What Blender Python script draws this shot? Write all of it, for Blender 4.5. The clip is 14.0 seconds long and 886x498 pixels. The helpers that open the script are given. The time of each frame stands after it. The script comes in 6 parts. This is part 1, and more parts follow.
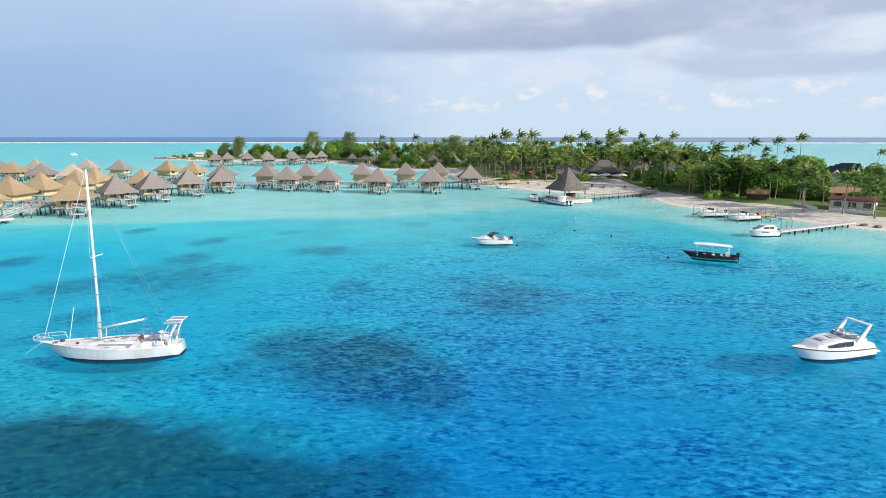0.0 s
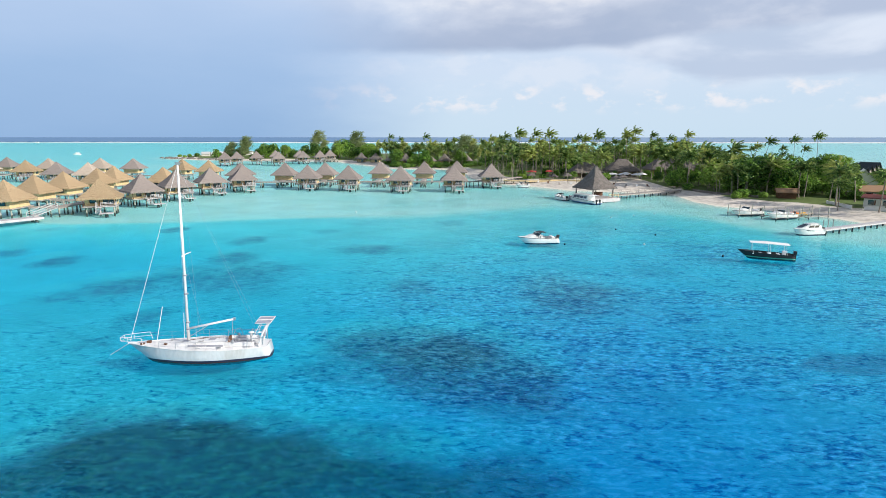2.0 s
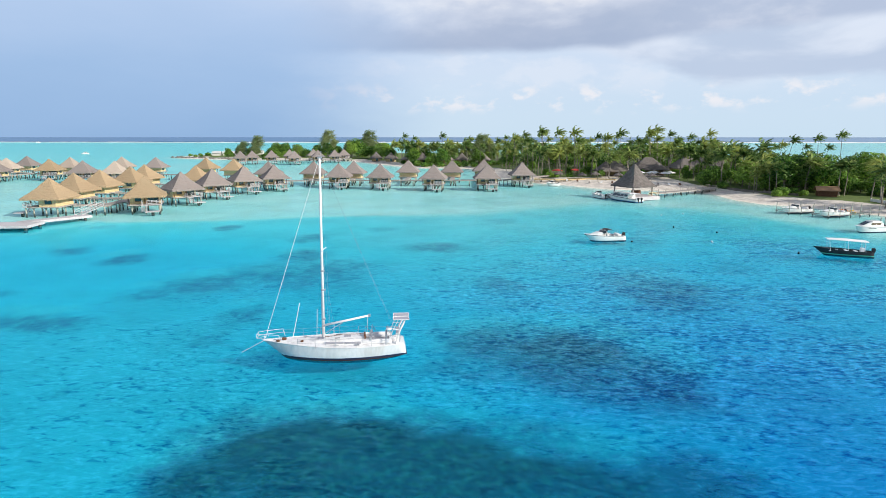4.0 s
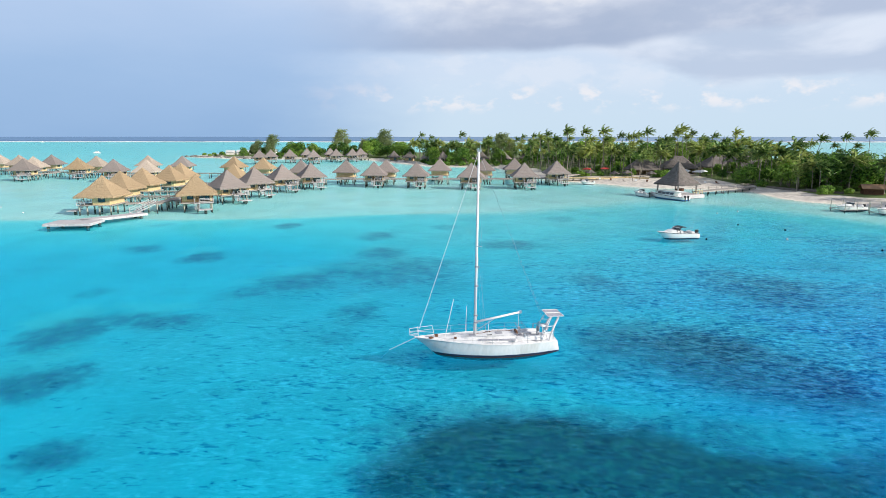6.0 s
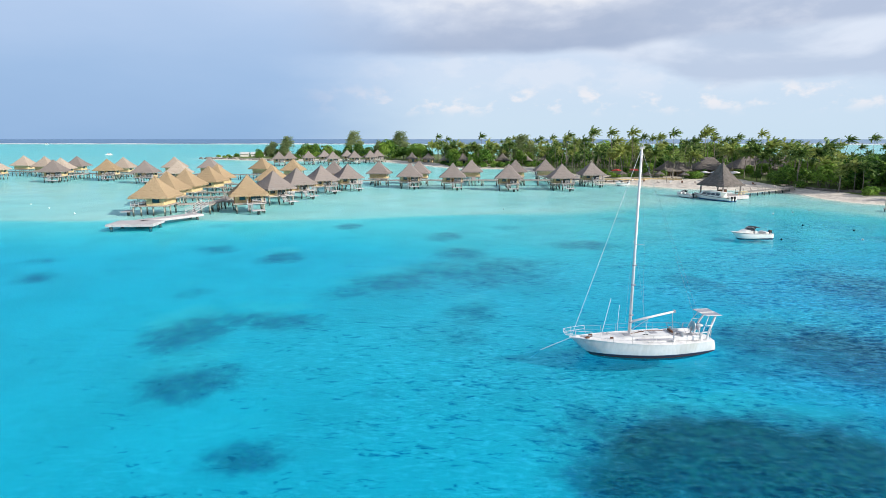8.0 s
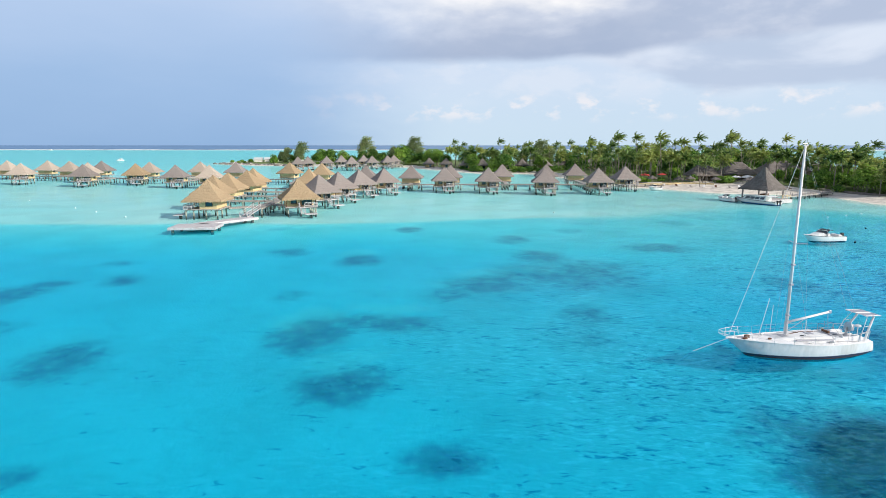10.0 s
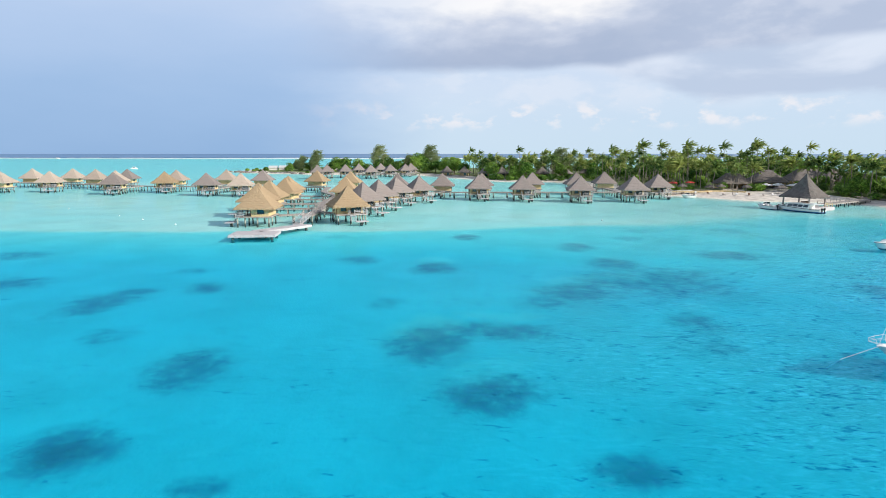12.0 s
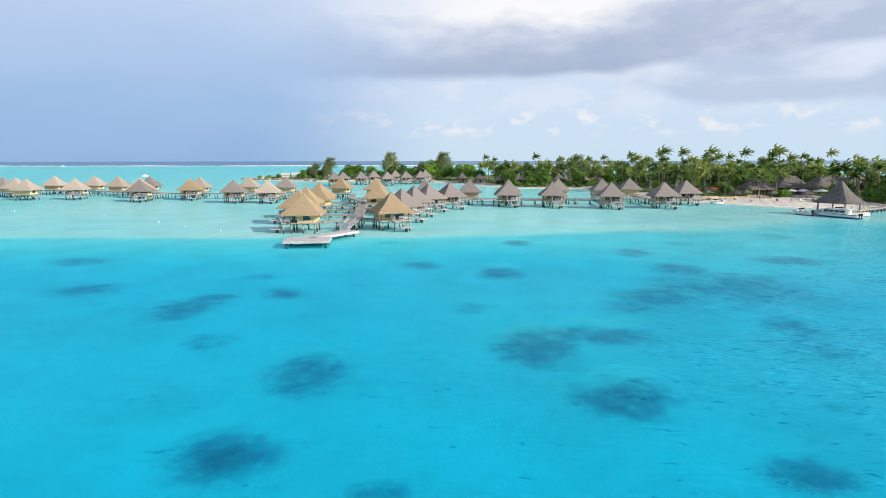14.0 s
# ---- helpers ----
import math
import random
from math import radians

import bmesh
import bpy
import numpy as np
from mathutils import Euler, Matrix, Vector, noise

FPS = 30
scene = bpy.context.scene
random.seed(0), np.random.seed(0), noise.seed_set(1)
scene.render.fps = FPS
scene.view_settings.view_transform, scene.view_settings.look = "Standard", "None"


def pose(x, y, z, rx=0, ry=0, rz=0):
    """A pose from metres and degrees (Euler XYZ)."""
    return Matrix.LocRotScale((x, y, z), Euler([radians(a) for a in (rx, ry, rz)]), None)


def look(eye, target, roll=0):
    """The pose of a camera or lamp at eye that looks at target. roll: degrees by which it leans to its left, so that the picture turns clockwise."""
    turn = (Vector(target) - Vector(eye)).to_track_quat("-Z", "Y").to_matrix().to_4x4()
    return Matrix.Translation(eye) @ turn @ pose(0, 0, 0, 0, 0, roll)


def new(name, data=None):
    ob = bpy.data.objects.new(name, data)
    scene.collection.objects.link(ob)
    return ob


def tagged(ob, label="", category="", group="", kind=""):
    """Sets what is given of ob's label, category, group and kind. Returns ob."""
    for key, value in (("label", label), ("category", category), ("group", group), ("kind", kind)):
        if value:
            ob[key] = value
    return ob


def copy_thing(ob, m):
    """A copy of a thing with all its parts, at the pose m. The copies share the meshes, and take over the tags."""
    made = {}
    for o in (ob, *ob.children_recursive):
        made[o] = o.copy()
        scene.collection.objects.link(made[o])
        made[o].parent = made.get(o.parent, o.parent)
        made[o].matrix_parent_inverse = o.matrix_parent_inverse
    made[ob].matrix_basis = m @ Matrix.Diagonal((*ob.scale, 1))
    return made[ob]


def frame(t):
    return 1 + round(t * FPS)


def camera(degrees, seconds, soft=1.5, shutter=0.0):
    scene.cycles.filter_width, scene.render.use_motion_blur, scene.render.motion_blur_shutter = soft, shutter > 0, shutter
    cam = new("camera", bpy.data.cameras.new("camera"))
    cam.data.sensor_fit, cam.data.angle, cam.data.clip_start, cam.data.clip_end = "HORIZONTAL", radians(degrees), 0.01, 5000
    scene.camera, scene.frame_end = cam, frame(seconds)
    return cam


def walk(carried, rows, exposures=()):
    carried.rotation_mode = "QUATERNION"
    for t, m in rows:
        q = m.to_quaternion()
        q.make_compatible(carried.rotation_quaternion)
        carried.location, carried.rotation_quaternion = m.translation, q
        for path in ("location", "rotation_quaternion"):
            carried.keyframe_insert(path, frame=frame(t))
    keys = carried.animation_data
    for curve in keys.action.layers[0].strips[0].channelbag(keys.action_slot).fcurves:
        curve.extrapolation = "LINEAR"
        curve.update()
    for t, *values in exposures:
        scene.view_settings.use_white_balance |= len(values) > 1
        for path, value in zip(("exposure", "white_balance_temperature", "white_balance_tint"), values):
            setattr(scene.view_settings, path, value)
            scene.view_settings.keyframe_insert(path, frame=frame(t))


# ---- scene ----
cam = camera(76.6, 14.0, 0.85)
PATH = [
    (0, (2.041, -0.636, 19.207), (1.921, 1.32, 18.809), 0.0),
    (0.5, (0.367, -0.355, 19.075), (0.25, 1.602, 18.677), -0.0),
    (1, (-1.621, -0.185, 19.014), (-1.735, 1.772, 18.616), -0.0),
    (1.5, (-3.994, -0.095, 18.908), (-4.106, 1.862, 18.509), -0.0),
    (2, (-6.655, 0.092, 18.763), (-6.765, 2.049, 18.365), -0.0),
    (4.5, (-21.902, 0.172, 18.082), (-22.002, 2.129, 17.684), -0.0),
    (5, (-25.077, 0.224, 17.978), (-25.176, 2.181, 17.579), -0.0),
    (5.5, (-27.992, 0.155, 17.873), (-28.088, 2.112, 17.473), -0.0),
    (6, (-31.46, 0.122, 17.716), (-31.558, 2.079, 17.317), -0.0),
    (6.5, (-34.404, -0.005, 17.684), (-34.501, 1.953, 17.285), 0.0),
    (7, (-37.891, 0.03, 17.565), (-37.987, 1.988, 17.167), 0.0),
    (7.5, (-40.779, 0.077, 17.437), (-40.875, 2.036, 17.041), 0.1),
    (8, (-44.109, 0.148, 17.26), (-44.205, 2.107, 16.869), 0.0),
    (8.5, (-47.023, 0.097, 17.171), (-47.116, 2.057, 16.783), 0.0),
    (9, (-50.294, 0.239, 16.967), (-50.387, 2.2, 16.584), 0.0),
    (11.5, (-64.993, 0.034, 16.37), (-65.086, 2.002, 16.022), -0.0),
    (12, (-67.823, 0.178, 16.363), (-67.92, 2.147, 16.022), -0.0),
    (12.5, (-70.399, 0.073, 16.276), (-70.497, 2.043, 15.941), -0.0),
    (13, (-73.27, 0.098, 16.218), (-73.368, 2.069, 15.89), -0.0),
    (13.5, (-75.657, -0.082, 16.197), (-75.755, 1.889, 15.875), -0.1),
    (14, (-77.92, -0.35, 16.132), (-78.018, 1.622, 15.816), -0.1),
]
walk(cam, [(t, look(eye, target, roll)) for t, eye, target, roll in PATH])

# ---- world and sun ----
SUN_DIR = Vector((0.80, -0.40, 0.44)).normalized()


def srgb(r, g, b):
    return tuple(((v / 255) / 12.92 if v <= 10 else ((v / 255 + 0.055) / 1.055) ** 2.4) for v in (r, g, b)) + (1.0,)


class Net:
    """Short hand for node trees."""

    def __init__(self, tree):
        self.t = tree
        tree.nodes.clear()

    def node(self, kind, **sets):
        n = self.t.nodes.new(kind)
        for k, v in sets.items():
            setattr(n, k, v)
        return n

    def put(self, sock, v):
        if isinstance(v, bpy.types.NodeSocket):
            self.t.links.new(v, sock)
        elif v is not None:
            sock.default_value = v

    def m(self, op, a, b=None, c=None, clamp=False):
        n = self.node("ShaderNodeMath", operation=op, use_clamp=clamp)
        for s, v in zip(n.inputs, (a, b, c)):
            self.put(s, v)
        return n.outputs[0]

    def step(self, v, lo, hi):
        n = self.node("ShaderNodeMapRange", interpolation_type="SMOOTHSTEP")
        for s, x in zip(n.inputs, (v, lo, hi, 0.0, 1.0)):
            self.put(s, x)
        return n.outputs[0]

    def mix(self, f, a, b, kind="MIX"):
        n = self.node("ShaderNodeMix", data_type="RGBA", blend_type=kind)
        self.put(n.inputs[0], f)
        self.put(n.inputs[6], a)
        self.put(n.inputs[7], b)
        return n.outputs[2]

    def ramp(self, f, stops):
        n = self.node("ShaderNodeValToRGB")
        e = n.color_ramp.elements
        while len(e) < len(stops):
            e.new(0.5)
        for el, (p, col) in zip(e, stops):
            el.position, el.color = p, col
        self.put(n.inputs[0], f)
        return n.outputs[0]

    def noise(self, vec, scale, detail=3.0, rough=0.55, warp=0.0):
        n = self.node("ShaderNodeTexNoise")
        self.put(n.inputs["Vector"], vec)
        n.inputs["Scale"].default_value, n.inputs["Detail"].default_value = scale, detail
        n.inputs["Roughness"].default_value, n.inputs["Distortion"].default_value = rough, warp
        return n.outputs[0]

    def xyz(self, x, y, z):
        n = self.node("ShaderNodeCombineXYZ")
        for s, v in zip(n.inputs, (x, y, z)):
            self.put(s, v)
        return n.outputs[0]

    def map(self, vec, scale, turn=0.0):
        n = self.node("ShaderNodeMapping")
        n.inputs[2].default_value = (0, 0, turn)
        self.put(n.inputs[0], vec)
        n.inputs[3].default_value = scale
        return n.outputs[0]


def build_world():
    w = bpy.data.worlds.new("lagoon_sky")
    scene.world = w
    w.use_nodes = True
    g = Net(w.node_tree)
    sky = g.node("ShaderNodeTexSky", sky_type="NISHITA", sun_disc=False)
    sky.sun_elevation = math.asin(SUN_DIR.z)
    sky.sun_rotation = math.atan2(SUN_DIR.x, SUN_DIR.y)
    clear = g.mix(1.0, sky.outputs[0], (SKY_GAIN, SKY_GAIN, SKY_GAIN, 1), "MULTIPLY")
    co = g.node("ShaderNodeTexCoord").outputs["Generated"]
    sp = g.node("ShaderNodeSeparateXYZ")
    g.put(sp.inputs[0], co)
    x, y, z = sp.outputs
    flat = g.m("SQRT", g.m("ADD", g.m("MULTIPLY", x, x), g.m("MULTIPLY", y, y)))
    v = g.m("DIVIDE", z, g.m("MAXIMUM", flat, 0.02))
    u = g.m("ARCTAN2", x, y)
    wide = g.xyz(g.m("MULTIPLY", u, 3.0), g.m("MULTIPLY", v, 9.0), 0.3)
    n1 = g.noise(wide, 1.3, 5.0, 0.55)
    n2 = g.noise(g.xyz(g.m("MULTIPLY", u, 8.0), g.m("MULTIPLY", v, 16.0), 2.0), 1.6, 4.0, 0.55)
    n3 = g.noise(g.xyz(g.m("MULTIPLY", u, 22.0), g.m("MULTIPLY", v, 34.0), 5.0), 1.0, 4.0, 0.55)
    n4 = g.noise(g.xyz(g.m("MULTIPLY", u, 5.0), g.m("MULTIPLY", v, 13.0), 7.5), 1.0, 5.0, 0.5, 0.4)
    c1 = g.m("SUBTRACT", n1, 0.5)
    c2 = g.m("SUBTRACT", n2, 0.5)
    c4 = g.m("SUBTRACT", n4, 0.5)
    # pale sky under the clouds, small bright cumulus low in it
    low = g.ramp(v, [(0.0, srgb(200, 222, 240)), (0.05, srgb(200, 220, 240)), (0.11, srgb(206, 221, 241)), (0.4, srgb(170, 198, 236))])
    low = g.mix(0.06, low, clear)
    veil = g.m("MULTIPLY", g.step(n2, 0.44, 0.62), g.m("MULTIPLY", g.step(v, 0.05, 0.10), 0.45))
    low = g.mix(veil, low, srgb(222, 229, 241))
    puff = g.m("MULTIPLY", g.step(n3, 0.50, 0.68), g.m("MULTIPLY", g.step(v, 0.03, 0.055), g.step(v, 0.10, 0.065)))
    low = g.mix(g.m("MULTIPLY", puff, 0.8), low, srgb(236, 234, 238))
    # a second bank of grey cloud, lower on one side
    right = g.step(u, 0.20, 0.42)
    foot = g.m("ADD", g.m("SUBTRACT", 0.118, g.m("MULTIPLY", right, 0.036)), g.m("ADD", g.m("MULTIPLY", c1, 0.07), g.m("MULTIPLY", c4, 0.05)))
    bank = g.m("MULTIPLY", g.step(g.m("SUBTRACT", v, foot), -0.006, 0.016), g.step(u, 0.10, 0.26))
    grain = g.step(g.m("ADD", n4, g.m("MULTIPLY", g.m("SUBTRACT", v, 0.12), 2.5)), 0.42, 0.68)
    low = g.mix(g.m("MULTIPLY", bank, 0.92), low, g.mix(grain, srgb(184, 199, 222), srgb(216, 225, 240)))
    # the heavy cloud: grey belly, bright above
    edge = g.m("ADD", g.m("ADD", 0.137, g.m("MULTIPLY", right, 0.022)), g.m("ADD", g.m("MULTIPLY", c1, 0.022), g.m("MULTIPLY", c4, 0.022)))
    over = g.m("SUBTRACT", v, edge)
    thick = g.m("SUBTRACT", over, g.m("MULTIPLY", g.step(u, 0.08, 0.36), 0.045))
    belly = g.ramp(g.m("ADD", thick, g.m("ADD", g.m("MULTIPLY", c2, 0.07), g.m("MULTIPLY", c4, 0.14))),
                   [(0.0, srgb(166, 181, 207)), (0.03, srgb(174, 187, 211)), (0.06, srgb(198, 207, 225)), (0.10, srgb(244, 244, 246)), (0.4, srgb(214, 219, 234))])
    belly = g.mix(g.m("MULTIPLY", right, 0.55), belly, g.mix(g.step(n2, 0.4, 0.65), srgb(188, 200, 222), srgb(214, 221, 236)))
    sky_right = g.mix(g.step(over, -0.008, 0.012), low, belly)
    # rain curtain
    rain = g.ramp(g.m("ADD", v, g.m("MULTIPLY", c1, 0.10)), [(0.0, srgb(144, 177, 216)), (0.09, srgb(156, 186, 223)), (0.2, srgb(176, 199, 231)), (0.33, srgb(202, 215, 237)), (0.7, srgb(196, 208, 232))])
    side = g.step(g.m("ADD", u, g.m("ADD", g.m("MULTIPLY", c1, 0.16), g.m("MULTIPLY", v, -0.25))), -0.02, -0.40)
    dome = g.mix(side, sky_right, rain)
    # broken cloud and clear sky overhead and behind
    broken = g.mix(g.step(n1, 0.44, 0.62), clear, srgb(212, 217, 230))
    dome = g.mix(g.m("MAXIMUM", g.step(v, 0.38, 0.7), g.step(y, 0.25, -0.25)), dome, broken)
    bg = g.node("ShaderNodeBackground")
    g.put(bg.inputs[0], dome)
    bg.inputs[1].default_value = SKY_STRENGTH
    out = g.node("ShaderNodeOutputWorld")
    g.put(out.inputs[0], bg.outputs[0])


SKY_GAIN, SKY_STRENGTH = 0.10, 1.07
build_world()
sun = bpy.data.lights.new("sun", "SUN")
sun.energy, sun.angle, sun.color = 5.0, radians(1.2), (1.0, 0.93, 0.82)
new("sun", sun).matrix_world = look(SUN_DIR * 500, (0, 0, 0))


# ---- materials ----
def material(name, col, rough=0.6, alt=None, scale=3.0, stretch=(1, 1, 1), bump=0.15, fine=30.0, metal=0.0, dirt=None, dirt_amount=0.5, per_thing=0.0, spec=0.5):
    """A surface with grain at two sizes, optional stains and a little difference from thing to thing."""
    mt = bpy.data.materials.new(name)
    mt.use_nodes = True
    g = Net(mt.node_tree)
    co = g.node("ShaderNodeTexCoord").outputs["Object"]
    vec = g.map(co, stretch)
    a = g.noise(vec, scale, 4.0, 0.6)
    b = g.noise(vec, fine, 2.0, 0.6)
    alt = alt or tuple(v * 0.8 for v in col[:3]) + (1,)
    base = g.mix(g.step(g.m("ADD", g.m("MULTIPLY", a, 0.6), g.m("MULTIPLY", b, 0.4)), 0.36, 0.64), col, alt)
    if dirt:
        d = g.noise(g.map(co, (0.9, 0.9, 0.25)), scale * 0.7, 5.0, 0.65)
        base = g.mix(g.m("MULTIPLY", g.step(d, 0.5, 0.72), dirt_amount), base, dirt)
    if per_thing:
        r = g.node("ShaderNodeObjectInfo").outputs["Random"]
        hue = g.node("ShaderNodeHueSaturation")
        g.put(hue.inputs["Value"], g.m("ADD", 1 - per_thing, g.m("MULTIPLY", r, 2 * per_thing)))
        g.put(hue.inputs["Color"], base)
        base = hue.outputs[0]
    p = g.node("ShaderNodeBsdfPrincipled")
    g.put(p.inputs["Base Color"], base)
    p.inputs["Metallic"].default_value = metal
    p.inputs["Specular IOR Level"].default_value = spec
    g.put(p.inputs["Roughness"], g.m("ADD", rough - 0.06, g.m("MULTIPLY", a, 0.12), clamp=True))
    if bump:
        bn = g.node("ShaderNodeBump")
        bn.inputs["Strength"].default_value, bn.inputs["Distance"].default_value = bump, 0.05
        g.put(bn.inputs["Height"], g.m("ADD", a, g.m("MULTIPLY", b, 0.6)))
        g.put(p.inputs["Normal"], bn.outputs[0])
    o = g.node("ShaderNodeOutputMaterial")
    g.put(o.inputs[0], p.outputs[0])
    return mt


def stilt_material():
    """Concrete, dark with wet growth up to the tide mark."""
    mt = bpy.data.materials.new("concrete_stilt")
    mt.use_nodes = True
    g = Net(mt.node_tree)
    co = g.node("ShaderNodeTexCoord").outputs["Object"]
    sp = g.node("ShaderNodeSeparateXYZ")
    g.put(sp.inputs[0], co)
    n = g.noise(co, 2.5, 4.0, 0.6)
    dry = g.mix(g.step(n, 0.38, 0.66), srgb(182, 180, 168), srgb(140, 142, 132))
    wet = g.mix(g.step(n, 0.4, 0.65), (0.02, 0.03, 0.03, 1), (0.08, 0.10, 0.085, 1))
    mark = g.step(g.m("ADD", sp.outputs[2], g.m("MULTIPLY", g.m("SUBTRACT", n, 0.5), 1.2)), 0.95, 0.45)
    p = g.node("ShaderNodeBsdfPrincipled")
    g.put(p.inputs["Base Color"], g.mix(mark, dry, wet))
    g.put(p.inputs["Roughness"], g.m("SUBTRACT", 0.85, g.m("MULTIPLY", mark, 0.4)))
    o = g.node("ShaderNodeOutputMaterial")
    g.put(o.inputs[0], p.outputs[0])
    return mt


def leaf_material(name, dark, light, tip, through_light=0.25):
    mt = bpy.data.materials.new(name)
    mt.use_nodes = True
    g = Net(mt.node_tree)
    isl = g.node("ShaderNodeNewGeometry").outputs["Random Per Island"]
    rnd = g.node("ShaderNodeObjectInfo").outputs["Random"]
    big = g.noise(g.node("ShaderNodeTexCoord").outputs["Object"], 0.5, 3.0)
    base = g.mix(g.step(isl, 0.25, 0.9), dark, light)
    base = g.mix(g.m("MULTIPLY", g.step(big, 0.5, 0.7), 0.6), base, tip)
    base = g.mix(g.m("MULTIPLY", g.step(rnd, 0.45, 1.0), 0.5), base, tip)
    base = g.mix(g.m("MULTIPLY", g.step(rnd, 0.45, 0.0), 0.45), base, dark)
    d = g.node("ShaderNodeBsdfPrincipled")
    g.put(d.inputs["Base Color"], base)
    d.inputs["Roughness"].default_value = 0.5
    d.inputs["Specular IOR Level"].default_value = 0.35
    tr = g.node("ShaderNodeBsdfTranslucent")
    g.put(tr.inputs[0], base)
    mx = g.node("ShaderNodeMixShader")
    mx.inputs[0].default_value = through_light
    g.put(mx.inputs[1], d.outputs[0])
    g.put(mx.inputs[2], tr.outputs[0])
    o = g.node("ShaderNodeOutputMaterial")
    g.put(o.inputs[0], mx.outputs[0])
    return mt


def glass_material(name, tint, rough=0.05):
    mt = bpy.data.materials.new(name)
    mt.use_nodes = True
    g = Net(mt.node_tree)
    p = g.node("ShaderNodeBsdfPrincipled")
    p.inputs["Base Color"].default_value = tint
    p.inputs["Roughness"].default_value = rough
    p.inputs["Specular IOR Level"].default_value = 0.8
    p.inputs["Coat Weight"].default_value = 0.5
    o = g.node("ShaderNodeOutputMaterial")
    g.put(o.inputs[0], p.outputs[0])
    return mt


def ground_material():
    """Coral sand, reef growth on the seabed and grass on the land, by the sheet's own layers."""
    mt = bpy.data.materials.new("ground")
    mt.use_nodes = True
    g = Net(mt.node_tree)
    co = g.node("ShaderNodeNewGeometry").outputs["Position"]
    at = g.node("ShaderNodeAttribute", attribute_name="cover")
    sp = g.node("ShaderNodeSeparateColor")
    g.put(sp.inputs[0], at.outputs["Color"])
    reef, grass = sp.outputs[0], sp.outputs[1]
    n1, n2, n3 = g.noise(co, 0.12, 4.0), g.noise(co, 0.55, 4.0, 0.65), g.noise(co, 3.0, 3.0)
    sand = g.mix(g.step(n1, 0.35, 0.7), (0.86, 0.80, 0.68, 1), (0.76, 0.70, 0.59, 1))
    sand = g.mix(g.m("MULTIPLY", g.step(n2, 0.5, 0.75), 0.3), sand, (0.55, 0.50, 0.42, 1))
    n4 = g.noise(co, 1.1, 4.0, 0.7)
    rock = g.mix(g.step(n4, 0.35, 0.7), (0.10, 0.055, 0.09, 1), (0.36, 0.20, 0.27, 1))
    weed = g.mix(g.step(n4, 0.4, 0.68), (0.004, 0.010, 0.014, 1), (0.075, 0.085, 0.04, 1))
    rock = g.mix(g.step(reef, 0.6, 1.05), rock, weed)
    ragged = g.m("ADD", g.m("MULTIPLY", g.m("SUBTRACT", n2, 0.5), 0.55), g.m("MULTIPLY", g.m("SUBTRACT", n4, 0.5), 0.35))
    rf = g.step(g.m("ADD", reef, g.m("MULTIPLY", ragged, g.m("ADD", 0.25, g.step(reef, 0.0, 0.5)))), 0.05, 1.0)
    lawn = g.mix(n2, (0.07, 0.13, 0.025, 1), (0.15, 0.20, 0.05, 1))
    gr = g.step(g.m("ADD", grass, g.m("MULTIPLY", g.m("SUBTRACT", n2, 0.5), 0.7)), 0.35, 0.65)
    hz = g.node("ShaderNodeSeparateXYZ")
    g.put(hz.inputs[0], co)
    dry = g.mix(g.step(n2, 0.35, 0.7), (0.74, 0.68, 0.61, 1), (0.48, 0.43, 0.38, 1))
    sand = g.mix(g.step(hz.outputs[2], -0.05, 0.25), sand, dry)
    base = g.mix(gr, g.mix(rf, sand, rock), lawn)
    p = g.node("ShaderNodeBsdfPrincipled")
    g.put(p.inputs["Base Color"], base)
    p.inputs["Roughness"].default_value = 0.9
    bn = g.node("ShaderNodeBump")
    bn.inputs["Strength"].default_value, bn.inputs["Distance"].default_value = 0.4, 0.15
    g.put(bn.inputs["Height"], n3)
    g.put(p.inputs["Normal"], bn.outputs[0])
    o = g.node("ShaderNodeOutputMaterial")
    g.put(o.inputs[0], p.outputs[0])
    return mt


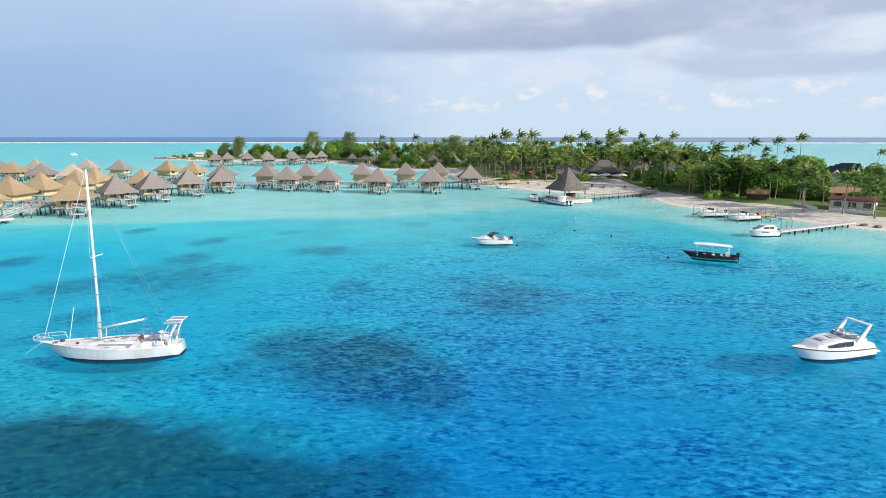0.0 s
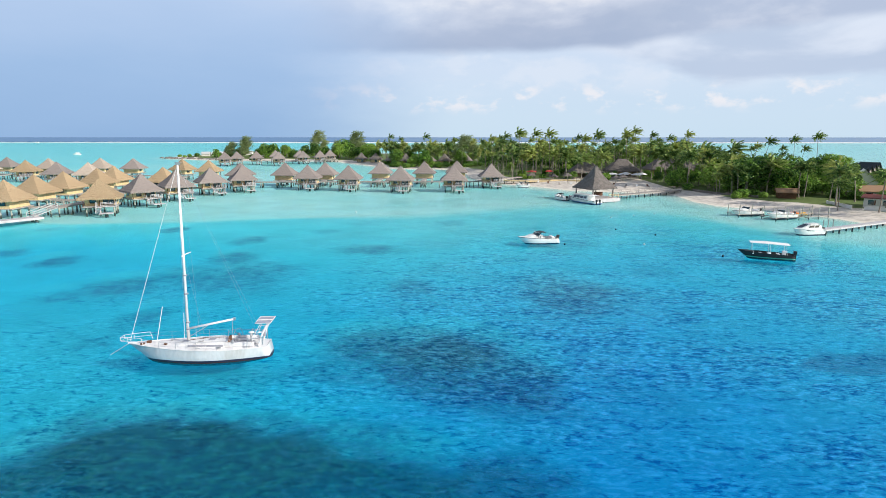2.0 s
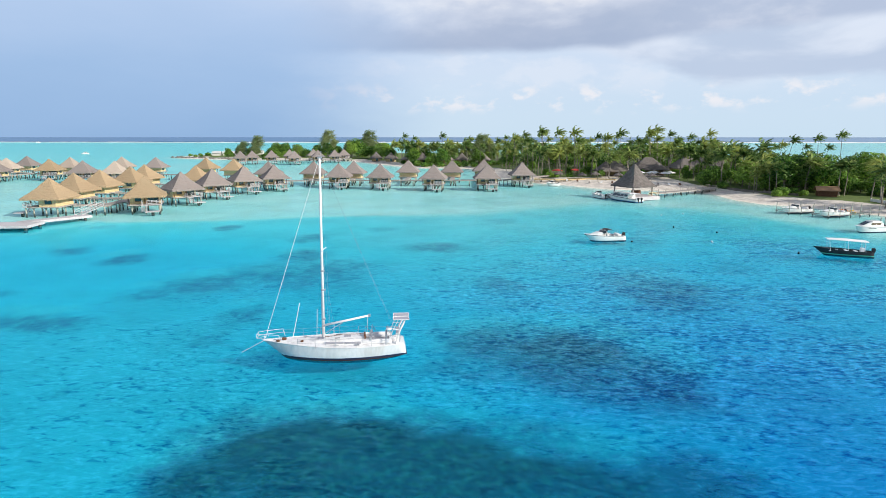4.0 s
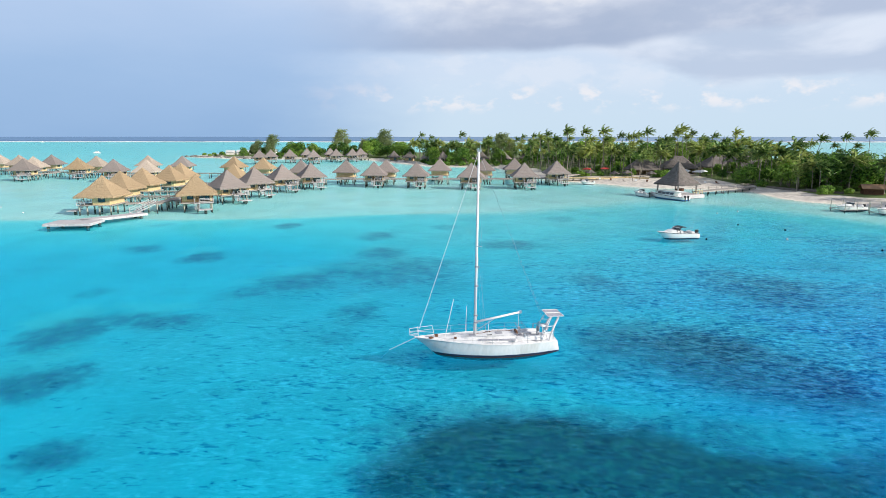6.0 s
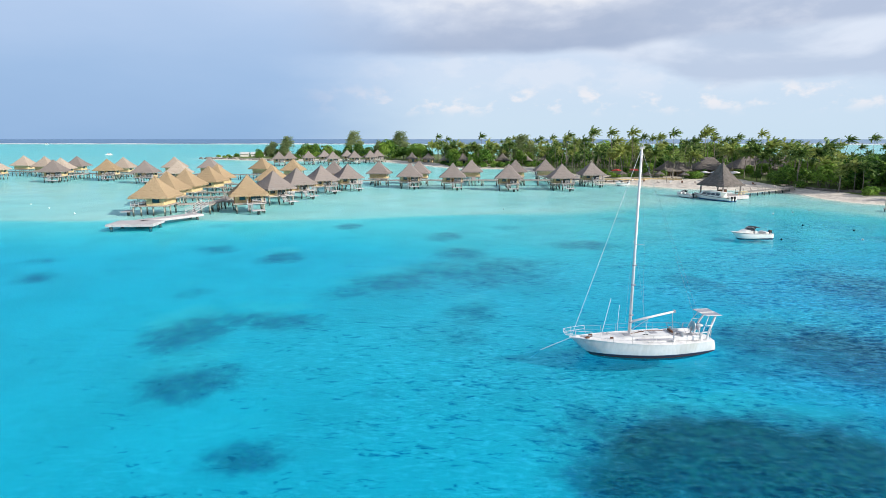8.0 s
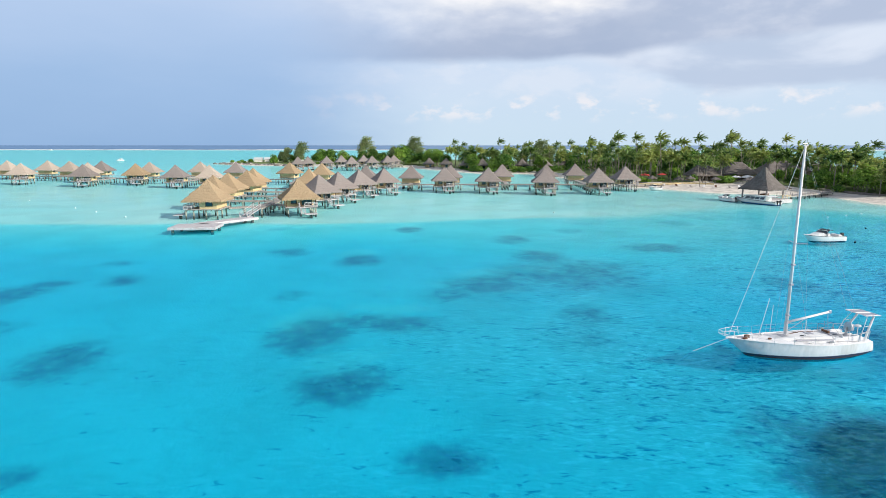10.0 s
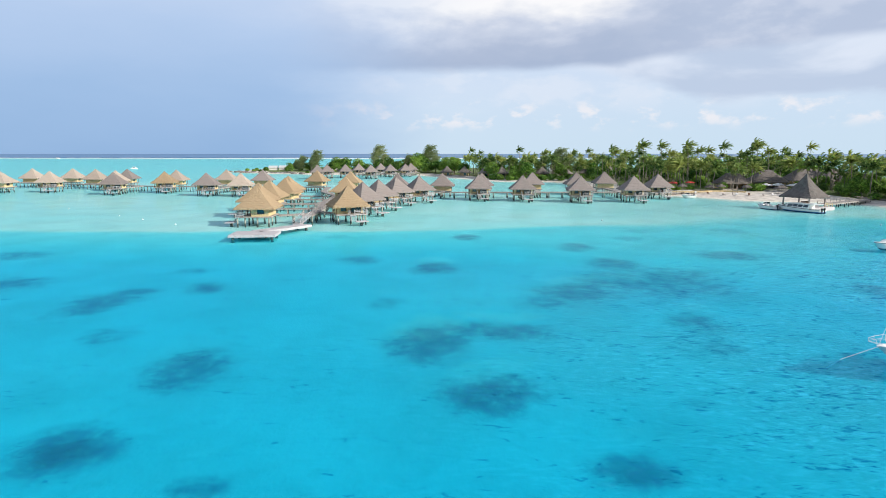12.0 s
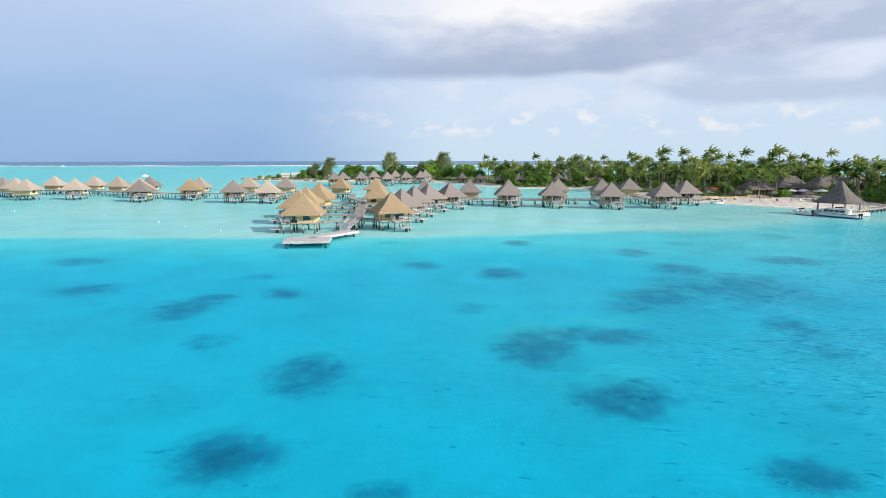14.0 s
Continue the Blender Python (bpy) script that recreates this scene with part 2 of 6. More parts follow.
def water_material():
    """Clear lagoon water: what passes through is tinted by the depth, some light is scattered back, the rippled face reflects."""
    mt = bpy.data.materials.new("lagoon_water")
    mt.use_nodes = True
    g = Net(mt.node_tree)
    pos = g.node("ShaderNodeNewGeometry").outputs["Position"]
    at = g.node("ShaderNodeAttribute", attribute_name="depth")
    two = g.node("ShaderNodeSeparateColor")
    g.put(two.inputs[0], at.outputs["Color"])
    over_coral, over_bed = two.outputs[0], two.outputs[1]
    sp = g.node("ShaderNodeSeparateXYZ")
    g.put(sp.inputs[0], pos)
    # ripples, running across the wind, stronger where the water lies open
    open_water = g.m("ADD", 0.08, g.m("MULTIPLY", g.step(g.m("SUBTRACT", sp.outputs[0], g.m("MULTIPLY", sp.outputs[1], 0.25)), -105.0, 5.0), 0.92))
    gusts = g.step(g.noise(g.map(pos, (0.03, 0.06, 1), 0.4), 1.0, 4.0), 0.36, 0.62)
    lively = g.m("MULTIPLY", open_water, g.m("ADD", 0.45, g.m("MULTIPLY", gusts, 0.55)))
    w1 = g.noise(g.map(pos, (0.22, 0.55, 1), -0.22), 1.0, 2.0, 0.5, 0.5)
    w2 = g.noise(g.map(pos, (1.05, 2.3, 1), 0.30), 1.0, 2.0, 0.5, 0.8)
    w3 = g.noise(g.map(pos, (2.3, 4.6, 1), -0.28), 1.0, 2.0, 0.55, 0.8)
    chop = g.m("SUBTRACT", g.m("ADD", g.m("MULTIPLY", w1, 0.35), g.m("ADD", g.m("MULTIPLY", w2, 0.45), g.m("MULTIPLY", w3, 0.2))), 0.5)
    d = g.m("MULTIPLY", over_coral, g.m("MAXIMUM", 0.2, g.m("ADD", 1.0, g.m("MULTIPLY", g.m("MULTIPLY", chop, lively), RIPPLE))))
    below = g.m("MAXIMUM", 0.0, g.m("SUBTRACT", d, 4.5))
    d = g.m("ADD", d, g.m("MULTIPLY", 0.28, g.m("MULTIPLY", below, below)))
    tint = g.node("ShaderNodeCombineColor")
    for s, k in zip(tint.inputs, (0.62, 0.082, 0.026)):
        g.put(s, g.m("MULTIPLY", g.m("POWER", 2.718, g.m("MULTIPLY", d, -k)), 0.99))
    # ripple light and shade put into the colour: short steep facets darker, flat backs between them brighter
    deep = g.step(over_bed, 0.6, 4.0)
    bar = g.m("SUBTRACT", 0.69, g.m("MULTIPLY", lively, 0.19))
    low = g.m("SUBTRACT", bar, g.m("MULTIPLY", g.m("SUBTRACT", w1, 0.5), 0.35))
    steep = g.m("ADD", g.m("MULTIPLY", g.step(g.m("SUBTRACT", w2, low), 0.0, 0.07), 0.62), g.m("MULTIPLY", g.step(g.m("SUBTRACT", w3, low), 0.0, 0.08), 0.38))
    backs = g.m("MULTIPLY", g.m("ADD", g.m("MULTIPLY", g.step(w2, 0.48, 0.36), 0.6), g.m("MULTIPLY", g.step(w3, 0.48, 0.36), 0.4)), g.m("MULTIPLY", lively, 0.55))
    shade = g.m("MULTIPLY", g.m("MULTIPLY", steep, deep), FACET_SHADE)
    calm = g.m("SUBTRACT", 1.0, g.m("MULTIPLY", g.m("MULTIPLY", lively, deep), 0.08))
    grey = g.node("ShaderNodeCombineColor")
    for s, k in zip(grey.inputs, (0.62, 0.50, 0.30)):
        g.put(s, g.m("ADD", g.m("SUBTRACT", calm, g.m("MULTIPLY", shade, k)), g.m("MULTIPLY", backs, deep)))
    clear = g.node("ShaderNodeBsdfTransparent")
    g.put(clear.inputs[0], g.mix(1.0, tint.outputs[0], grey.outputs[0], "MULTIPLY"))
    murk = g.m("SUBTRACT", 1.0, g.m("POWER", 2.718, g.m("MULTIPLY", d, -0.14)))
    n0 = g.noise(g.map(pos, (0.03, 0.05, 1)), 1.0, 4.0)
    hue = g.mix(g.step(g.m("ADD", d, g.m("MULTIPLY", n0, 2.0)), 3.5, 10.0), (0.002, 0.130, 0.24, 1), (0.002, 0.100, 0.22, 1))
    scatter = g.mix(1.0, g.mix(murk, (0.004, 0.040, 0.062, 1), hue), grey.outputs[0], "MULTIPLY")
    scatter = g.mix(g.step(over_bed, 14.0, 40.0), scatter, (0.13, 0.24, 0.41, 1))
    body = g.node("ShaderNodeBsdfDiffuse")
    g.put(body.inputs[0], scatter)
    both = g.node("ShaderNodeAddShader")
    g.put(both.inputs[0], clear.outputs[0])
    g.put(both.inputs[1], body.outputs[0])
    bn = g.node("ShaderNodeBump")
    bn.inputs["Strength"].default_value, bn.inputs["Distance"].default_value = 1.0, 0.14
    g.put(bn.inputs["Height"], g.m("MULTIPLY", chop, lively))
    shine = g.node("ShaderNodeBsdfGlossy")
    shine.inputs["Color"].default_value = (1, 1, 1, 1)
    shine.inputs["Roughness"].default_value = 0.10
    g.put(shine.inputs["Normal"], bn.outputs[0])
    g.put(body.inputs["Normal"], bn.outputs[0])
    fr = g.node("ShaderNodeFresnel")
    fr.inputs[0].default_value = 1.33
    g.put(fr.inputs["Normal"], bn.outputs[0])
    f = g.m("MINIMUM", g.m("MULTIPLY", g.m("POWER", fr.outputs[0], 1.5), g.m("ADD", 0.22, g.m("MULTIPLY", lively, 0.55))), 0.4)
    # sky gloss set by the same painted ripples: steep near sides less, backs more
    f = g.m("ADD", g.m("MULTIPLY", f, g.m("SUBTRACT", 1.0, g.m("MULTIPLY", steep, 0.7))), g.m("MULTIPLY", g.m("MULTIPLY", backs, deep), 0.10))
    mx = g.node("ShaderNodeMixShader")
    g.put(mx.inputs[0], f)
    g.put(mx.inputs[1], both.outputs[0])
    g.put(mx.inputs[2], shine.outputs[0])
    o = g.node("ShaderNodeOutputMaterial")
    g.put(o.inputs[0], mx.outputs[0])
    return mt


RIPPLE, FACET_SHADE = 0.35, 1.15
WATER, GROUND = water_material(), ground_material()
THATCH_GREY = material("grey_thatch", srgb(152, 143, 140), 0.95, srgb(128, 120, 117), 4.5, (1, 1, 0.22), 0.7, 14.0, dirt=srgb(96, 88, 83), dirt_amount=0.3, per_thing=0.10, spec=0.1)
THATCH_GOLD = material("golden_thatch", srgb(184, 163, 134), 0.95, srgb(142, 122, 97), 4.5, (1, 1, 0.22), 0.7, 14.0, dirt=srgb(132, 114, 88), dirt_amount=0.3, per_thing=0.08, spec=0.1)
THATCH_PALE = material("bleached_thatch", srgb(186, 173, 161), 0.95, srgb(160, 147, 136), 4.5, (1, 1, 0.22), 0.7, 14.0, dirt=srgb(118, 106, 96), dirt_amount=0.5, per_thing=0.12, spec=0.1)
THATCH_DARK = material("dark_thatch", srgb(128, 122, 119), 0.95, srgb(100, 95, 93), 1.6, (1, 1, 0.25), 0.9, 7.0, dirt=srgb(66, 62, 60), dirt_amount=0.5, per_thing=0.08, spec=0.1)
BAMBOO = material("bamboo_wall", srgb(226, 207, 164), 0.6, srgb(202, 178, 132), 1.5, (6, 6, 0.5), 0.2, 10.0, per_thing=0.06)
TIMBER = material("weathered_timber", srgb(180, 173, 168), 0.85, srgb(144, 136, 131), 1.5, (1, 6, 1), 0.3, 12.0, dirt=srgb(96, 88, 80), per_thing=0.08)
PALE_DECK = material("pale_deck", srgb(204, 200, 202), 0.8, srgb(176, 172, 176), 1.2, (1, 8, 1), 0.2, 10.0, dirt=srgb(140, 136, 136), per_thing=0.05)
STILT = stilt_material()
BROWN = material("brown_wood", srgb(112, 74, 50), 0.7, srgb(80, 52, 36), 2.0, (1, 1, 4), 0.2, 14.0)
PANE = glass_material("dark_glass", (0.02, 0.035, 0.045, 1))
GELCOAT = material("white_gelcoat", (0.80, 0.80, 0.79, 1), 0.25, (0.74, 0.75, 0.75, 1), 0.6, (1, 1, 1), 0.02, 6.0, dirt=(0.58, 0.57, 0.53, 1), dirt_amount=0.25)
OLD_HULL = material("weathered_white_hull", (0.66, 0.70, 0.72, 1), 0.4, (0.55, 0.60, 0.62, 1), 0.5, (0.8, 0.8, 0.35), 0.03, 5.0, dirt=(0.36, 0.36, 0.33, 1), dirt_amount=0.8)
DECK_WHITE = material("worn_white_deck", (0.82, 0.83, 0.85, 1), 0.6, (0.72, 0.73, 0.76, 1), 1.4, (1, 1, 1), 0.1, 12.0, dirt=(0.42, 0.41, 0.41, 1), dirt_amount=0.55)
NAVY = material("navy_stripe", (0.012, 0.014, 0.05, 1), 0.5, (0.03, 0.03, 0.06, 1), 1.0)
RUST = material("dark_red_antifouling", (0.09, 0.018, 0.016, 1), 0.6, (0.05, 0.02, 0.02, 1), 1.0)
BLACK = material("black_rubber", (0.02, 0.02, 0.022, 1), 0.5)
STEEL = material("steel", (0.62, 0.64, 0.66, 1), 0.3, (0.5, 0.52, 0.54, 1), 2.0, metal=0.8, bump=0.02)
ALLOY = material("white_painted_alloy", (0.80, 0.80, 0.80, 1), 0.35, (0.7, 0.7, 0.7, 1), 0.5, bump=0.03)
GREY_PANEL = material("grey_panel", (0.36, 0.37, 0.42, 1), 0.35, (0.28, 0.29, 0.34, 1), 2.0, bump=0.02)
SOLAR = material("solar_cells", (0.42, 0.42, 0.47, 1), 0.25, (0.33, 0.33, 0.40, 1), 3.0, bump=0.0)
CANVAS = material("white_canvas", (0.82, 0.82, 0.82, 1), 0.8, (0.74, 0.74, 0.75, 1), 1.0, bump=0.1)
RED = material("red_cloth", (0.62, 0.07, 0.06, 1), 0.8, (0.48, 0.05, 0.05, 1), 1.0)
ORANGE = material("orange_plastic", (0.80, 0.20, 0.02, 1), 0.4, (0.66, 0.16, 0.02, 1), 1.0)
YELLOW = material("yellow_plastic", (0.85, 0.50, 0.03, 1), 0.4, (0.75, 0.42, 0.03, 1), 1.0)
BARK = material("palm_bark", (0.30, 0.27, 0.23, 1), 0.9, (0.19, 0.165, 0.14, 1), 1.5, (1, 1, 5), 0.6, 8.0)
WALL_WHITE = material("white_plaster", (0.76, 0.75, 0.72, 1), 0.85, (0.68, 0.67, 0.64, 1), 0.8, dirt=(0.5, 0.48, 0.44, 1), dirt_amount=0.3)
ROOF_DARK = material("dark_blue_roof", (0.045, 0.055, 0.07, 1), 0.85, (0.07, 0.08, 0.095, 1), 1.0, (1, 6, 6), 0.3, spec=0.15)
ROOF_RED = material("red_roof", (0.20, 0.035, 0.03, 1), 0.7, (0.10, 0.03, 0.025, 1), 1.0, (1, 6, 6), 0.3)
ROOF_TAN = material("tan_roof", (0.36, 0.22, 0.13, 1), 0.8, (0.28, 0.17, 0.10, 1), 1.0, (1, 6, 6), 0.3)
ROOF_PALE = material("pale_metal_roof", (0.66, 0.66, 0.66, 1), 0.5, (0.56, 0.56, 0.56, 1), 1.0, (1, 6, 6), 0.2)
ROCK = material("dark_basalt_rock", (0.12, 0.11, 0.10, 1), 0.9, (0.22, 0.20, 0.18, 1), 0.8, bump=0.8, fine=5.0)
PALM_LEAF = leaf_material("palm_fronds", (0.03, 0.085, 0.022, 1), (0.30, 0.46, 0.12, 1), (0.58, 0.60, 0.17, 1), 0.42)
BROAD_LEAF = leaf_material("broad_leaves", (0.03, 0.095, 0.018, 1), (0.24, 0.48, 0.07, 1), (0.40, 0.58, 0.10, 1), 0.4)
WET_PILE = material("dark_wet_pile", (0.045, 0.06, 0.06, 1), 0.5, (0.10, 0.11, 0.10, 1), 1.5)
PINE_LEAF = leaf_material("casuarina_needles", (0.18, 0.25, 0.11, 1), (0.38, 0.47, 0.22, 1), (0.44, 0.50, 0.24, 1), 0.58)


def clear_glass_material():
    mt = bpy.data.materials.new("clear_glass")
    mt.use_nodes = True
    g = Net(mt.node_tree)
    thin = g.node("ShaderNodeBsdfTransparent")
    thin.inputs[0].default_value = (0.55, 0.62, 0.66, 1)
    gl = g.node("ShaderNodeBsdfGlossy")
    gl.inputs["Roughness"].default_value = 0.03
    mx = g.node("ShaderNodeMixShader")
    mx.inputs[0].default_value = 0.12
    g.put(mx.inputs[1], thin.outputs[0])
    g.put(mx.inputs[2], gl.outputs[0])
    o = g.node("ShaderNodeOutputMaterial")
    g.put(o.inputs[0], mx.outputs[0])
    return mt


CLEAR = clear_glass_material()


# ---- mesh helpers ----
def part(name, bm, mat, parent=None, label="", smooth=False):
    me = bpy.data.meshes.new(name)
    if smooth:
        for f in bm.faces:
            f.smooth = True
    bm.to_mesh(me)
    bm.free()
    me.materials.append(mat)
    ob = new(name, me)
    ob.parent = parent
    return tagged(ob, label)


def again(ob, x, y, z, turn=0.0, parent=None):
    """Another part on the same mesh."""
    o = new(ob.name.split(".")[0], ob.data)
    o.parent = parent or ob.parent
    o.matrix_basis = pose(x, y, z, 0, 0, turn)
    return o


def base(name, label, category, group="", kind=""):
    return tagged(new(name), label, category, group, kind)


def box(bm, x, y, z, sx, sy, sz, turn=0.0, tilt=0.0, bevel=0.0):
    m = pose(x, y, z, tilt, 0, turn) @ Matrix.Diagonal((sx, sy, sz, 1))
    made = bmesh.ops.create_cube(bm, size=1.0, matrix=m)
    if bevel:
        edges = list({e for v in made["verts"] for e in v.link_edges})
        bmesh.ops.bevel(bm, geom=edges, offset=bevel, segments=2, affect="EDGES", profile=0.5)
    return bm


def tube(bm, a, b, r0, r1=None, n=8):
    a, b = Vector(a), Vector(b)
    r1 = r0 if r1 is None else r1
    m = Matrix.Translation((a + b) / 2) @ (b - a).to_track_quat("Z", "Y").to_matrix().to_4x4()
    bmesh.ops.create_cone(bm, cap_ends=True, segments=n, radius1=r0, radius2=r1, depth=(b - a).length, matrix=m)
    return bm


def pipe(bm, points, r, n=6):
    for a, b in zip(points, points[1:]):
        tube(bm, a, b, r, r, n)
    return bm


def skin(bm, rings, closed=True):
    """Faces between rows of points of equal length."""
    rows = [[bm.verts.new(p) for p in ring] for ring in rings]
    n = len(rows[0])
    for a, b in zip(rows, rows[1:]):
        for i in range(n if closed else n - 1):
            j = (i + 1) % n
            quad = [a[i], a[j], b[j], b[i]]
            if len({v.co.to_tuple(5) for v in quad}) == 4:
                bm.faces.new(quad)
            else:
                uniq = []
                for v in quad:
                    if v.co.to_tuple(5) not in [w.co.to_tuple(5) for w in uniq]:
                        uniq.append(v)
                if len(uniq) == 3:
                    bm.faces.new(uniq)
    return rows


# ---- the sheet of ground: seabed, beach, island ----
COAST = np.array([(-262, 458), (-238, 439), (-210, 425), (-187, 416), (-150, 410), (-106, 405), (-76, 358), (-52, 318), (-21, 314), (-12, 290),
                  (-8, 250), (0, 226), (9, 216), (16, 210), (21, 203), (27, 195), (36, 192), (47, 190), (57, 181), (56, 164), (59, 154),
                  (67, 148), (74, 137), (77, 128), (84, 119), (96, 108), (130, 96), (210, 80), (420, 60), (420, 200), (300, 262), (215, 330),
                  (150, 420), (60, 500), (-60, 560), (-180, 600), (-270, 560)], float)
DROP_X = [-900, -300, -180, -93, -56, -17, 11, 30, 45, 56, 69, 110, 400]
DROP_Y = [108, 112, 113, 115, 125, 133, 152, 150, 136, 108, 94, 74, 40]


def coast_distance(x, y):
    """Metres to the waterline, positive on land."""
    best = np.full(x.shape, 1e9)
    inside = np.zeros(x.shape, bool)
    for (ax, ay), (bx, by) in zip(COAST, np.roll(COAST, -1, 0)):
        dx, dy = bx - ax, by - ay
        t = np.clip(((x - ax) * dx + (y - ay) * dy) / (dx * dx + dy * dy), 0, 1)
        best = np.minimum(best, np.hypot(x - ax - t * dx, y - ay - t * dy))
        cross = (ay > y) != (by > y)
        inside ^= cross & (x < dx * (y - ay) / (dy if dy else 1e-9) + ax)
    return np.where(inside, best, -best)


def blend(v, lo, hi):
    t = np.clip((v - lo) / (hi - lo), 0, 1)
    return t * t * (3 - 2 * t)


def wobble(x, y, s, k=0.0):
    """Smooth unevenness between about -1 and 1."""
    return (np.sin(x / s + k) * np.cos(y / (s * 1.27) - k) + 0.6 * np.sin((x * 0.8 + y) / (s * 0.53) + 2 * k) + 0.4 * np.cos((x - 1.3 * y) / (s * 0.31) + 3 * k)) / 2


def height(x, y):
    """Height of the ground over the still water, and metres inside the coast."""
    shore = coast_distance(x, y)
    away = -shore
    drop = y - np.interp(x, DROP_X, DROP_Y) + 2.5 * wobble(x, y, 14)
    soft = 3.5 + 14 * blend(x, -50, 5)
    flats = 0.78 + 0.2 * wobble(x, y, 21, 1.0) + 0.15 * blend(y, 260, 700) + 0.3 * blend(y, 100, 400) * blend(-x, 100, 300)
    deep = 4.3 + 0.9 * blend(x, -45, 35) + 3.2 * blend(74 - y, 0, 56) * blend(x, -40, 16) - 1.7 * blend(y, 58, 118) * blend(x, -80, -35) + 0.3 * wobble(x, y, 17, 2.0)
    depth = flats + 1.1 * blend(-drop, -soft * 0.4, soft) + (deep - flats - 1.1) * blend(-drop, 2, 42 + 34 * blend(x, -80, -10))
    depth = np.minimum(depth, 0.2 + away * (0.06 + 0.015 * blend(x, 30, 60) + 0.05 * blend(x, 58, 82)))
    depth = depth * (1 - 0.65 * blend(y, 1330, 1400)) + 0 * x
    depth = np.where(y > 1440, 0.5 + 45 * blend(y, 1440, 1800), depth)
    land = np.minimum(0.09 * shore, 1.0 + 0.012 * shore) + 0.12 * wobble(x, y, 9) * blend(shore, 2, 8)
    return np.where(shore > 0, land, -np.maximum(depth, 0.05)), shore


REEFS = []


def reef(x, y, rx, ry, dense=1.0, turn=0.0):
    REEFS.append((x, y, rx, ry, dense, turn))


reef(-143.6, 89.9, 5.9, 4.2, 0.55), reef(-130, 71.6, 5.7, 4.6, 0.6), reef(-112.5, 63.5, 4.2, 5.5, 0.6), reef(-111, 68.5, 3.5, 2.3, 0.6), reef(-104, 52, 2.8, 2.7, 0.4)
reef(-108.4, 80, 3.4, 2.6, 0.45), reef(-102.2, 70.9, 3.2, 3.6, 0.65), reef(-91.6, 44, 3.6, 4.9, 0.62), reef(-95, 110.8, 2.8, 2.6, 0.35), reef(-86, 89, 4, 4, 0.55)
reef(-73.5, 83.6, 3.7, 4.5, 0.62), reef(-78, 64.5, 2.6, 3, 0.45), reef(-68.5, 111, 3, 4.1, 0.6), reef(-71.5, 51.5, 4.2, 5.6, 0.66), reef(-64.5, 54.9, 6.5, 3.4, 0.62)
reef(-66, 40.5, 4.4, 4, 0.68), reef(-48.8, 101.7, 3.8, 4.8, 0.52), reef(-45.8, 86.9, 4.8, 5.3, 0.56), reef(-36.3, 111.5, 3.6, 4.1, 0.4), reef(-31.5, 120.5, 3.7, 4, 0.32)
reef(-12.3, 123, 4, 5, 0.36), reef(-24, 94.5, 6.6, 5.2, 0.56), reef(-53, 71.5, 6.5, 6.5, 0.6), reef(-39.5, 77.5, 8, 8, 0.56), reef(-43.6, 59.8, 3.9, 5, 0.52)
reef(-58.7, 66, 4.3, 3.3, 0.48), reef(-47, 74.2, 5, 5.6, 0.56), reef(-41.6, 72.8, 7, 5, 0.48), reef(-44.3, 50.9, 2.4, 2, 0.4), reef(-51, 39.5, 2, 1.4, 0.35)
reef(-58, 31.1, 2.8, 1.9, 0.68), reef(-93.6, 31.4, 3.9, 3.5, 0.78), reef(-82.8, 28.1, 1.9, 1.3, 0.6), reef(-15.2, 72, 3.4, 4.4, 0.48), reef(5.2, 70.2, 8, 9.4, 0.56)
reef(-16.5, 52.5, 7, 6.5, 0.7), reef(-9.2, 50.5, 9, 7.2, 0.8), reef(-3, 45.5, 6, 6, 0.7), reef(-9, 46.6, 7, 4.9, 0.75), reef(-24, 33.6, 12, 5.8, 1.2)
reef(-30.5, 32.6, 7, 5, 1.05), reef(-34.2, 29.5, 4.6, 3.4, 1), reef(-14.5, 31.5, 9.5, 4.4, 1.15), reef(-5.3, 32, 6.5, 4.2, 0.8), reef(11, 101.9, 5.2, 5.3, 0.4)
reef(20.5, 83, 4.3, 4.3, 0.32), reef(-22, 28.3, 13, 4.5, 1.25), reef(-44, 75, 15, 11, 0.4)
reef(-27, 37, 7.5, 3.2, 0.62), reef(-17.5, 36.3, 8.5, 3.4, 0.6), reef(-7, 29, 9, 4.5, 0.7), reef(-19, 46.8, 6, 3, 0.5)


def reef_cover(x, y):
    out = np.zeros(x.shape)
    for cx, cy, rx, ry, dense, turn in REEFS:
        c, s = math.cos(radians(turn)), math.sin(radians(turn))
        a, b = (x - cx) * c + (y - cy) * s, -(x - cx) * s + (y - cy) * c
        r = np.hypot(a / rx, b / ry) + 0.10 * wobble(x, y, 0.9, cx) + 0.16 * wobble(x, y, 1.9, cx) + 0.16 * wobble(x, y, 3.9, cy) + 0.16 * wobble(x, y, 7.5, cx)
        out = np.maximum(out, dense * blend(-r, -1.5, -0.3))
    return out


def coral_top(x, y, depth):
    """Water over the bed or over the coral that grows up from it; the heads on the eastern and middle shelf rise highest."""
    grown = reef_cover(x, y)
    reach = 0.1 + 0.40 * blend(x, -96, -72) * blend(y, 34, 46)
    top = np.minimum(depth, 1.35 + 0.15 * wobble(x, y, 2.3))
    return depth + (top - depth) * np.minimum(0.9, blend(grown, 0.3, 0.8) * reach + 0.5 * blend(grown, 0.75, 1.15) * (0.8 + 0.4 * wobble(x, y, 3.3)))


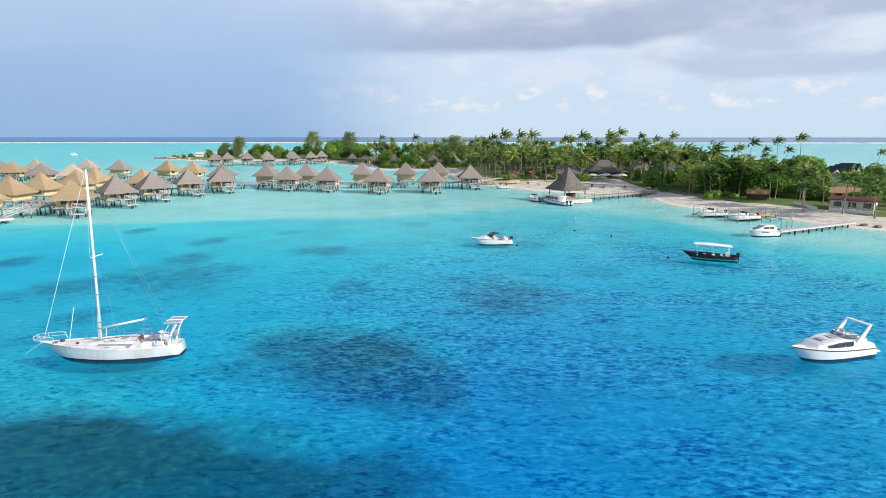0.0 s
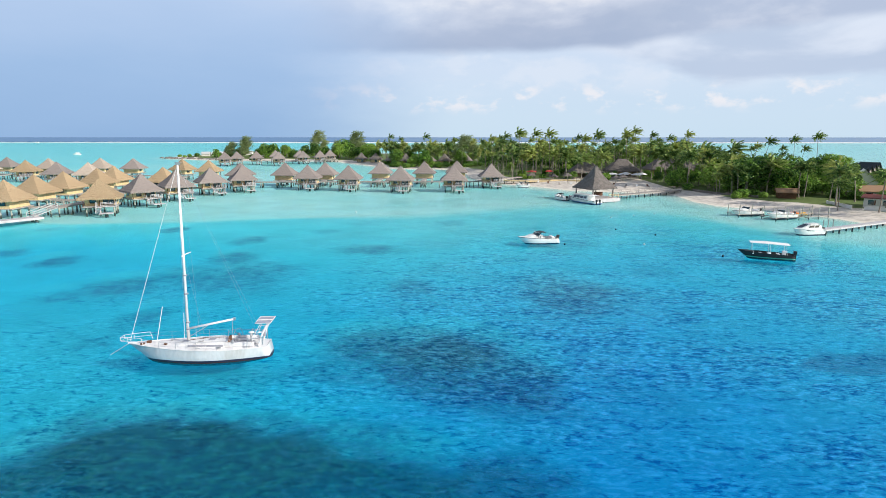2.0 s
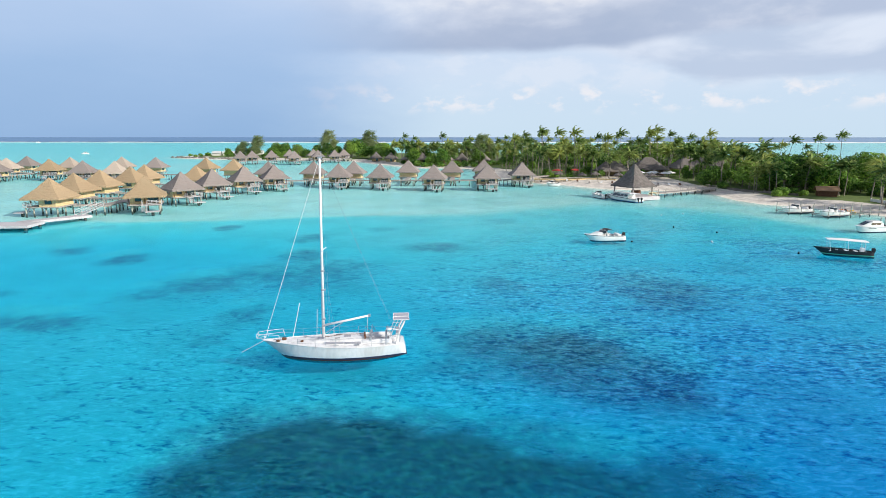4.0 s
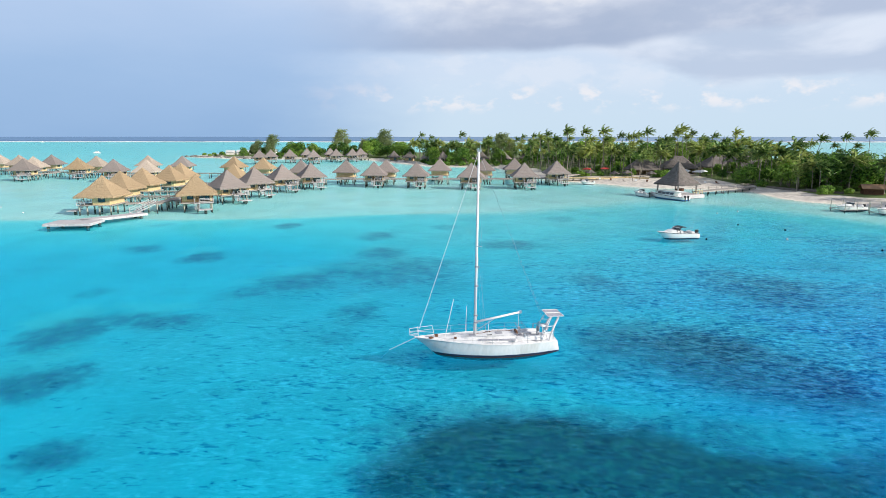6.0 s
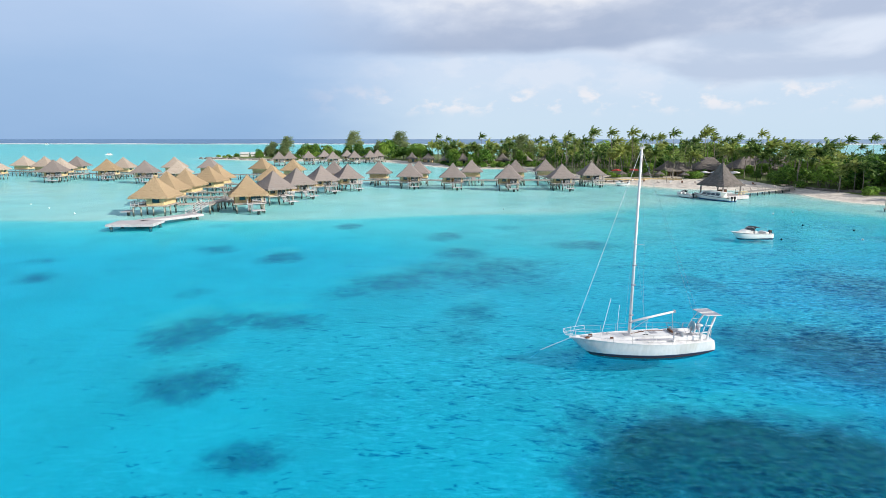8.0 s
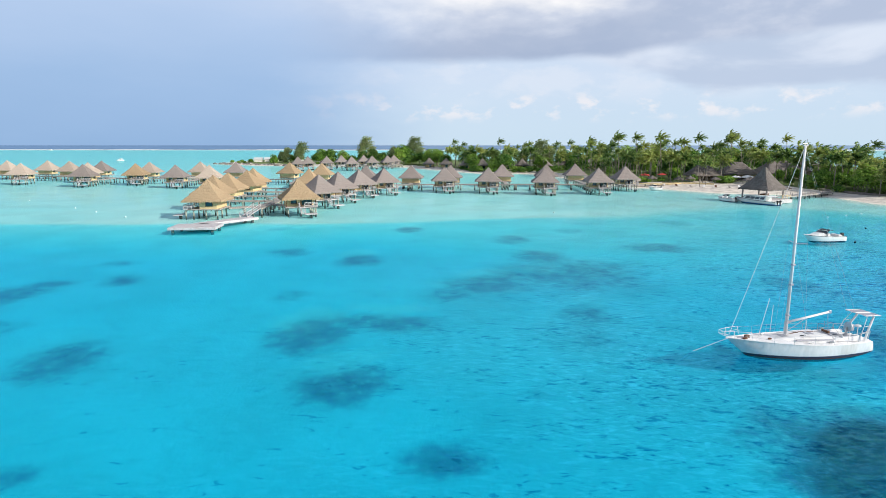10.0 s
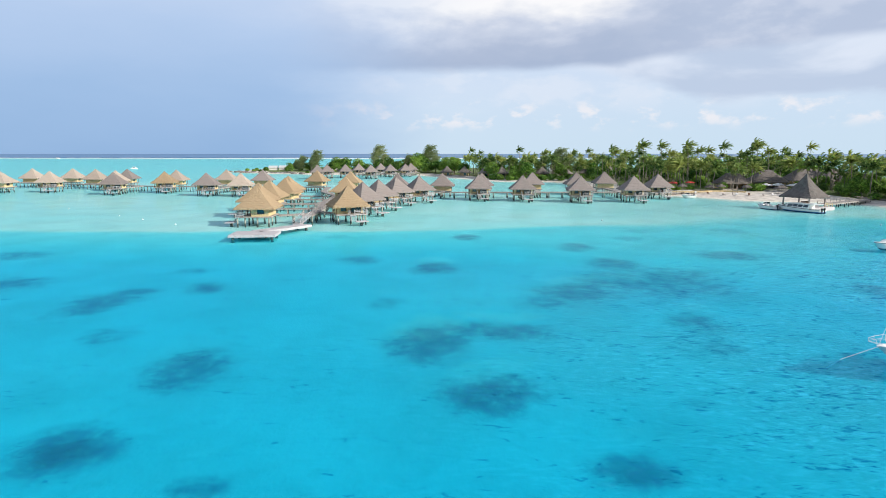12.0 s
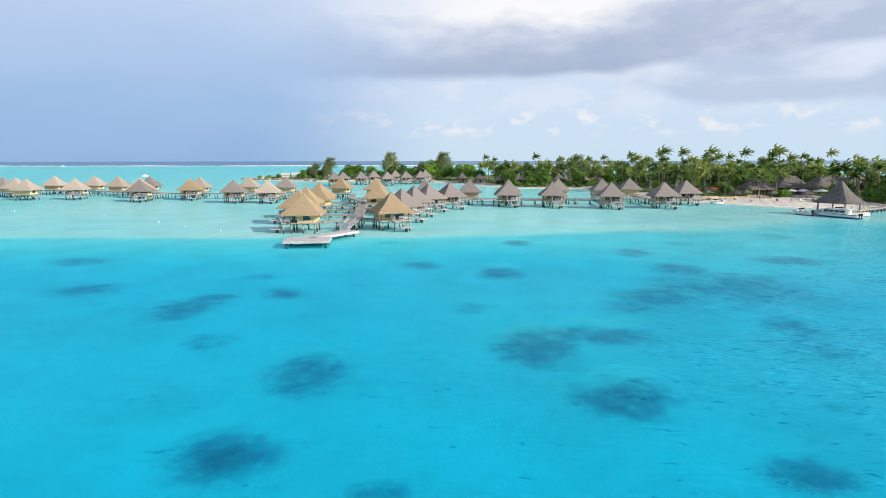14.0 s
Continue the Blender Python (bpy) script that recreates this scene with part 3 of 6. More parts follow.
def spread(lo, hi, step, far_lo, far_hi, grow=1.22):
    """Even steps from lo to hi, and growing ones beyond."""
    mid = list(np.arange(lo, hi + 0.01, step))
    up, s = [hi], step
    while up[-1] < far_hi:
        s *= grow
        up.append(min(up[-1] + s, far_hi))
    down, s = [lo], step
    while down[-1] > far_lo:
        s *= grow
        down.append(max(down[-1] - s, far_lo))
    return np.array(down[:0:-1] + mid + up[1:])


def sheet(name, mat, xs, ys, z, layer, values, kind, label, category):
    nx, ny = len(xs), len(ys)
    gx, gy = np.meshgrid(xs, ys)
    co = np.stack([gx.ravel(), gy.ravel(), z.ravel()], -1)
    i = (np.arange(ny - 1)[:, None] * nx + np.arange(nx - 1)).ravel()
    faces = np.stack([i, i + 1, i + nx + 1, i + nx], -1)
    me = bpy.data.meshes.new(name)
    me.from_pydata(co.tolist(), [], faces.tolist())
    me.polygons.foreach_set("use_smooth", np.ones(len(me.polygons), bool))
    if values.ndim == 3:
        a = me.attributes.new(layer, "FLOAT_COLOR", "POINT")
        rgba = np.concatenate([values.reshape(-1, 2), np.zeros((nx * ny, 1)), np.ones((nx * ny, 1))], 1)
        a.data.foreach_set("color", rgba.astype(np.float32).ravel())
    else:
        a = me.attributes.new(layer, "FLOAT", "POINT")
        a.data.foreach_set("value", values.astype(np.float32).ravel())
    me.materials.append(mat)
    return tagged(new(name, me), label, category, kind=kind)


XS, YS = spread(-190, 110, 1.0, -4900, 4900, 1.12), spread(18, 235, 1.0, -2500, 4980, 1.07)
GX, GY = np.meshgrid(XS, YS)
LAND, SHORE = height(GX, GY)
# refraction lifts the bed, the more the flatter one looks at it
LIFT = np.interp(GY, [20, 30, 50, 80, 150], [0.6, 0.52, 0.39, 0.28, 0.18])
lawn = blend(SHORE + 3 * wobble(GX, GY, 11), 9, 15) * np.where((GX > 5) & (GX < 60) & (GY < 233), 0.0, 1.0)
sheet("ground", GROUND, XS, YS, np.where(LAND < 0, LAND * LIFT, LAND), "cover", np.stack([reef_cover(GX, GY), lawn], -1), "structure", "pale coral sand seabed, beach and grassy island", "ground")
sheet("water", WATER, XS, YS, np.zeros(GX.shape), "depth", np.stack([coral_top(GX, GY, np.maximum(-LAND, 0.0)), np.maximum(-LAND, 0.0)], -1), "structure", "clear turquoise lagoon water turning blue with depth", "water")


def ground_at(x, y):
    return float(height(np.array([float(x)]), np.array([float(y)]))[0][0])


def surf():
    """The white line of breakers on the outer reef."""
    rng = random.Random(4)
    bm = bmesh.new()
    x = -3600.0
    while x < 3600:
        ln, w, h = rng.uniform(140, 420), rng.uniform(14, 30), rng.uniform(1.3, 2.4)
        y = 1425 + 18 * math.sin(x / 400) + rng.uniform(-8, 8)
        rings = []
        for k in range(9):
            t = k / 8
            r = math.sin(math.pi * t) ** 0.5 * rng.uniform(0.7, 1.0) + 0.02
            px, py = x + ln * t, y + 6 * math.sin(3 * t)
            rings.append([(px, py - w * r, 0.02), (px, py - w * 0.3 * r, h * r), (px, py + w * 0.3 * r, h * r * 0.8), (px, py + w * r, 0.02)])
        skin(bm, rings, False)
        x += ln * rng.uniform(0.35, 0.6)
    part("surf", bm, FOAM, None, "white line of surf breaking on the outer reef", True)
    tagged(bpy.data.objects["surf"], category="surf", kind="stuff")


FOAM = material("sea_foam", (0.82, 0.84, 0.86, 1), 0.9, (0.7, 0.76, 0.80, 1), 0.05, fine=0.4)
surf()


# ---- thatched bungalows on stilts ----
def thatch_roof(half_x, half_y, eave, apex, seed, ridge=0.10, cut=0.5, rows=16, per_side=9, flare=0.16, thick=0.32):
    """A steep hipped roof of thatch: rounded hips, courses that step out a little, a ragged thick eave."""
    rng = random.Random(seed)
    bm = bmesh.new()
    n = per_side * 4

    def ring(f, drop, ragged):
        pts = []
        for i in range(n):
            a = 2 * math.pi * (i + 0.5) / n
            c, s = math.cos(a), math.sin(a)
            r = 1 / max(abs(c), abs(s))
            r = r * (1 - cut) + min(r, 1.16) * cut
            px, py = c * r * half_x * f, s * r * half_y * f
            if ridge > 0 and half_x > half_y * 1.05:
                px = math.copysign(max(abs(px), 0.0), c) + math.copysign((half_x - half_y) * (1 - f) * min(1, abs(c) * 1.6), c)
            pts.append((px + rng.uniform(-1, 1) * ragged, py + rng.uniform(-1, 1) * ragged, drop + rng.uniform(-1, 1) * ragged * 1.3))
        return pts

    rings = []
    for k in range(rows + 1):
        t = k / rows
        f = ridge * 0.25 + (1 - ridge * 0.25) * t
        z = apex - (apex - eave) * (t + flare * math.sin(math.pi * t) * 0.5)
        rings.append(ring(f, z, 0.035))
        if 0 < k < rows and k % 2 == 0:
            rings.append(ring(f + 0.012, z - 0.07, 0.03))
    low = rings[-1]
    rings.append([(x * 1.015, y * 1.015, z - thick - rng.uniform(0, 0.16)) for x, y, z in low])
    rings.append([(x * 0.93, y * 0.93, z - thick * 0.8) for x, y, z in low])
    rows_made = skin(bm, rings)
    bm.faces.new(rows_made[0])
    bm.faces.new(list(reversed(rows_made[-1])))
    bmesh.ops.recalc_face_normals(bm, faces=bm.faces)
    # loose straw hanging over the eave
    for x, y, z in low:
        for _ in range(3):
            dx, dy = rng.uniform(-0.35, 0.35), rng.uniform(-0.35, 0.35)
            o = Vector((x * 1.02 + dx * abs(y) / (abs(x) + abs(y)), y * 1.02 + dy * abs(x) / (abs(x) + abs(y)), z - 0.12))
            side = Vector((-y, x, 0)).normalized() * 0.05
            tip = o + Vector((x, y, 0)).normalized() * 0.08 + Vector((0, 0, -rng.uniform(0.3, 0.55)))
            bm.faces.new([bm.verts.new(o - side), bm.verts.new(o + side), bm.verts.new(tip)])
    return bm


def bungalow(thatch, label, group, seed, half=4.45):
    """Front with the veranda and swimming platform towards -y."""
    b = base("overwater_bungalow", label, "bungalow", group)
    part("roof", thatch_roof(half, half, 4.3, 8.6, seed, cut=0.2, flare=0.13), thatch, b, "steep pyramid roof of thatch")
    bm = bmesh.new()
    tube(bm, (0, 0, 8.35), (0, 0, 8.72), 0.22, 0.07, 9)
    part("roof_cap", bm, thatch, b)
    part("floor", box(bmesh.new(), 0, 0.1, 2.18, 7.2, 7.0, 0.24, bevel=0.03), TIMBER, b)
    for name, x, y, sx, sy in (("back_wall", 0, 2.85, 6.4, 0.14), ("side_wall", -3.15, 0.55, 0.14, 4.5), ("side_wall", 3.15, 0.95, 0.14, 3.7), ("front_wall", -1.55, -1.75, 3.1, 0.14), ("veranda_wall", 1.6, -0.9, 3.0, 0.12)):
        part(name, box(bmesh.new(), x, y, 3.45, sx, sy, 2.35), BAMBOO, b, "woven bamboo wall panel")
    part("inner_wall", box(bmesh.new(), 0.06, -1.33, 3.45, 0.12, 0.76, 2.3), BAMBOO, b)
    for x, y, sx, sy in ((-1.5, -1.83, 1.3, 0.05), (-3.23, 0.9, 0.05, 1.6), (3.23, 1.2, 0.05, 1.5)):
        w = part("window", box(bmesh.new(), x, y, 3.55, sx, sy, 1.25), PANE, b, "dark window pane")
        bm = bmesh.new()
        for k in (-0.5, 0.5):
            box(bm, x + k * sx * (sx > 0.1), y + k * sy * (sy > 0.1), 3.55, 0.09, 0.09, 1.4)
            box(bm, x, y, 3.55 + k * 1.3, max(sx, 0.09), max(sy, 0.09), 0.09)
        part("window_frame", bm, BROWN, w)
    door = part("sliding_door", box(bmesh.new(), 1.6, -0.98, 3.35, 2.3, 0.06, 2.0), PANE, b, "dark glass sliding door")
    bm = bmesh.new()
    for x in (0.45, 1.6, 2.75):
        box(bm, x, -1.0, 3.35, 0.09, 0.09, 2.1)
    box(bm, 1.6, -1.0, 4.4, 2.4, 0.09, 0.1)
    part("door_frame", bm, BROWN, door)
    deck = part("veranda_deck", box(bmesh.new(), 1.5, -3.35, 2.2, 4.2, 1.9, 0.16, bevel=0.02), PALE_DECK, b, "pale timber veranda deck")
    rp = part("rail_post", box(bmesh.new(), 0, 0, 0, 0.09, 0.09, 1.05), PALE_DECK, b)
    rp.location = (-0.55, -4.25, 2.75)
    for x, y in ((0.5, -4.25), (1.55, -4.25), (2.55, -4.25), (3.55, -4.25), (3.55, -2.5), (3.55, -3.4), (-0.55, -2.5), (-0.55, -3.4)):
        again(rp, x, y, 2.75)
    front = side = None
    for z in (2.6, 2.95, 3.27):
        if front is None:
            front = part("front_rail", box(bmesh.new(), 0, 0, 0, 2.9, 0.06, 0.09), PALE_DECK, b)
            front.location = (2.1, -4.25, z)
            side = part("side_rail", box(bmesh.new(), 0, 0, 0, 0.06, 1.8, 0.09), PALE_DECK, b)
            side.location = (3.55, -3.35, z)
        else:
            again(front, 2.1, -4.25, z)
            again(side, 3.55, -3.35, z)
        again(side, -0.55, -3.35, z)
    for x, y in ((-3.3, -2.9), (3.4, -2.6), (0.0, -2.7)):
        part("veranda_post", tube(bmesh.new(), (x, y, 2.2), (x, y, 4.5), 0.09), BROWN, b)
    stilt = part("stilt", tube(bmesh.new(), (0, 0, -2.6), (0, 0, 2.1), 0.2, 0.17, 8), STILT, b)
    stilt.location = (-2.9, -2.4, 0)
    for x, y in ((0, -2.4), (2.9, -2.4), (-2.9, 0.3), (2.9, 0.3), (-2.9, 2.8), (0, 2.8), (2.9, 2.8), (3.1, -4.0)):
        again(stilt, x, y, 0)
    bm = bmesh.new()
    for y in (-2.4, 0.3, 2.8):
        box(bm, 0, y, 1.96, 6.6, 0.2, 0.22)
    part("floor_beam", bm, TIMBER, b)
    plat = part("swimming_platform", box(bmesh.new(), 1.7, -5.9, 0.85, 2.9, 2.0, 0.18, bevel=0.03), PALE_DECK, b, "low pale swimming platform")
    part("platform_post", tube(bmesh.new(), (1.7, -5.8, -2.6), (1.7, -5.8, 0.76), 0.3, 0.36, 10), STILT, plat)
    bm = bmesh.new()
    for k in range(6):
        box(bm, 0.0, -4.5 - 0.24 * k, 2.05 - 0.21 * k, 0.95, 0.26, 0.05)
    for s in (-0.5, 0.5):
        pipe(bm, [(s, -4.3, 2.15), (s, -5.85, 0.85)], 0.06)
        pipe(bm, [(s, -4.3, 3.1), (s, -5.85, 1.8), (s, -5.85, 0.85)], 0.035)
    part("steps", bm, PALE_DECK, b, "pale wooden steps down to the platform")
    part("landing", box(bmesh.new(), 0, -4.45, 2.12, 1.2, 0.5, 0.12), PALE_DECK, b)
    return b


GOLD_LABEL = "overwater bungalow with fresh golden thatch on stilts in the lagoon"
GREY_LABEL = "overwater bungalow with weathered grey thatch on stilts in the lagoon"
OW = "overwater bungalows"
golden = [bungalow(THATCH_GOLD, GOLD_LABEL, OW, 5), bungalow(THATCH_GOLD, GOLD_LABEL, OW, 6)]
grey = [bungalow(THATCH_GREY, GREY_LABEL, OW, 7), bungalow(THATCH_GREY, GREY_LABEL, OW, 8)]
pale = [bungalow(THATCH_PALE, "overwater bungalow with sun-bleached thatch on stilts in the lagoon", OW, 9)]
USED = set()


def stand(kinds, x, y, turn):
    """The next free prototype, or a copy of one, at a place."""
    for k in kinds:
        if k.name not in USED:
            USED.add(k.name)
            k.matrix_basis = pose(x, y, 0, 0, 0, turn)
            return k
    pick = kinds[int(abs(x * 7 + y * 3)) % len(kinds)]
    return copy_thing(pick, pose(x, y, 0, 0, 0, turn))


# the pontoon that runs out towards open water: west side, east side
for x, y, turn in ((-115.6, 124.6, -85), (-122, 141.5, -90), (-124, 155, -90), (-124.6, 170.4, -92), (-127.9, 183.6, -95)):
    stand(golden, x, y, turn)
stand(golden, -96.5, 130.2, 25)
for x, y, turn in ((-96.1, 146.5, 50), (-94.3, 160.8, 45), (-91.3, 176.4, 40), (-85, 186.5, 30)):
    stand(grey, x, y, turn)
stand(golden, -107.6, 178.1, 90)
# the long pontoon to the beach: lagoon side, then shore side
for x, y, turn in ((-65.2, 195.4, 4), (-50.2, 193.1, 0), (-31.5, 188.8, -3), (-13.7, 190.9, 3), (-0.7, 206.6, 6)):
    stand(grey, x, y, turn)
for x, y in ((-95, 209), (-78.4, 210.9), (-63.7, 213.8), (-43.8, 222.5), (-26.6, 223.6), (-14, 231.3)):
    stand(grey, x, y, 180)
stand(golden, -133.6, 239.8, 170), stand(golden, -117, 229.6, 180)
# the western pontoon
for x, y in ((-154.3, 208.7), (-168.8, 211.4), (-207.7, 214.9), (-220.4, 236.1), (-242, 226)):
    stand(pale if int(-x) % 3 else grey, x, y, 10)
stand(golden, -192.5, 224.8, 12)
for x, y in ((-160, 246.9), (-178.2, 251.1), (-198.5, 245.4), (-228.6, 257.7), (-241, 253.5), (-259.4, 263.9), (-275.8, 236), (-278, 262), (-259.8, 222), (-288.4, 244)):
    stand(pale if int(-x) % 4 else grey, x, y, 184)
# bungalows off the northern beach
for x, y in ((-162.9, 347), (-159.7, 358), (-149.2, 364), (-145.3, 389), (-130.6, 353), (-132, 401), (-121.2, 373.7), (-112.3, 383), (-110.8, 404)):
    stand(grey, x, y, 20)


def walkway(points, width, z, label, rail=True, every=5.0, deep=3.0, planks=None):
    """A timber walkway on pairs of posts."""
    w = base("walkway", label, "walkway", "timber walkways")
    bm, br = bmesh.new(), bmesh.new()
    post = None
    for a, b in zip(points, points[1:]):
        a, b = Vector((*a, 0)), Vector((*b, 0))
        along = (b - a).normalized()
        side = Vector((-along.y, along.x, 0))
        ang = math.degrees(math.atan2(along.y, along.x))
        mid, ln = (a + b) / 2, (b - a).length
        n = max(2, int(ln / 0.5))
        for k in range(n):
            p = a + (b - a) * ((k + 0.5) / n)
            box(bm, p.x, p.y, z, ln / n - 0.03, width, 0.09, ang)
        for s in (-1, 1):
            o = mid + side * s * (width / 2 - 0.15)
            box(bm, o.x, o.y, z - 0.18, ln, 0.16, 0.26, ang)
        for k in range(int(ln / every) + 1):
            p = a + along * min(k * every + 0.4, ln - 0.2)
            for s in (-1, 1):
                o = p + side * s * (width / 2 - 0.2)
                if post is None:
                    post = part("post", tube(bmesh.new(), (0, 0, -deep), (0, 0, z - 0.05), 0.17, 0.15, 7), STILT, w)
                    post.location = o
                else:
                    again(post, o.x, o.y, 0)
                if rail:
                    q = p + side * s * (width / 2 - 0.06)
                    box(br, q.x, q.y, z + 0.5, 0.09, 0.09, 1.0, ang)
            if rail:
                for s in (-1, 1):
                    q = p + side * s * (width / 2 - 0.06)
                    e = a + along * min((k + 1) * every + 0.4, ln)
                    e = e + side * s * (width / 2 - 0.06)
                    for h in (0.55, 1.0):
                        tube(br, (q.x, q.y, z + h), (e.x, e.y, z + h), 0.04, n=5)
    part("deck", bm, planks or TIMBER, w, "pale deck planks" if planks else "weathered grey deck planks")
    if rail:
        part("handrail", br, TIMBER, w)
    return w


MAIN = [(-104.8, 125), (-106, 141), (-110, 160), (-112, 184), (-104, 199), (-84, 201)]
walkway(MAIN, 2.4, 2.1, "weathered timber walkway on posts between the bungalows")
walkway([(-84, 201), (-70, 203.5), (-40, 205.5), (-8, 207.5), (4, 222), (12, 232)], 2.2, 2.1, "long timber walkway on posts leading to the beach", False)
walkway([(-112, 184), (-122, 205), (-126, 228), (-140, 231)], 2.2, 2.1, "timber walkway on posts joining two rows of bungalows", False)
walkway([(-140, 231), (-165, 231), (-200, 233), (-250, 248), (-300, 262)], 2.2, 2.1, "long timber walkway on posts through the western bungalows", False)
walkway([(-150, 372), (-134, 366), (-118, 392), (-104, 398)], 2.0, 2.1, "timber walkway on posts off the northern beach", False)
for a, b in (((-105.4, 131), (-112, 126.5)), ((-106.5, 143), (-118.5, 142)), ((-109, 156), (-120.5, 155.3)), ((-111, 170), (-121, 170.3)), ((-112, 183), (-124.5, 183.5)),
             ((-105.6, 134), (-99.5, 133)), ((-108, 150), (-99, 148.5)), ((-110, 163), (-97, 162)), ((-111, 178), (-94.5, 178)), ((-96, 200), (-88, 190)),
             ((-65, 204), (-65, 199)), ((-50, 205), (-50, 197)), ((-31, 206), (-31, 193)), ((-14, 207), (-14, 195)), ((-78, 203), (-78, 207)), ((-63, 204), (-63, 210)),
             ((-43, 205), (-43, 219)), ((-26, 206), (-26, 220)), ((-14, 207), (-14, 227)), ((-154, 231), (-154, 213)), ((-168, 231), (-168, 215)), ((-160, 231), (-160, 243)),
             ((-178, 232), (-178, 247)), ((-193, 233), (-193, 229)), ((-199, 233), (-199, 242)), ((-208, 235), (-208, 219)), ((-228, 242), (-228, 254))):
    walkway([a, b], 1.5, 2.08, "short timber gangway on posts to one bungalow", False, 4.0)


def low_dock():
    d = base("boat_landing", "low pale two-part landing stage on short piles", "dock")
    for x, y, sx, sy, t in ((-109.3, 105.4, 8.6, 5.6, 8), (-106.6, 113.4, 3.0, 13.0, -32)):
        deck = part("landing_deck", box(bmesh.new(), x, y, 0.92, sx, sy, 0.16, t, bevel=0.03), PALE_DECK, d, "pale planked deck")
        bm = bmesh.new()
        c, s = math.cos(radians(t)), math.sin(radians(t))
        for k in (-0.5, 0.5):
            box(bm, x - s * k * sy, y + c * k * sy, 0.72, sx, 0.14, 0.42, t)
            box(bm, x + c * k * sx, y + s * k * sx, 0.72, 0.14, sy + 0.1, 0.42, t)
        part("fascia", bm, PALE_DECK, deck)
        for i in (-0.42, 0.42):
            for j in (-0.4, 0.4):
                px, py = x + c * i * sx - s * j * sy, y + s * i * sx + c * j * sy
                part("support_post", tube(bmesh.new(), (px, py, -2.2), (px, py, 0.6), 0.3, 0.27, 10), WET_PILE, d, "dark wet timber post")
    bm = bmesh.new()
    a, b = Vector((-105.2, 118.4, 0.95)), Vector((-104.8, 125.4, 2.12))
    side = Vector((1.0, -0.06, 0)) * 0.85
    for k in range(9):
        p = a + (b - a) * (k / 8)
        box(bm, p.x, p.y, p.z, 1.6, 0.5, 0.06, -3.3)
    for s in (-1, 1):
        pipe(bm, [a + side * s, b + side * s], 0.09)
        pipe(bm, [a + side * s, a + side * s + Vector((0, 0, 1.0)), b + side * s + Vector((0, 0, 1.0)), b + side * s], 0.065)
        pipe(bm, [a + side * s + Vector((0, 0, 0.55)), b + side * s + Vector((0, 0, 0.55))], 0.05)
    part("stairs", bm, PALE_DECK, d, "pale stairs with white handrails up to the walkway")
    return d


low_dock()


# ---- boats: bow towards +x, floating at z = 0 ----
class Hull:
    """A hull's form: half width, sheer and keel along its length, from the stern (0) to the stem (1)."""

    def __init__(self, length, beam, bow, stern, draft, transom=0.8, rake=0.9, full=2.2, belly=2.6, tuck=0.0, ahead=0.0):
        self.L, self.B, self.bow, self.stern, self.draft = length, beam, bow, stern, draft
        self.transom, self.rake, self.full, self.belly, self.tuck, self.ahead = transom, rake, full, belly, tuck, ahead

    def half(self, s):
        f = 1 - max(0.0, (s - 0.42) / 0.58) ** self.full
        return self.B / 2 * f * (self.transom + (1 - self.transom) * math.sin(min(1, s / 0.42) * math.pi / 2))

    def sheer(self, s):
        return self.stern + (self.bow - self.stern) * s ** 1.8

    def keel(self, s):
        return -self.draft * (1 - s ** 5) * (1 - self.tuck * (1 - min(1, s / 0.3)) ** 2)

    def point(self, s, z, side):
        top, low = self.sheer(s), self.keel(s)
        t = min(1.0, max(0.0, (top - z) / (top - low)))
        y = self.half(s) * (1 - t ** self.belly) ** (1 / self.belly)
        x = self.ahead + (s - 0.5) * self.L - self.rake * t * s ** 6 - 0.25 * t * (1 - s) ** 6
        return (x, side * y, max(z, low))

    def band(self, lo, hi, rows=6, stations=26):
        """The skin between two heights; hi None is the sheer, lo None the keel."""
        bm = bmesh.new()
        for side in (-1, 1):
            rings = []
            for k in range(stations + 1):
                s = (k / stations) ** 0.9
                top = self.sheer(s) if hi is None else min(hi, self.sheer(s))
                low = self.keel(s) if lo is None else lo
                rings.append([self.point(s, top + (low - top) * j / rows, side) for j in range(rows + 1)])
            skin(bm, rings, False)
        top = self.sheer(0) if hi is None else hi
        low = self.keel(0) if lo is None else lo
        left = [self.point(0, top + (low - top) * j / rows, 1) for j in range(rows + 1)]
        right = [(x, -y, z) for x, y, z in left]
        skin(bm, [left, right], False)
        bmesh.ops.remove_doubles(bm, verts=bm.verts, dist=0.004)
        bmesh.ops.recalc_face_normals(bm, faces=bm.faces)
        return bm

    def deck(self, inset=0.03, drop=0.05, crown=0.06, lo=0.0, hi=1.0, stations=24):
        bm = bmesh.new()
        rings = []
        for k in range(stations + 1):
            s = lo + (hi - lo) * k / stations
            x, y, z = self.point(s, self.sheer(s), 1)
            y = max(0.0, y - inset)
            rings.append([(x, y * j, z - drop + crown * (1 - j * j)) for j in (-1, -0.6, -0.2, 0.2, 0.6, 1)])
        skin(bm, rings, False)
        bmesh.ops.recalc_face_normals(bm, faces=bm.faces)
        return bm

    def rub(self, r=0.05, drop=0.0, stations=24):
        bm = bmesh.new()
        for side in (-1, 1):
            pipe(bm, [self.point(k / stations, self.sheer(k / stations) - drop, side) for k in range(stations + 1)], r, 5)
        return bm


def loft(bm, rings):
    """A closed shell through rings of points, with capped ends."""
    rows = skin(bm, rings)
    bm.faces.new(list(reversed(rows[0])))
    bm.faces.new(rows[-1])
    bmesh.ops.recalc_face_normals(bm, faces=bm.faces)
    return bm


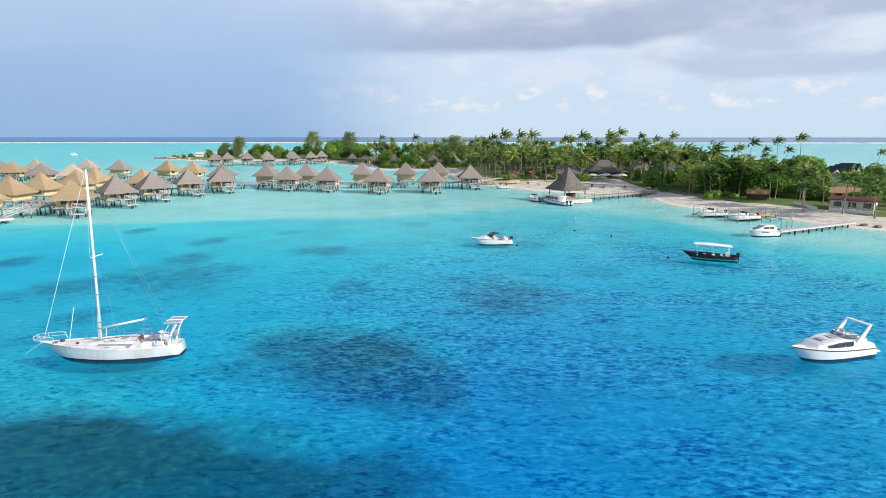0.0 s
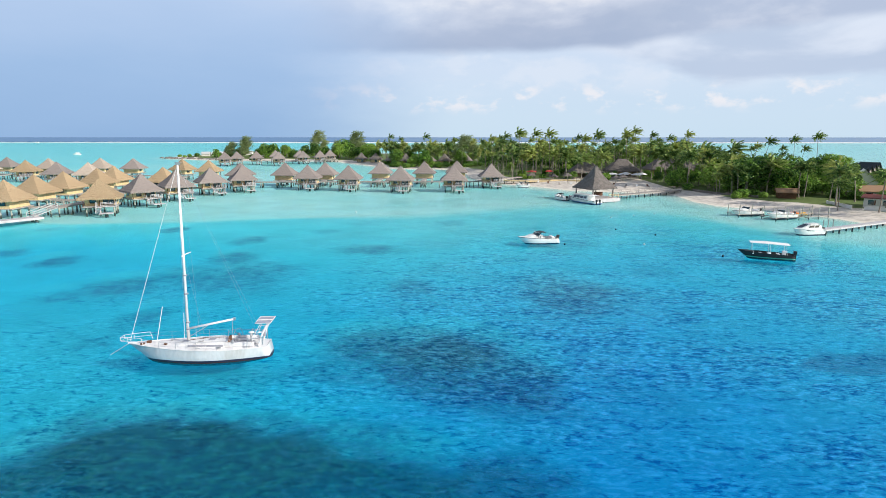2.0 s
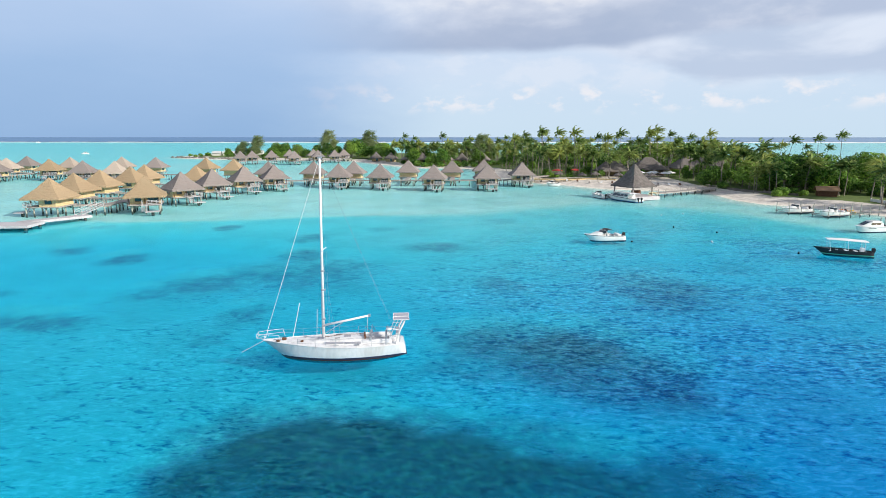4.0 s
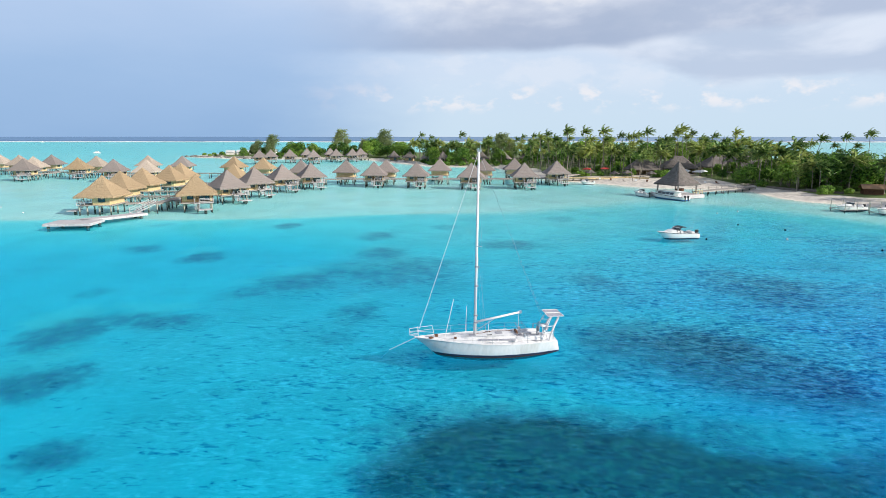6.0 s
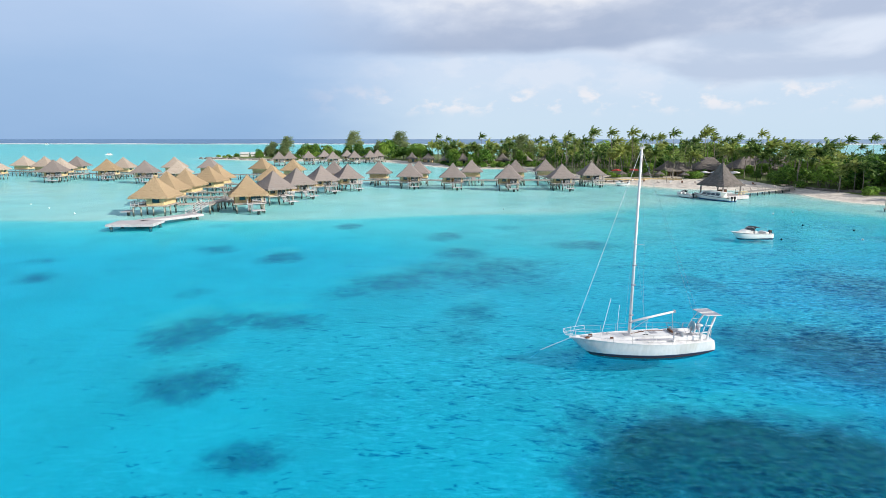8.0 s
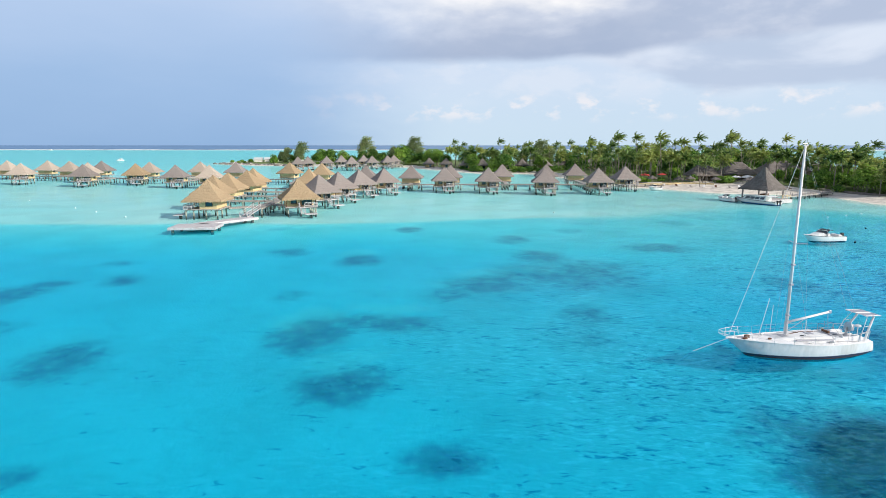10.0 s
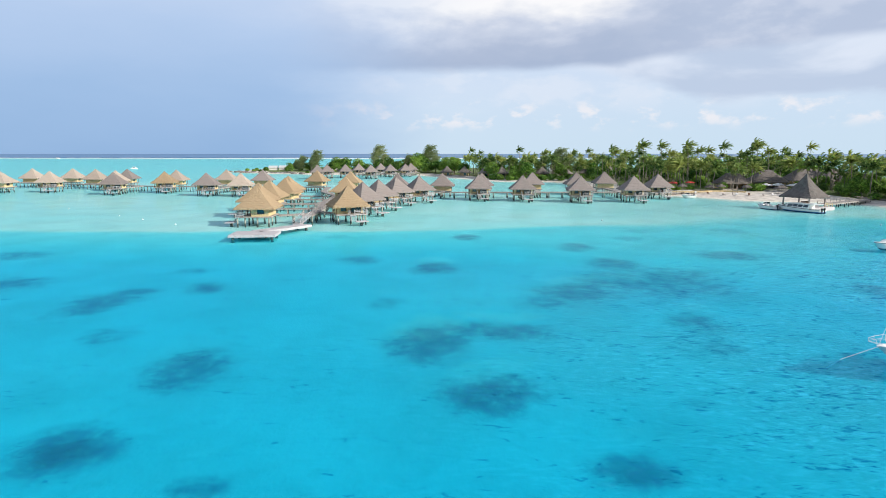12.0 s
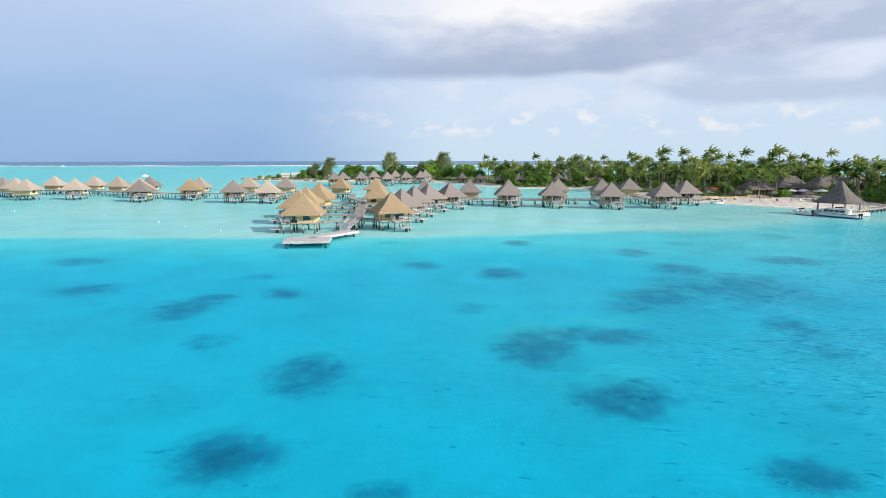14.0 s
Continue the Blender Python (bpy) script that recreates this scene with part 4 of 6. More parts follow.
def house(bm, stations):
    """A cabin: rows of (x, half width at foot, half width at roof, foot, roof)."""
    rings = []
    for x, w, v, lo, hi in stations:
        rings.append([(x, -w, lo), (x, -w * 0.98, lo + (hi - lo) * 0.3), (x, -v, hi - 0.06), (x, -v * 0.8, hi), (x, v * 0.8, hi), (x, v, hi - 0.06), (x, w * 0.98, lo + (hi - lo) * 0.3), (x, w, lo)])
    return loft(bm, rings)


def sailing_yacht():
    b = base("sailing_yacht", "weathered white sailing yacht with bare mast, moored on blue water", "sailboat")
    h = Hull(11.4, 3.7, 1.42, 1.04, 0.55, 0.55, 1.6, 1.75, 3.4, 0.9, 0.52)
    part("hull", h.band(0.22, None, 8, 32), OLD_HULL, b, "dull white hull with grey streaks", True)
    part("boot_stripe", h.band(0.06, 0.22, 2, 32), NAVY, b, "dark navy waterline stripe", True)
    part("bottom", h.band(None, 0.06, 4, 32), RUST, b, "dark red antifouling", True)
    part("deck", h.deck(0.02, 0.02, 0.10), DECK_WHITE, b, "worn off-white deck", True)
    part("toe_rail", h.rub(0.035, 0.0), ALLOY, b)
    trunk = part("cabin_trunk", house(bmesh.new(), [(2.6, 0.35, 0.25, 1.15, 1.28), (2.0, 0.75, 0.6, 1.15, 1.4), (0.6, 1.1, 0.92, 1.12, 1.5), (-1.2, 1.22, 1.02, 1.08, 1.56), (-1.9, 1.2, 1.0, 1.05, 1.52)]), DECK_WHITE, b, "low white coach roof")
    for side in (-1, 1):
        for x0, x1 in ((1.1, -0.35), (-0.42, -1.75)):
            bm = bmesh.new()
            rings = []
            for x in (x0, x1):
                y = 1.07 + (0.6 - x) * 0.07
                rings.append([(x, side * (y + 0.02), 1.25), (x, side * (y - 0.03), 1.38), (x, side * (y - 0.12), 1.38), (x, side * (y - 0.08), 1.25)])
            part("cabin_window", loft(bm, rings), GREY_PANEL, trunk, "long grey cabin window")
    for x, y, sx, sy in ((1.5, 0, 0.62, 0.62), (-0.6, 0.0, 0.55, 0.55), (0.2, 0.45, 0.4, 0.3), (0.2, -0.45, 0.4, 0.3), (3.7, 0, 0.55, 0.55)):
        z = 1.35 + 0.06 * (2.5 - x) if x < 3 else 1.27
        part("hatch", box(bmesh.new(), x, y, min(z, 1.56), sx, sy, 0.08, bevel=0.02), GREY_PANEL if sx > 0.5 else BLACK, b, "grey deck hatch")
    # cockpit
    well = part("cockpit", box(bmesh.new(), -3.0, 0, 1.17, 2.2, 1.4, 0.10, bevel=0.02), GREY_PANEL, b, "open cockpit well")
    for side in (-1, 1):
        part("coaming", box(bmesh.new(), -3.0, side * 0.98, 1.32, 2.4, 0.22, 0.38, bevel=0.06), DECK_WHITE, b)
        part("bench", box(bmesh.new(), -3.0, side * 0.6, 1.29, 2.1, 0.42, 0.12, bevel=0.03), DECK_WHITE, well)
        part("winch", tube(bmesh.new(), (-2.5, side * 1.0, 1.45), (-2.5, side * 1.0, 1.7), 0.13, 0.10, 10), STEEL, b)
    part("companionway", box(bmesh.new(), -2.0, 0, 1.45, 0.16, 0.7, 0.62, bevel=0.02), BROWN, b, "brown wooden companionway door")
    bm = bmesh.new()
    tube(bm, (-3.75, 0, 1.1), (-3.75, 0, 2.0), 0.08, 0.06)
    bmesh.ops.create_cone(bm, cap_ends=True, segments=16, radius1=0.42, radius2=0.42, depth=0.04, matrix=pose(-3.85, 0, 2.0, 0, 80, 0))
    part("steering_pedestal", bm, STEEL, b)
    # hood frame
    bm = bmesh.new()
    for x, hh, w in ((-2.1, 0.72, 1.1), (-2.6, 0.85, 1.15)):
        pipe(bm, [(x - 0.3, -w, 1.5), (x, -w * 0.85, 1.5 + hh * 0.8), (x + 0.05, 0, 1.5 + hh), (x, w * 0.85, 1.5 + hh * 0.8), (x - 0.3, w, 1.5)], 0.014)
    part("hood_frame", bm, GREY_PANEL, b, "bare steel sprayhood hoops")
    # rig
    foot, top = Vector((1.35, 0, 1.55)), Vector((1.12, 0, 16.4))
    mast = part("mast", tube(bmesh.new(), foot, top, 0.125, 0.085, 12), ALLOY, b, "tall white bare mast", True)
    bm = bmesh.new()
    for z, w in ((8.9, 1.05), (12.9, 0.75)):
        x = 1.35 - 0.23 * (z - 1.5) / 15
        if z < 10:
            for s in (-1, 1):
                tube(bm, (x, 0, z), (x - 0.25, s * w, z + 0.1), 0.045, 0.03)
    part("spreader", bm, ALLOY, mast)
    bm = bmesh.new()
    box(bm, 1.1, 0, 16.45, 0.34, 0.14, 0.14)
    tube(bm, (1.0, 0, 16.4), (1.0, 0, 16.95), 0.02)
    tube(bm, (0.8, 0, 16.55), (1.35, 0, 16.6), 0.02)
    part("masthead", bm, STEEL, mast)
    for z in (2.5, 3.1, 5.6, 7.2):
        part("cleat", box(bmesh.new(), 1.33 - 0.015 * z, 0, z, 0.3, 0.26, 0.12, bevel=0.02), GREY_PANEL, mast)
    boom = part("boom", tube(bmesh.new(), (1.2, 0, 2.55), (-2.35, -0.25, 3.2), 0.10, 0.085, 10), ALLOY, b, "white boom raised aft", True)
    part("boom_end", box(bmesh.new(), -2.4, -0.25, 3.21, 0.2, 0.18, 0.24, bevel=0.02), STEEL, boom)
    part("mainsheet", pipe(bmesh.new(), [(-2.25, -0.25, 3.1), (-2.2, 0, 1.75)], 0.018), STEEL, boom)
    part("vang", pipe(bmesh.new(), [(1.25, 0, 1.8), (-0.2, -0.08, 2.7)], 0.03), STEEL, boom)
    part("forestay", pipe(bmesh.new(), [(6.0, 0, 1.6), (1.18, 0, 16.3)], 0.018), ALLOY, b, "white forestay with furled foil")
    part("inner_stay", pipe(bmesh.new(), [(3.8, 0.3, 1.4), (3.1, 0.3, 4.6)], 0.026), ALLOY, b)
    part("backstay", pipe(bmesh.new(), [(-4.75, 0.5, 1.3), (1.1, 0, 16.3)], 0.006), STEEL, b)
    part("backstay", pipe(bmesh.new(), [(-4.75, -0.5, 1.3), (1.1, 0, 16.3)], 0.006), STEEL, b)
    for s in (-1, 1):
        part("shroud", pipe(bmesh.new(), [(1.0, s * 1.75, 1.3), (1.0, s * 1.05, 9.0), (1.13, 0, 16.2)], 0.006), STEEL, b)
        part("shroud", pipe(bmesh.new(), [(0.6, s * 1.7, 1.3), (1.2, 0, 8.8)], 0.006), STEEL, b)
    for x, y, hh in ((2.0, -0.9, 3.7), (0.45, 0.9, 3.0)):
        part("pole", tube(bmesh.new(), (x, y, 1.4), (x - 0.1, y, hh), 0.022, 0.018), ALLOY, b, "upright white pole on deck")
    # rails
    bm = bmesh.new()
    for s in (-1, 1):
        pipe(bm, [(4.6, s * 0.95, 1.4), (4.75, s * 0.92, 2.05), (6.1, s * 0.48, 2.05), (6.6, s * 0.36, 2.0), (6.6, s * 0.36, 1.7), (5.9, s * 0.3, 1.55)], 0.019)
        pipe(bm, [(4.75, s * 0.92, 1.75), (6.6, s * 0.36, 1.75)], 0.014)
        pipe(bm, [(5.9, s * 0.62, 1.5), (5.95, s * 0.6, 2.1)], 0.016)
    pipe(bm, [(6.6, -0.36, 2.0), (6.6, 0.36, 2.0)], 0.019)
    pipe(bm, [(6.6, -0.36, 1.7), (6.6, 0.36, 1.7)], 0.016)
    part("pulpit", bm, ALLOY, b, "white bow rail reaching past the stem")
    for s in (-1, 1):
        spots = [(3.2, 1.42), (1.8, 1.68), (0.2, 1.78), (-1.4, 1.76), (-2.6, 1.6), (-3.8, 1.36)]
        for x, y in spots:
            part("stanchion", tube(bmesh.new(), (x, s * y, 1.1), (x, s * y, 1.85), 0.016, n=5), STEEL, b)
        for top, low in ((2.0, 1.85), (1.7, 1.5)):
            part("lifeline", pipe(bmesh.new(), [(4.75, s * 0.92, top)] + [(x, s * y, low) for x, y in spots], 0.009, 4), STEEL, b)
    bm = bmesh.new()
    for s in (-1, 1):
        pipe(bm, [(-3.7, s * 1.36, 1.15), (-3.75, s * 1.36, 1.85), (-4.9, s * 1.0, 1.9), (-4.85, s * 0.9, 1.2)], 0.028)
    part("stern_rail", bm, STEEL, b)
    # stern arch with solar panels
    for side in (-1, 1):
        part("arch_post", pipe(bmesh.new(), [(-4.55, side * 0.95, 1.1), (-4.85, side * 0.9, 2.1), (-5.3, side * 0.72, 3.0)], 0.085, 8), ALLOY, b, "thick white post leaning aft")
        part("arch_strut", pipe(bmesh.new(), [(-3.9, side * 1.15, 1.15), (-4.35, side * 1.0, 2.3), (-4.75, side * 0.75, 3.02)], 0.026, 6), ALLOY, b)
        for z, dx in ((1.75, 0.16), (2.3, 0.36)):
            part("arch_step", tube(bmesh.new(), (-4.58 - dx, side * 0.93, z), (-4.0 - dx, side * 1.09, z), 0.026), ALLOY, b)
    for x in (-5.3, -4.75):
        part("arch_bar", tube(bmesh.new(), (x, -0.76, 3.03), (x, 0.76, 3.03), 0.05), ALLOY, b)
    for y in (-0.52, 0.52):
        panel = part("solar_panel", box(bmesh.new(), -5.0, y, 3.12, 1.25, 0.98, 0.045, 0, 3, bevel=0.012), SOLAR, b, "pale grey solar panel")
        part("panel_frame", pipe(bmesh.new(), [(-5.63, y - 0.49, 3.13), (-4.37, y - 0.49, 3.13), (-4.37, y + 0.49, 3.13), (-5.63, y + 0.49, 3.13), (-5.63, y - 0.49, 3.13)], 0.028, 5), ALLOY, panel)
    bm = bmesh.new()
    bmesh.ops.create_uvsphere(bm, u_segments=12, v_segments=8, radius=0.24, matrix=pose(-4.0, 0.8, 2.3) @ Matrix.Diagonal((1, 1, 0.45, 1)))
    tube(bm, (-4.0, 0.8, 1.2), (-4.0, 0.8, 2.25), 0.035)
    part("radome", bm, ALLOY, b)
    part("outboard", box(bmesh.new(), -4.7, -0.6, 1.75, 0.3, 0.28, 0.55, bevel=0.06), GREY_PANEL, b, "grey outboard on the stern rail")
    part("anchor_locker", box(bmesh.new(), 5.1, 0, 1.42, 0.6, 0.4, 0.05, bevel=0.02), GREY_PANEL, b)
    part("windlass", box(bmesh.new(), 4.5, 0, 1.46, 0.34, 0.3, 0.24, bevel=0.05), BROWN, b, "rusty anchor windlass")
    part("coiled_rope", box(bmesh.new(), 4.9, 0.35, 1.42, 0.34, 0.28, 0.12, 20, bevel=0.05), BROWN, b)
    rng = random.Random(3)
    for x, y, sx, sy, hh, mt in ((3.0, 0.55, 0.24, 0.16, 0.12, BROWN), (2.9, -0.6, 0.2, 0.2, 0.16, STEEL), (0.9, -1.35, 0.4, 0.08, 0.06, STEEL), (-0.4, -1.45, 0.5, 0.08, 0.06, STEEL), (0.2, 1.4, 0.4, 0.10, 0.07, STEEL),
                                 (-1.6, -1.38, 0.24, 0.14, 0.12, STEEL), (-4.3, 0.3, 0.5, 0.35, 0.24, CANVAS), (-4.1, -0.35, 0.36, 0.28, 0.18, GREY_PANEL), (-2.2, -1.35, 0.4, 0.10, 0.10, BROWN), (-1.5, 1.36, 0.3, 0.14, 0.12, STEEL)):
        part("deck_fitting", box(bmesh.new(), x, y, 1.16 + 0.06 * max(0, x) + hh / 2, sx, sy, hh, rng.uniform(-20, 20), bevel=0.02), mt, b)
    for s in (-1, 1):
        part("grab_rail", pipe(bmesh.new(), [(1.4, s * 0.62, 1.5), (0.4, s * 0.72, 1.56), (-1.4, s * 0.8, 1.61)], 0.02), ALLOY, trunk)
    part("rope", pipe(bmesh.new(), [(-1.8, -0.5, 1.55), (-1.1, -0.35, 1.58), (-0.2, -0.5, 1.56), (0.6, -0.2, 1.53), (1.3, -0.05, 1.5)], 0.022), BROWN, b)
    part("traveller", box(bmesh.new(), -1.95, 0, 1.57, 0.1, 1.7, 0.06), STEEL, trunk)
    part("mooring_line", pipe(bmesh.new(), [(6.1, 0.1, 1.4), (8.2, -1.0, 0.05), (9.0, -1.5, -0.9)], 0.03), CANVAS, b, "pale mooring rope down to the water")
    return b


sailing_yacht().matrix_basis = Matrix.LocRotScale((-29.65, 44.6, 0), Euler((radians(2.0), 0, radians(188))), (1.03, 1, 1))


def windscreen(b, x, w, z, hgt, back, glass=PANE, label="dark raked windscreen"):
    bm = bmesh.new()
    pts = [(x - back, -w), (x - 0.15, -w * 0.75), (x, 0), (x - 0.15, w * 0.75), (x - back, w)]
    rings = [[(px, py, z), (px - 0.03, py, z), (px - hgt * 0.75 - 0.03, py * 0.85, z + hgt), (px - hgt * 0.75, py * 0.85, z + hgt)] for px, py in pts]
    loft(bm, rings)
    screen = part("windscreen", bm, glass, b, label)
    pipe_bm = bmesh.new()
    pipe(pipe_bm, [(px - hgt * 0.75, py * 0.85, z + hgt) for px, py in pts], 0.03)
    part("screen_frame", pipe_bm, ALLOY, screen)


def outboard(b, x, y=0.0):
    e = part("outboard_engine", box(bmesh.new(), x, y, 1.05, 0.5, 0.42, 0.62, bevel=0.1), BLACK, b, "dark outboard engine")
    part("engine_leg", box(bmesh.new(), x - 0.05, y, 0.35, 0.22, 0.16, 1.0), BLACK, e)


def cabin_cruiser():
    b = base("cabin_cruiser", "white cabin cruiser with raked radar arch, moored in deep water", "motorboat")
    h = Hull(9.2, 3.0, 1.45, 0.95, 0.6, 0.9, 1.5, 2.3, 3.6)
    part("hull", h.band(0.22, None, 6), GELCOAT, b, "white hull", True)
    part("bottom", h.band(None, 0.22, 4), NAVY, b, "dark bottom paint", True)
    part("rubbing_strake", h.rub(0.05, 0.05), BROWN, b, "thin tan rubbing strake")
    part("foredeck", h.deck(0.02, 0.0, 0.12), GELCOAT, b, "white foredeck", True)
    cabin = part("cabin", house(bmesh.new(), [(3.0, 0.45, 0.3, 1.2, 1.36), (2.2, 0.95, 0.75, 1.15, 1.66), (0.6, 1.28, 1.1, 1.05, 1.98), (-0.9, 1.36, 1.2, 1.0, 2.04), (-1.6, 1.36, 1.22, 0.98, 1.9), (-4.4, 1.36, 1.25, 0.9, 1.36)]), GELCOAT, b, "white cabin moulding")
    part("foredeck_cover", house(bmesh.new(), [(3.1, 0.48, 0.4, 1.3, 1.42), (2.25, 0.9, 0.78, 1.62, 1.72), (1.7, 1.02, 0.9, 1.72, 1.8)]), material("pale_blue_cover", (0.62, 0.66, 0.74, 1), 0.5, (0.52, 0.57, 0.66, 1), 1.0), b, "pale blue-grey foredeck cover")
    for side in (-1, 1):
        for x0, x1 in ((1.25, 0.35), (0.27, -0.6), (-0.68, -1.6)):
            rings = []
            for x in (x0, x1):
                y = 1.30 - max(0, x) * 0.12
                hh = 1.84 - max(0, x) * 0.22
                rings.append([(x, side * (y + 0.03), 1.36), (x, side * (y - 0.04), hh), (x, side * (y - 0.12), hh), (x, side * (y - 0.08), 1.36)])
            part("side_window", loft(bmesh.new(), rings), PANE, cabin, "dark side window")
    for x, z in ((1.1, 1.92), (-0.1, 2.05)):
        part("hatch", box(bmesh.new(), x, 0, z, 0.7, 0.9, 0.05, bevel=0.02), GREY_PANEL, cabin, "dark deck hatch")
    windscreen(b, -0.7, 1.15, 1.98, 0.42, 1.3, CLEAR, "low clear windscreen in a thin frame")
    part("cockpit_sole", box(bmesh.new(), -2.6, 0, 1.62, 1.8, 2.0, 0.05), GREY_PANEL, b)
    for y in (-0.55, 0.55):
        seat = part("helm_seat", box(bmesh.new(), -1.9, y, 1.95, 0.5, 0.55, 0.5, bevel=0.08), CANVAS, b, "white helm seat")
        part("seat_back", box(bmesh.new(), -2.15, y, 2.25, 0.12, 0.55, 0.5, bevel=0.04), CANVAS, seat)
    part("stern_bench", box(bmesh.new(), -3.3, 0, 1.65, 0.6, 2.0, 0.4, bevel=0.08), CANVAS, b)
    for s in (-1, 1):
        bm = bmesh.new()
        loft(bm, [[(x0, s * 1.30, z), (x0 - w, s * 1.30, z), (x0 - w, s * 1.18, z), (x0, s * 1.18, z)] for x0, w, z in ((-1.75, 0.8, 1.5), (-2.65, 0.5, 2.6), (-3.25, 0.36, 3.35))])
        part("radar_arch", bm, GELCOAT, b, "raked white radar arch")
    bm = bmesh.new()
    box(bm, -3.43, 0, 3.36, 0.42, 2.6, 0.13, bevel=0.04)
    part("arch_top", bm, GELCOAT, b)
    part("swim_platform", box(bmesh.new(), -4.95, 0, 0.45, 0.7, 2.5, 0.14, bevel=0.04), GELCOAT, b)
    bm = bmesh.new()
    for s in (-1, 1):
        pipe(bm, [(1.6, s * 1.28, 1.25), (2.6, s * 1.0, 1.75), (4.2, s * 0.4, 1.95), (4.75, 0, 1.98)], 0.012)
        for x, y, z in ((2.6, 1.0, 1.75), (3.5, 0.65, 1.86)):
            tube(bm, (x, s * y, 1.2), (x, s * y, z), 0.011)
    part("bow_rail", bm, STEEL, b)
    part("anchor", box(bmesh.new(), 4.3, 0, 1.5, 0.5, 0.14, 0.12, bevel=0.03), STEEL, b)
    return b


cruiser = cabin_cruiser()
cruiser.matrix_basis = Matrix.LocRotScale((33.2, 48.3, 0), Euler((0, 0, radians(198))), (0.88, 0.88, 0.88))


def bowrider(label, canopy, length=7.2, cover=CANVAS):
    b = base("motorboat", label, "motorboat", "small motorboats")
    h = Hull(length, 2.5, 1.2, 0.9, 0.4, 0.9, 1.3, 2.2, 2.8)
    part("hull", h.band(0.1, None, 5, 20), GELCOAT, b, "white hull", True)
    part("bottom", h.band(None, 0.1, 3, 20), NAVY, b, "", True)
    part("rubbing_strake", h.rub(0.035, 0.06, 16), BLACK, b, "thin black band along the gunwale")
    part("foredeck", h.deck(0.02, 0.0, 0.08, 0.5, 1.0, 14), GELCOAT, b, "", True)
    part("sole", h.deck(0.1, 0.42, 0.0, 0.0, 0.6, 10), DECK_WHITE, b)
    part("cabin", house(bmesh.new(), [(2.3, 0.35, 0.25, 1.05, 1.2), (1.3, 0.85, 0.65, 1.0, 1.5), (0.5, 1.0, 0.85, 0.95, 1.55)]), GELCOAT, b)
    windscreen(b, 0.9, 1.0, 1.4, 0.5, 0.9)
    for y in (-0.5, 0.5):
        part("seat", box(bmesh.new(), -0.6, y, 1.0, 0.5, 0.5, 0.7, bevel=0.08), CANVAS, b)
    part("stern_bench", box(bmesh.new(), -2.6, 0, 0.9, 0.6, 1.8, 0.5, bevel=0.08), CANVAS, b)
    if canopy:
        top = part("canopy", house(bmesh.new(), [(0.1, 1.0, 0.8, 1.85, 1.93), (-0.5, 1.05, 0.85, 1.98, 2.1), (-1.3, 1.0, 0.8, 1.85, 1.95)]), cover, b, "stretched canvas canopy")
        bm = bmesh.new()
        for s in (-1, 1):
            pipe(bm, [(-1.0, s * 1.15, 0.9), (0.3, s * 1.0, 2.05)], 0.025)
            pipe(bm, [(-0.9, s * 1.15, 0.9), (-2.0, s * 1.0, 2.0)], 0.025)
        part("canopy_frame", bm, STEEL, top)
    outboard(b, -length / 2 - 0.15)
    part("aerial", tube(bmesh.new(), (-2.2, 0.9, 1.0), (-2.5, 0.9, 3.0), 0.015), ALLOY, b)
    return b


bowrider("white motorboat with black canopy, moored on turquoise water", True, 7.2, BLACK).matrix_basis = pose(4.6, 99, 0, 0, 0, 190)
bowrider("white launch tied up beside the shuttle boat", False, 6.4).matrix_basis = pose(18.9, 168.8, 0, 0, 0, 115)


def tour_boat():
    b = base("tour_boat", "dark open tour boat with long white sun roof", "motorboat")
    h = Hull(7.8, 2.1, 1.15, 0.75, 0.35, 0.8, 1.4, 1.9, 2.4)
    part("hull", h.band(0.30, None, 4, 22), BLACK, b, "black topsides", True)
    part("green_band", h.band(0.12, 0.30, 2, 22), material("green_hull_paint", (0.10, 0.42, 0.30, 1), 0.4, (0.08, 0.34, 0.25, 1), 1.0), b, "green hull band", True)
    part("bottom", h.band(None, 0.12, 3, 22), BLACK, b, "", True)
    part("sole", h.deck(0.08, 0.4, 0.0, 0.0, 0.78), DECK_WHITE, b)
    part("foredeck", h.deck(0.01, 0.0, 0.05, 0.72, 1.0, 10), BLACK, b)
    part("gunwale", h.rub(0.05), BLACK, b)
    for x in (-1.8, -0.6, 0.6, 1.7):
        part("bench", box(bmesh.new(), x, 0, 0.72, 0.4, 1.5, 0.12, bevel=0.03), CANVAS, b, "white bench seat")
    roof = part("sun_roof", house(bmesh.new(), [(2.3, 0.85, 0.7, 2.45, 2.52), (0, 0.95, 0.8, 2.4, 2.56), (-3.1, 0.9, 0.75, 2.25, 2.38)]), CANVAS, b, "long white sun roof")
    for x in (2.0, -0.4, -2.6):
        for s in (-1, 1):
            part("roof_post", tube(bmesh.new(), (x - 0.25, s * 0.85, 0.7), (x, s * 0.8, 2.42), 0.03), ALLOY, roof)
    part("console", box(bmesh.new(), -2.5, 0.3, 0.95, 0.5, 0.6, 0.8, bevel=0.05), CANVAS, b)
    outboard(b, -4.05)
    return b


tour_boat().matrix_basis = pose(38.6, 88.2, 0, 0, 0, 163)


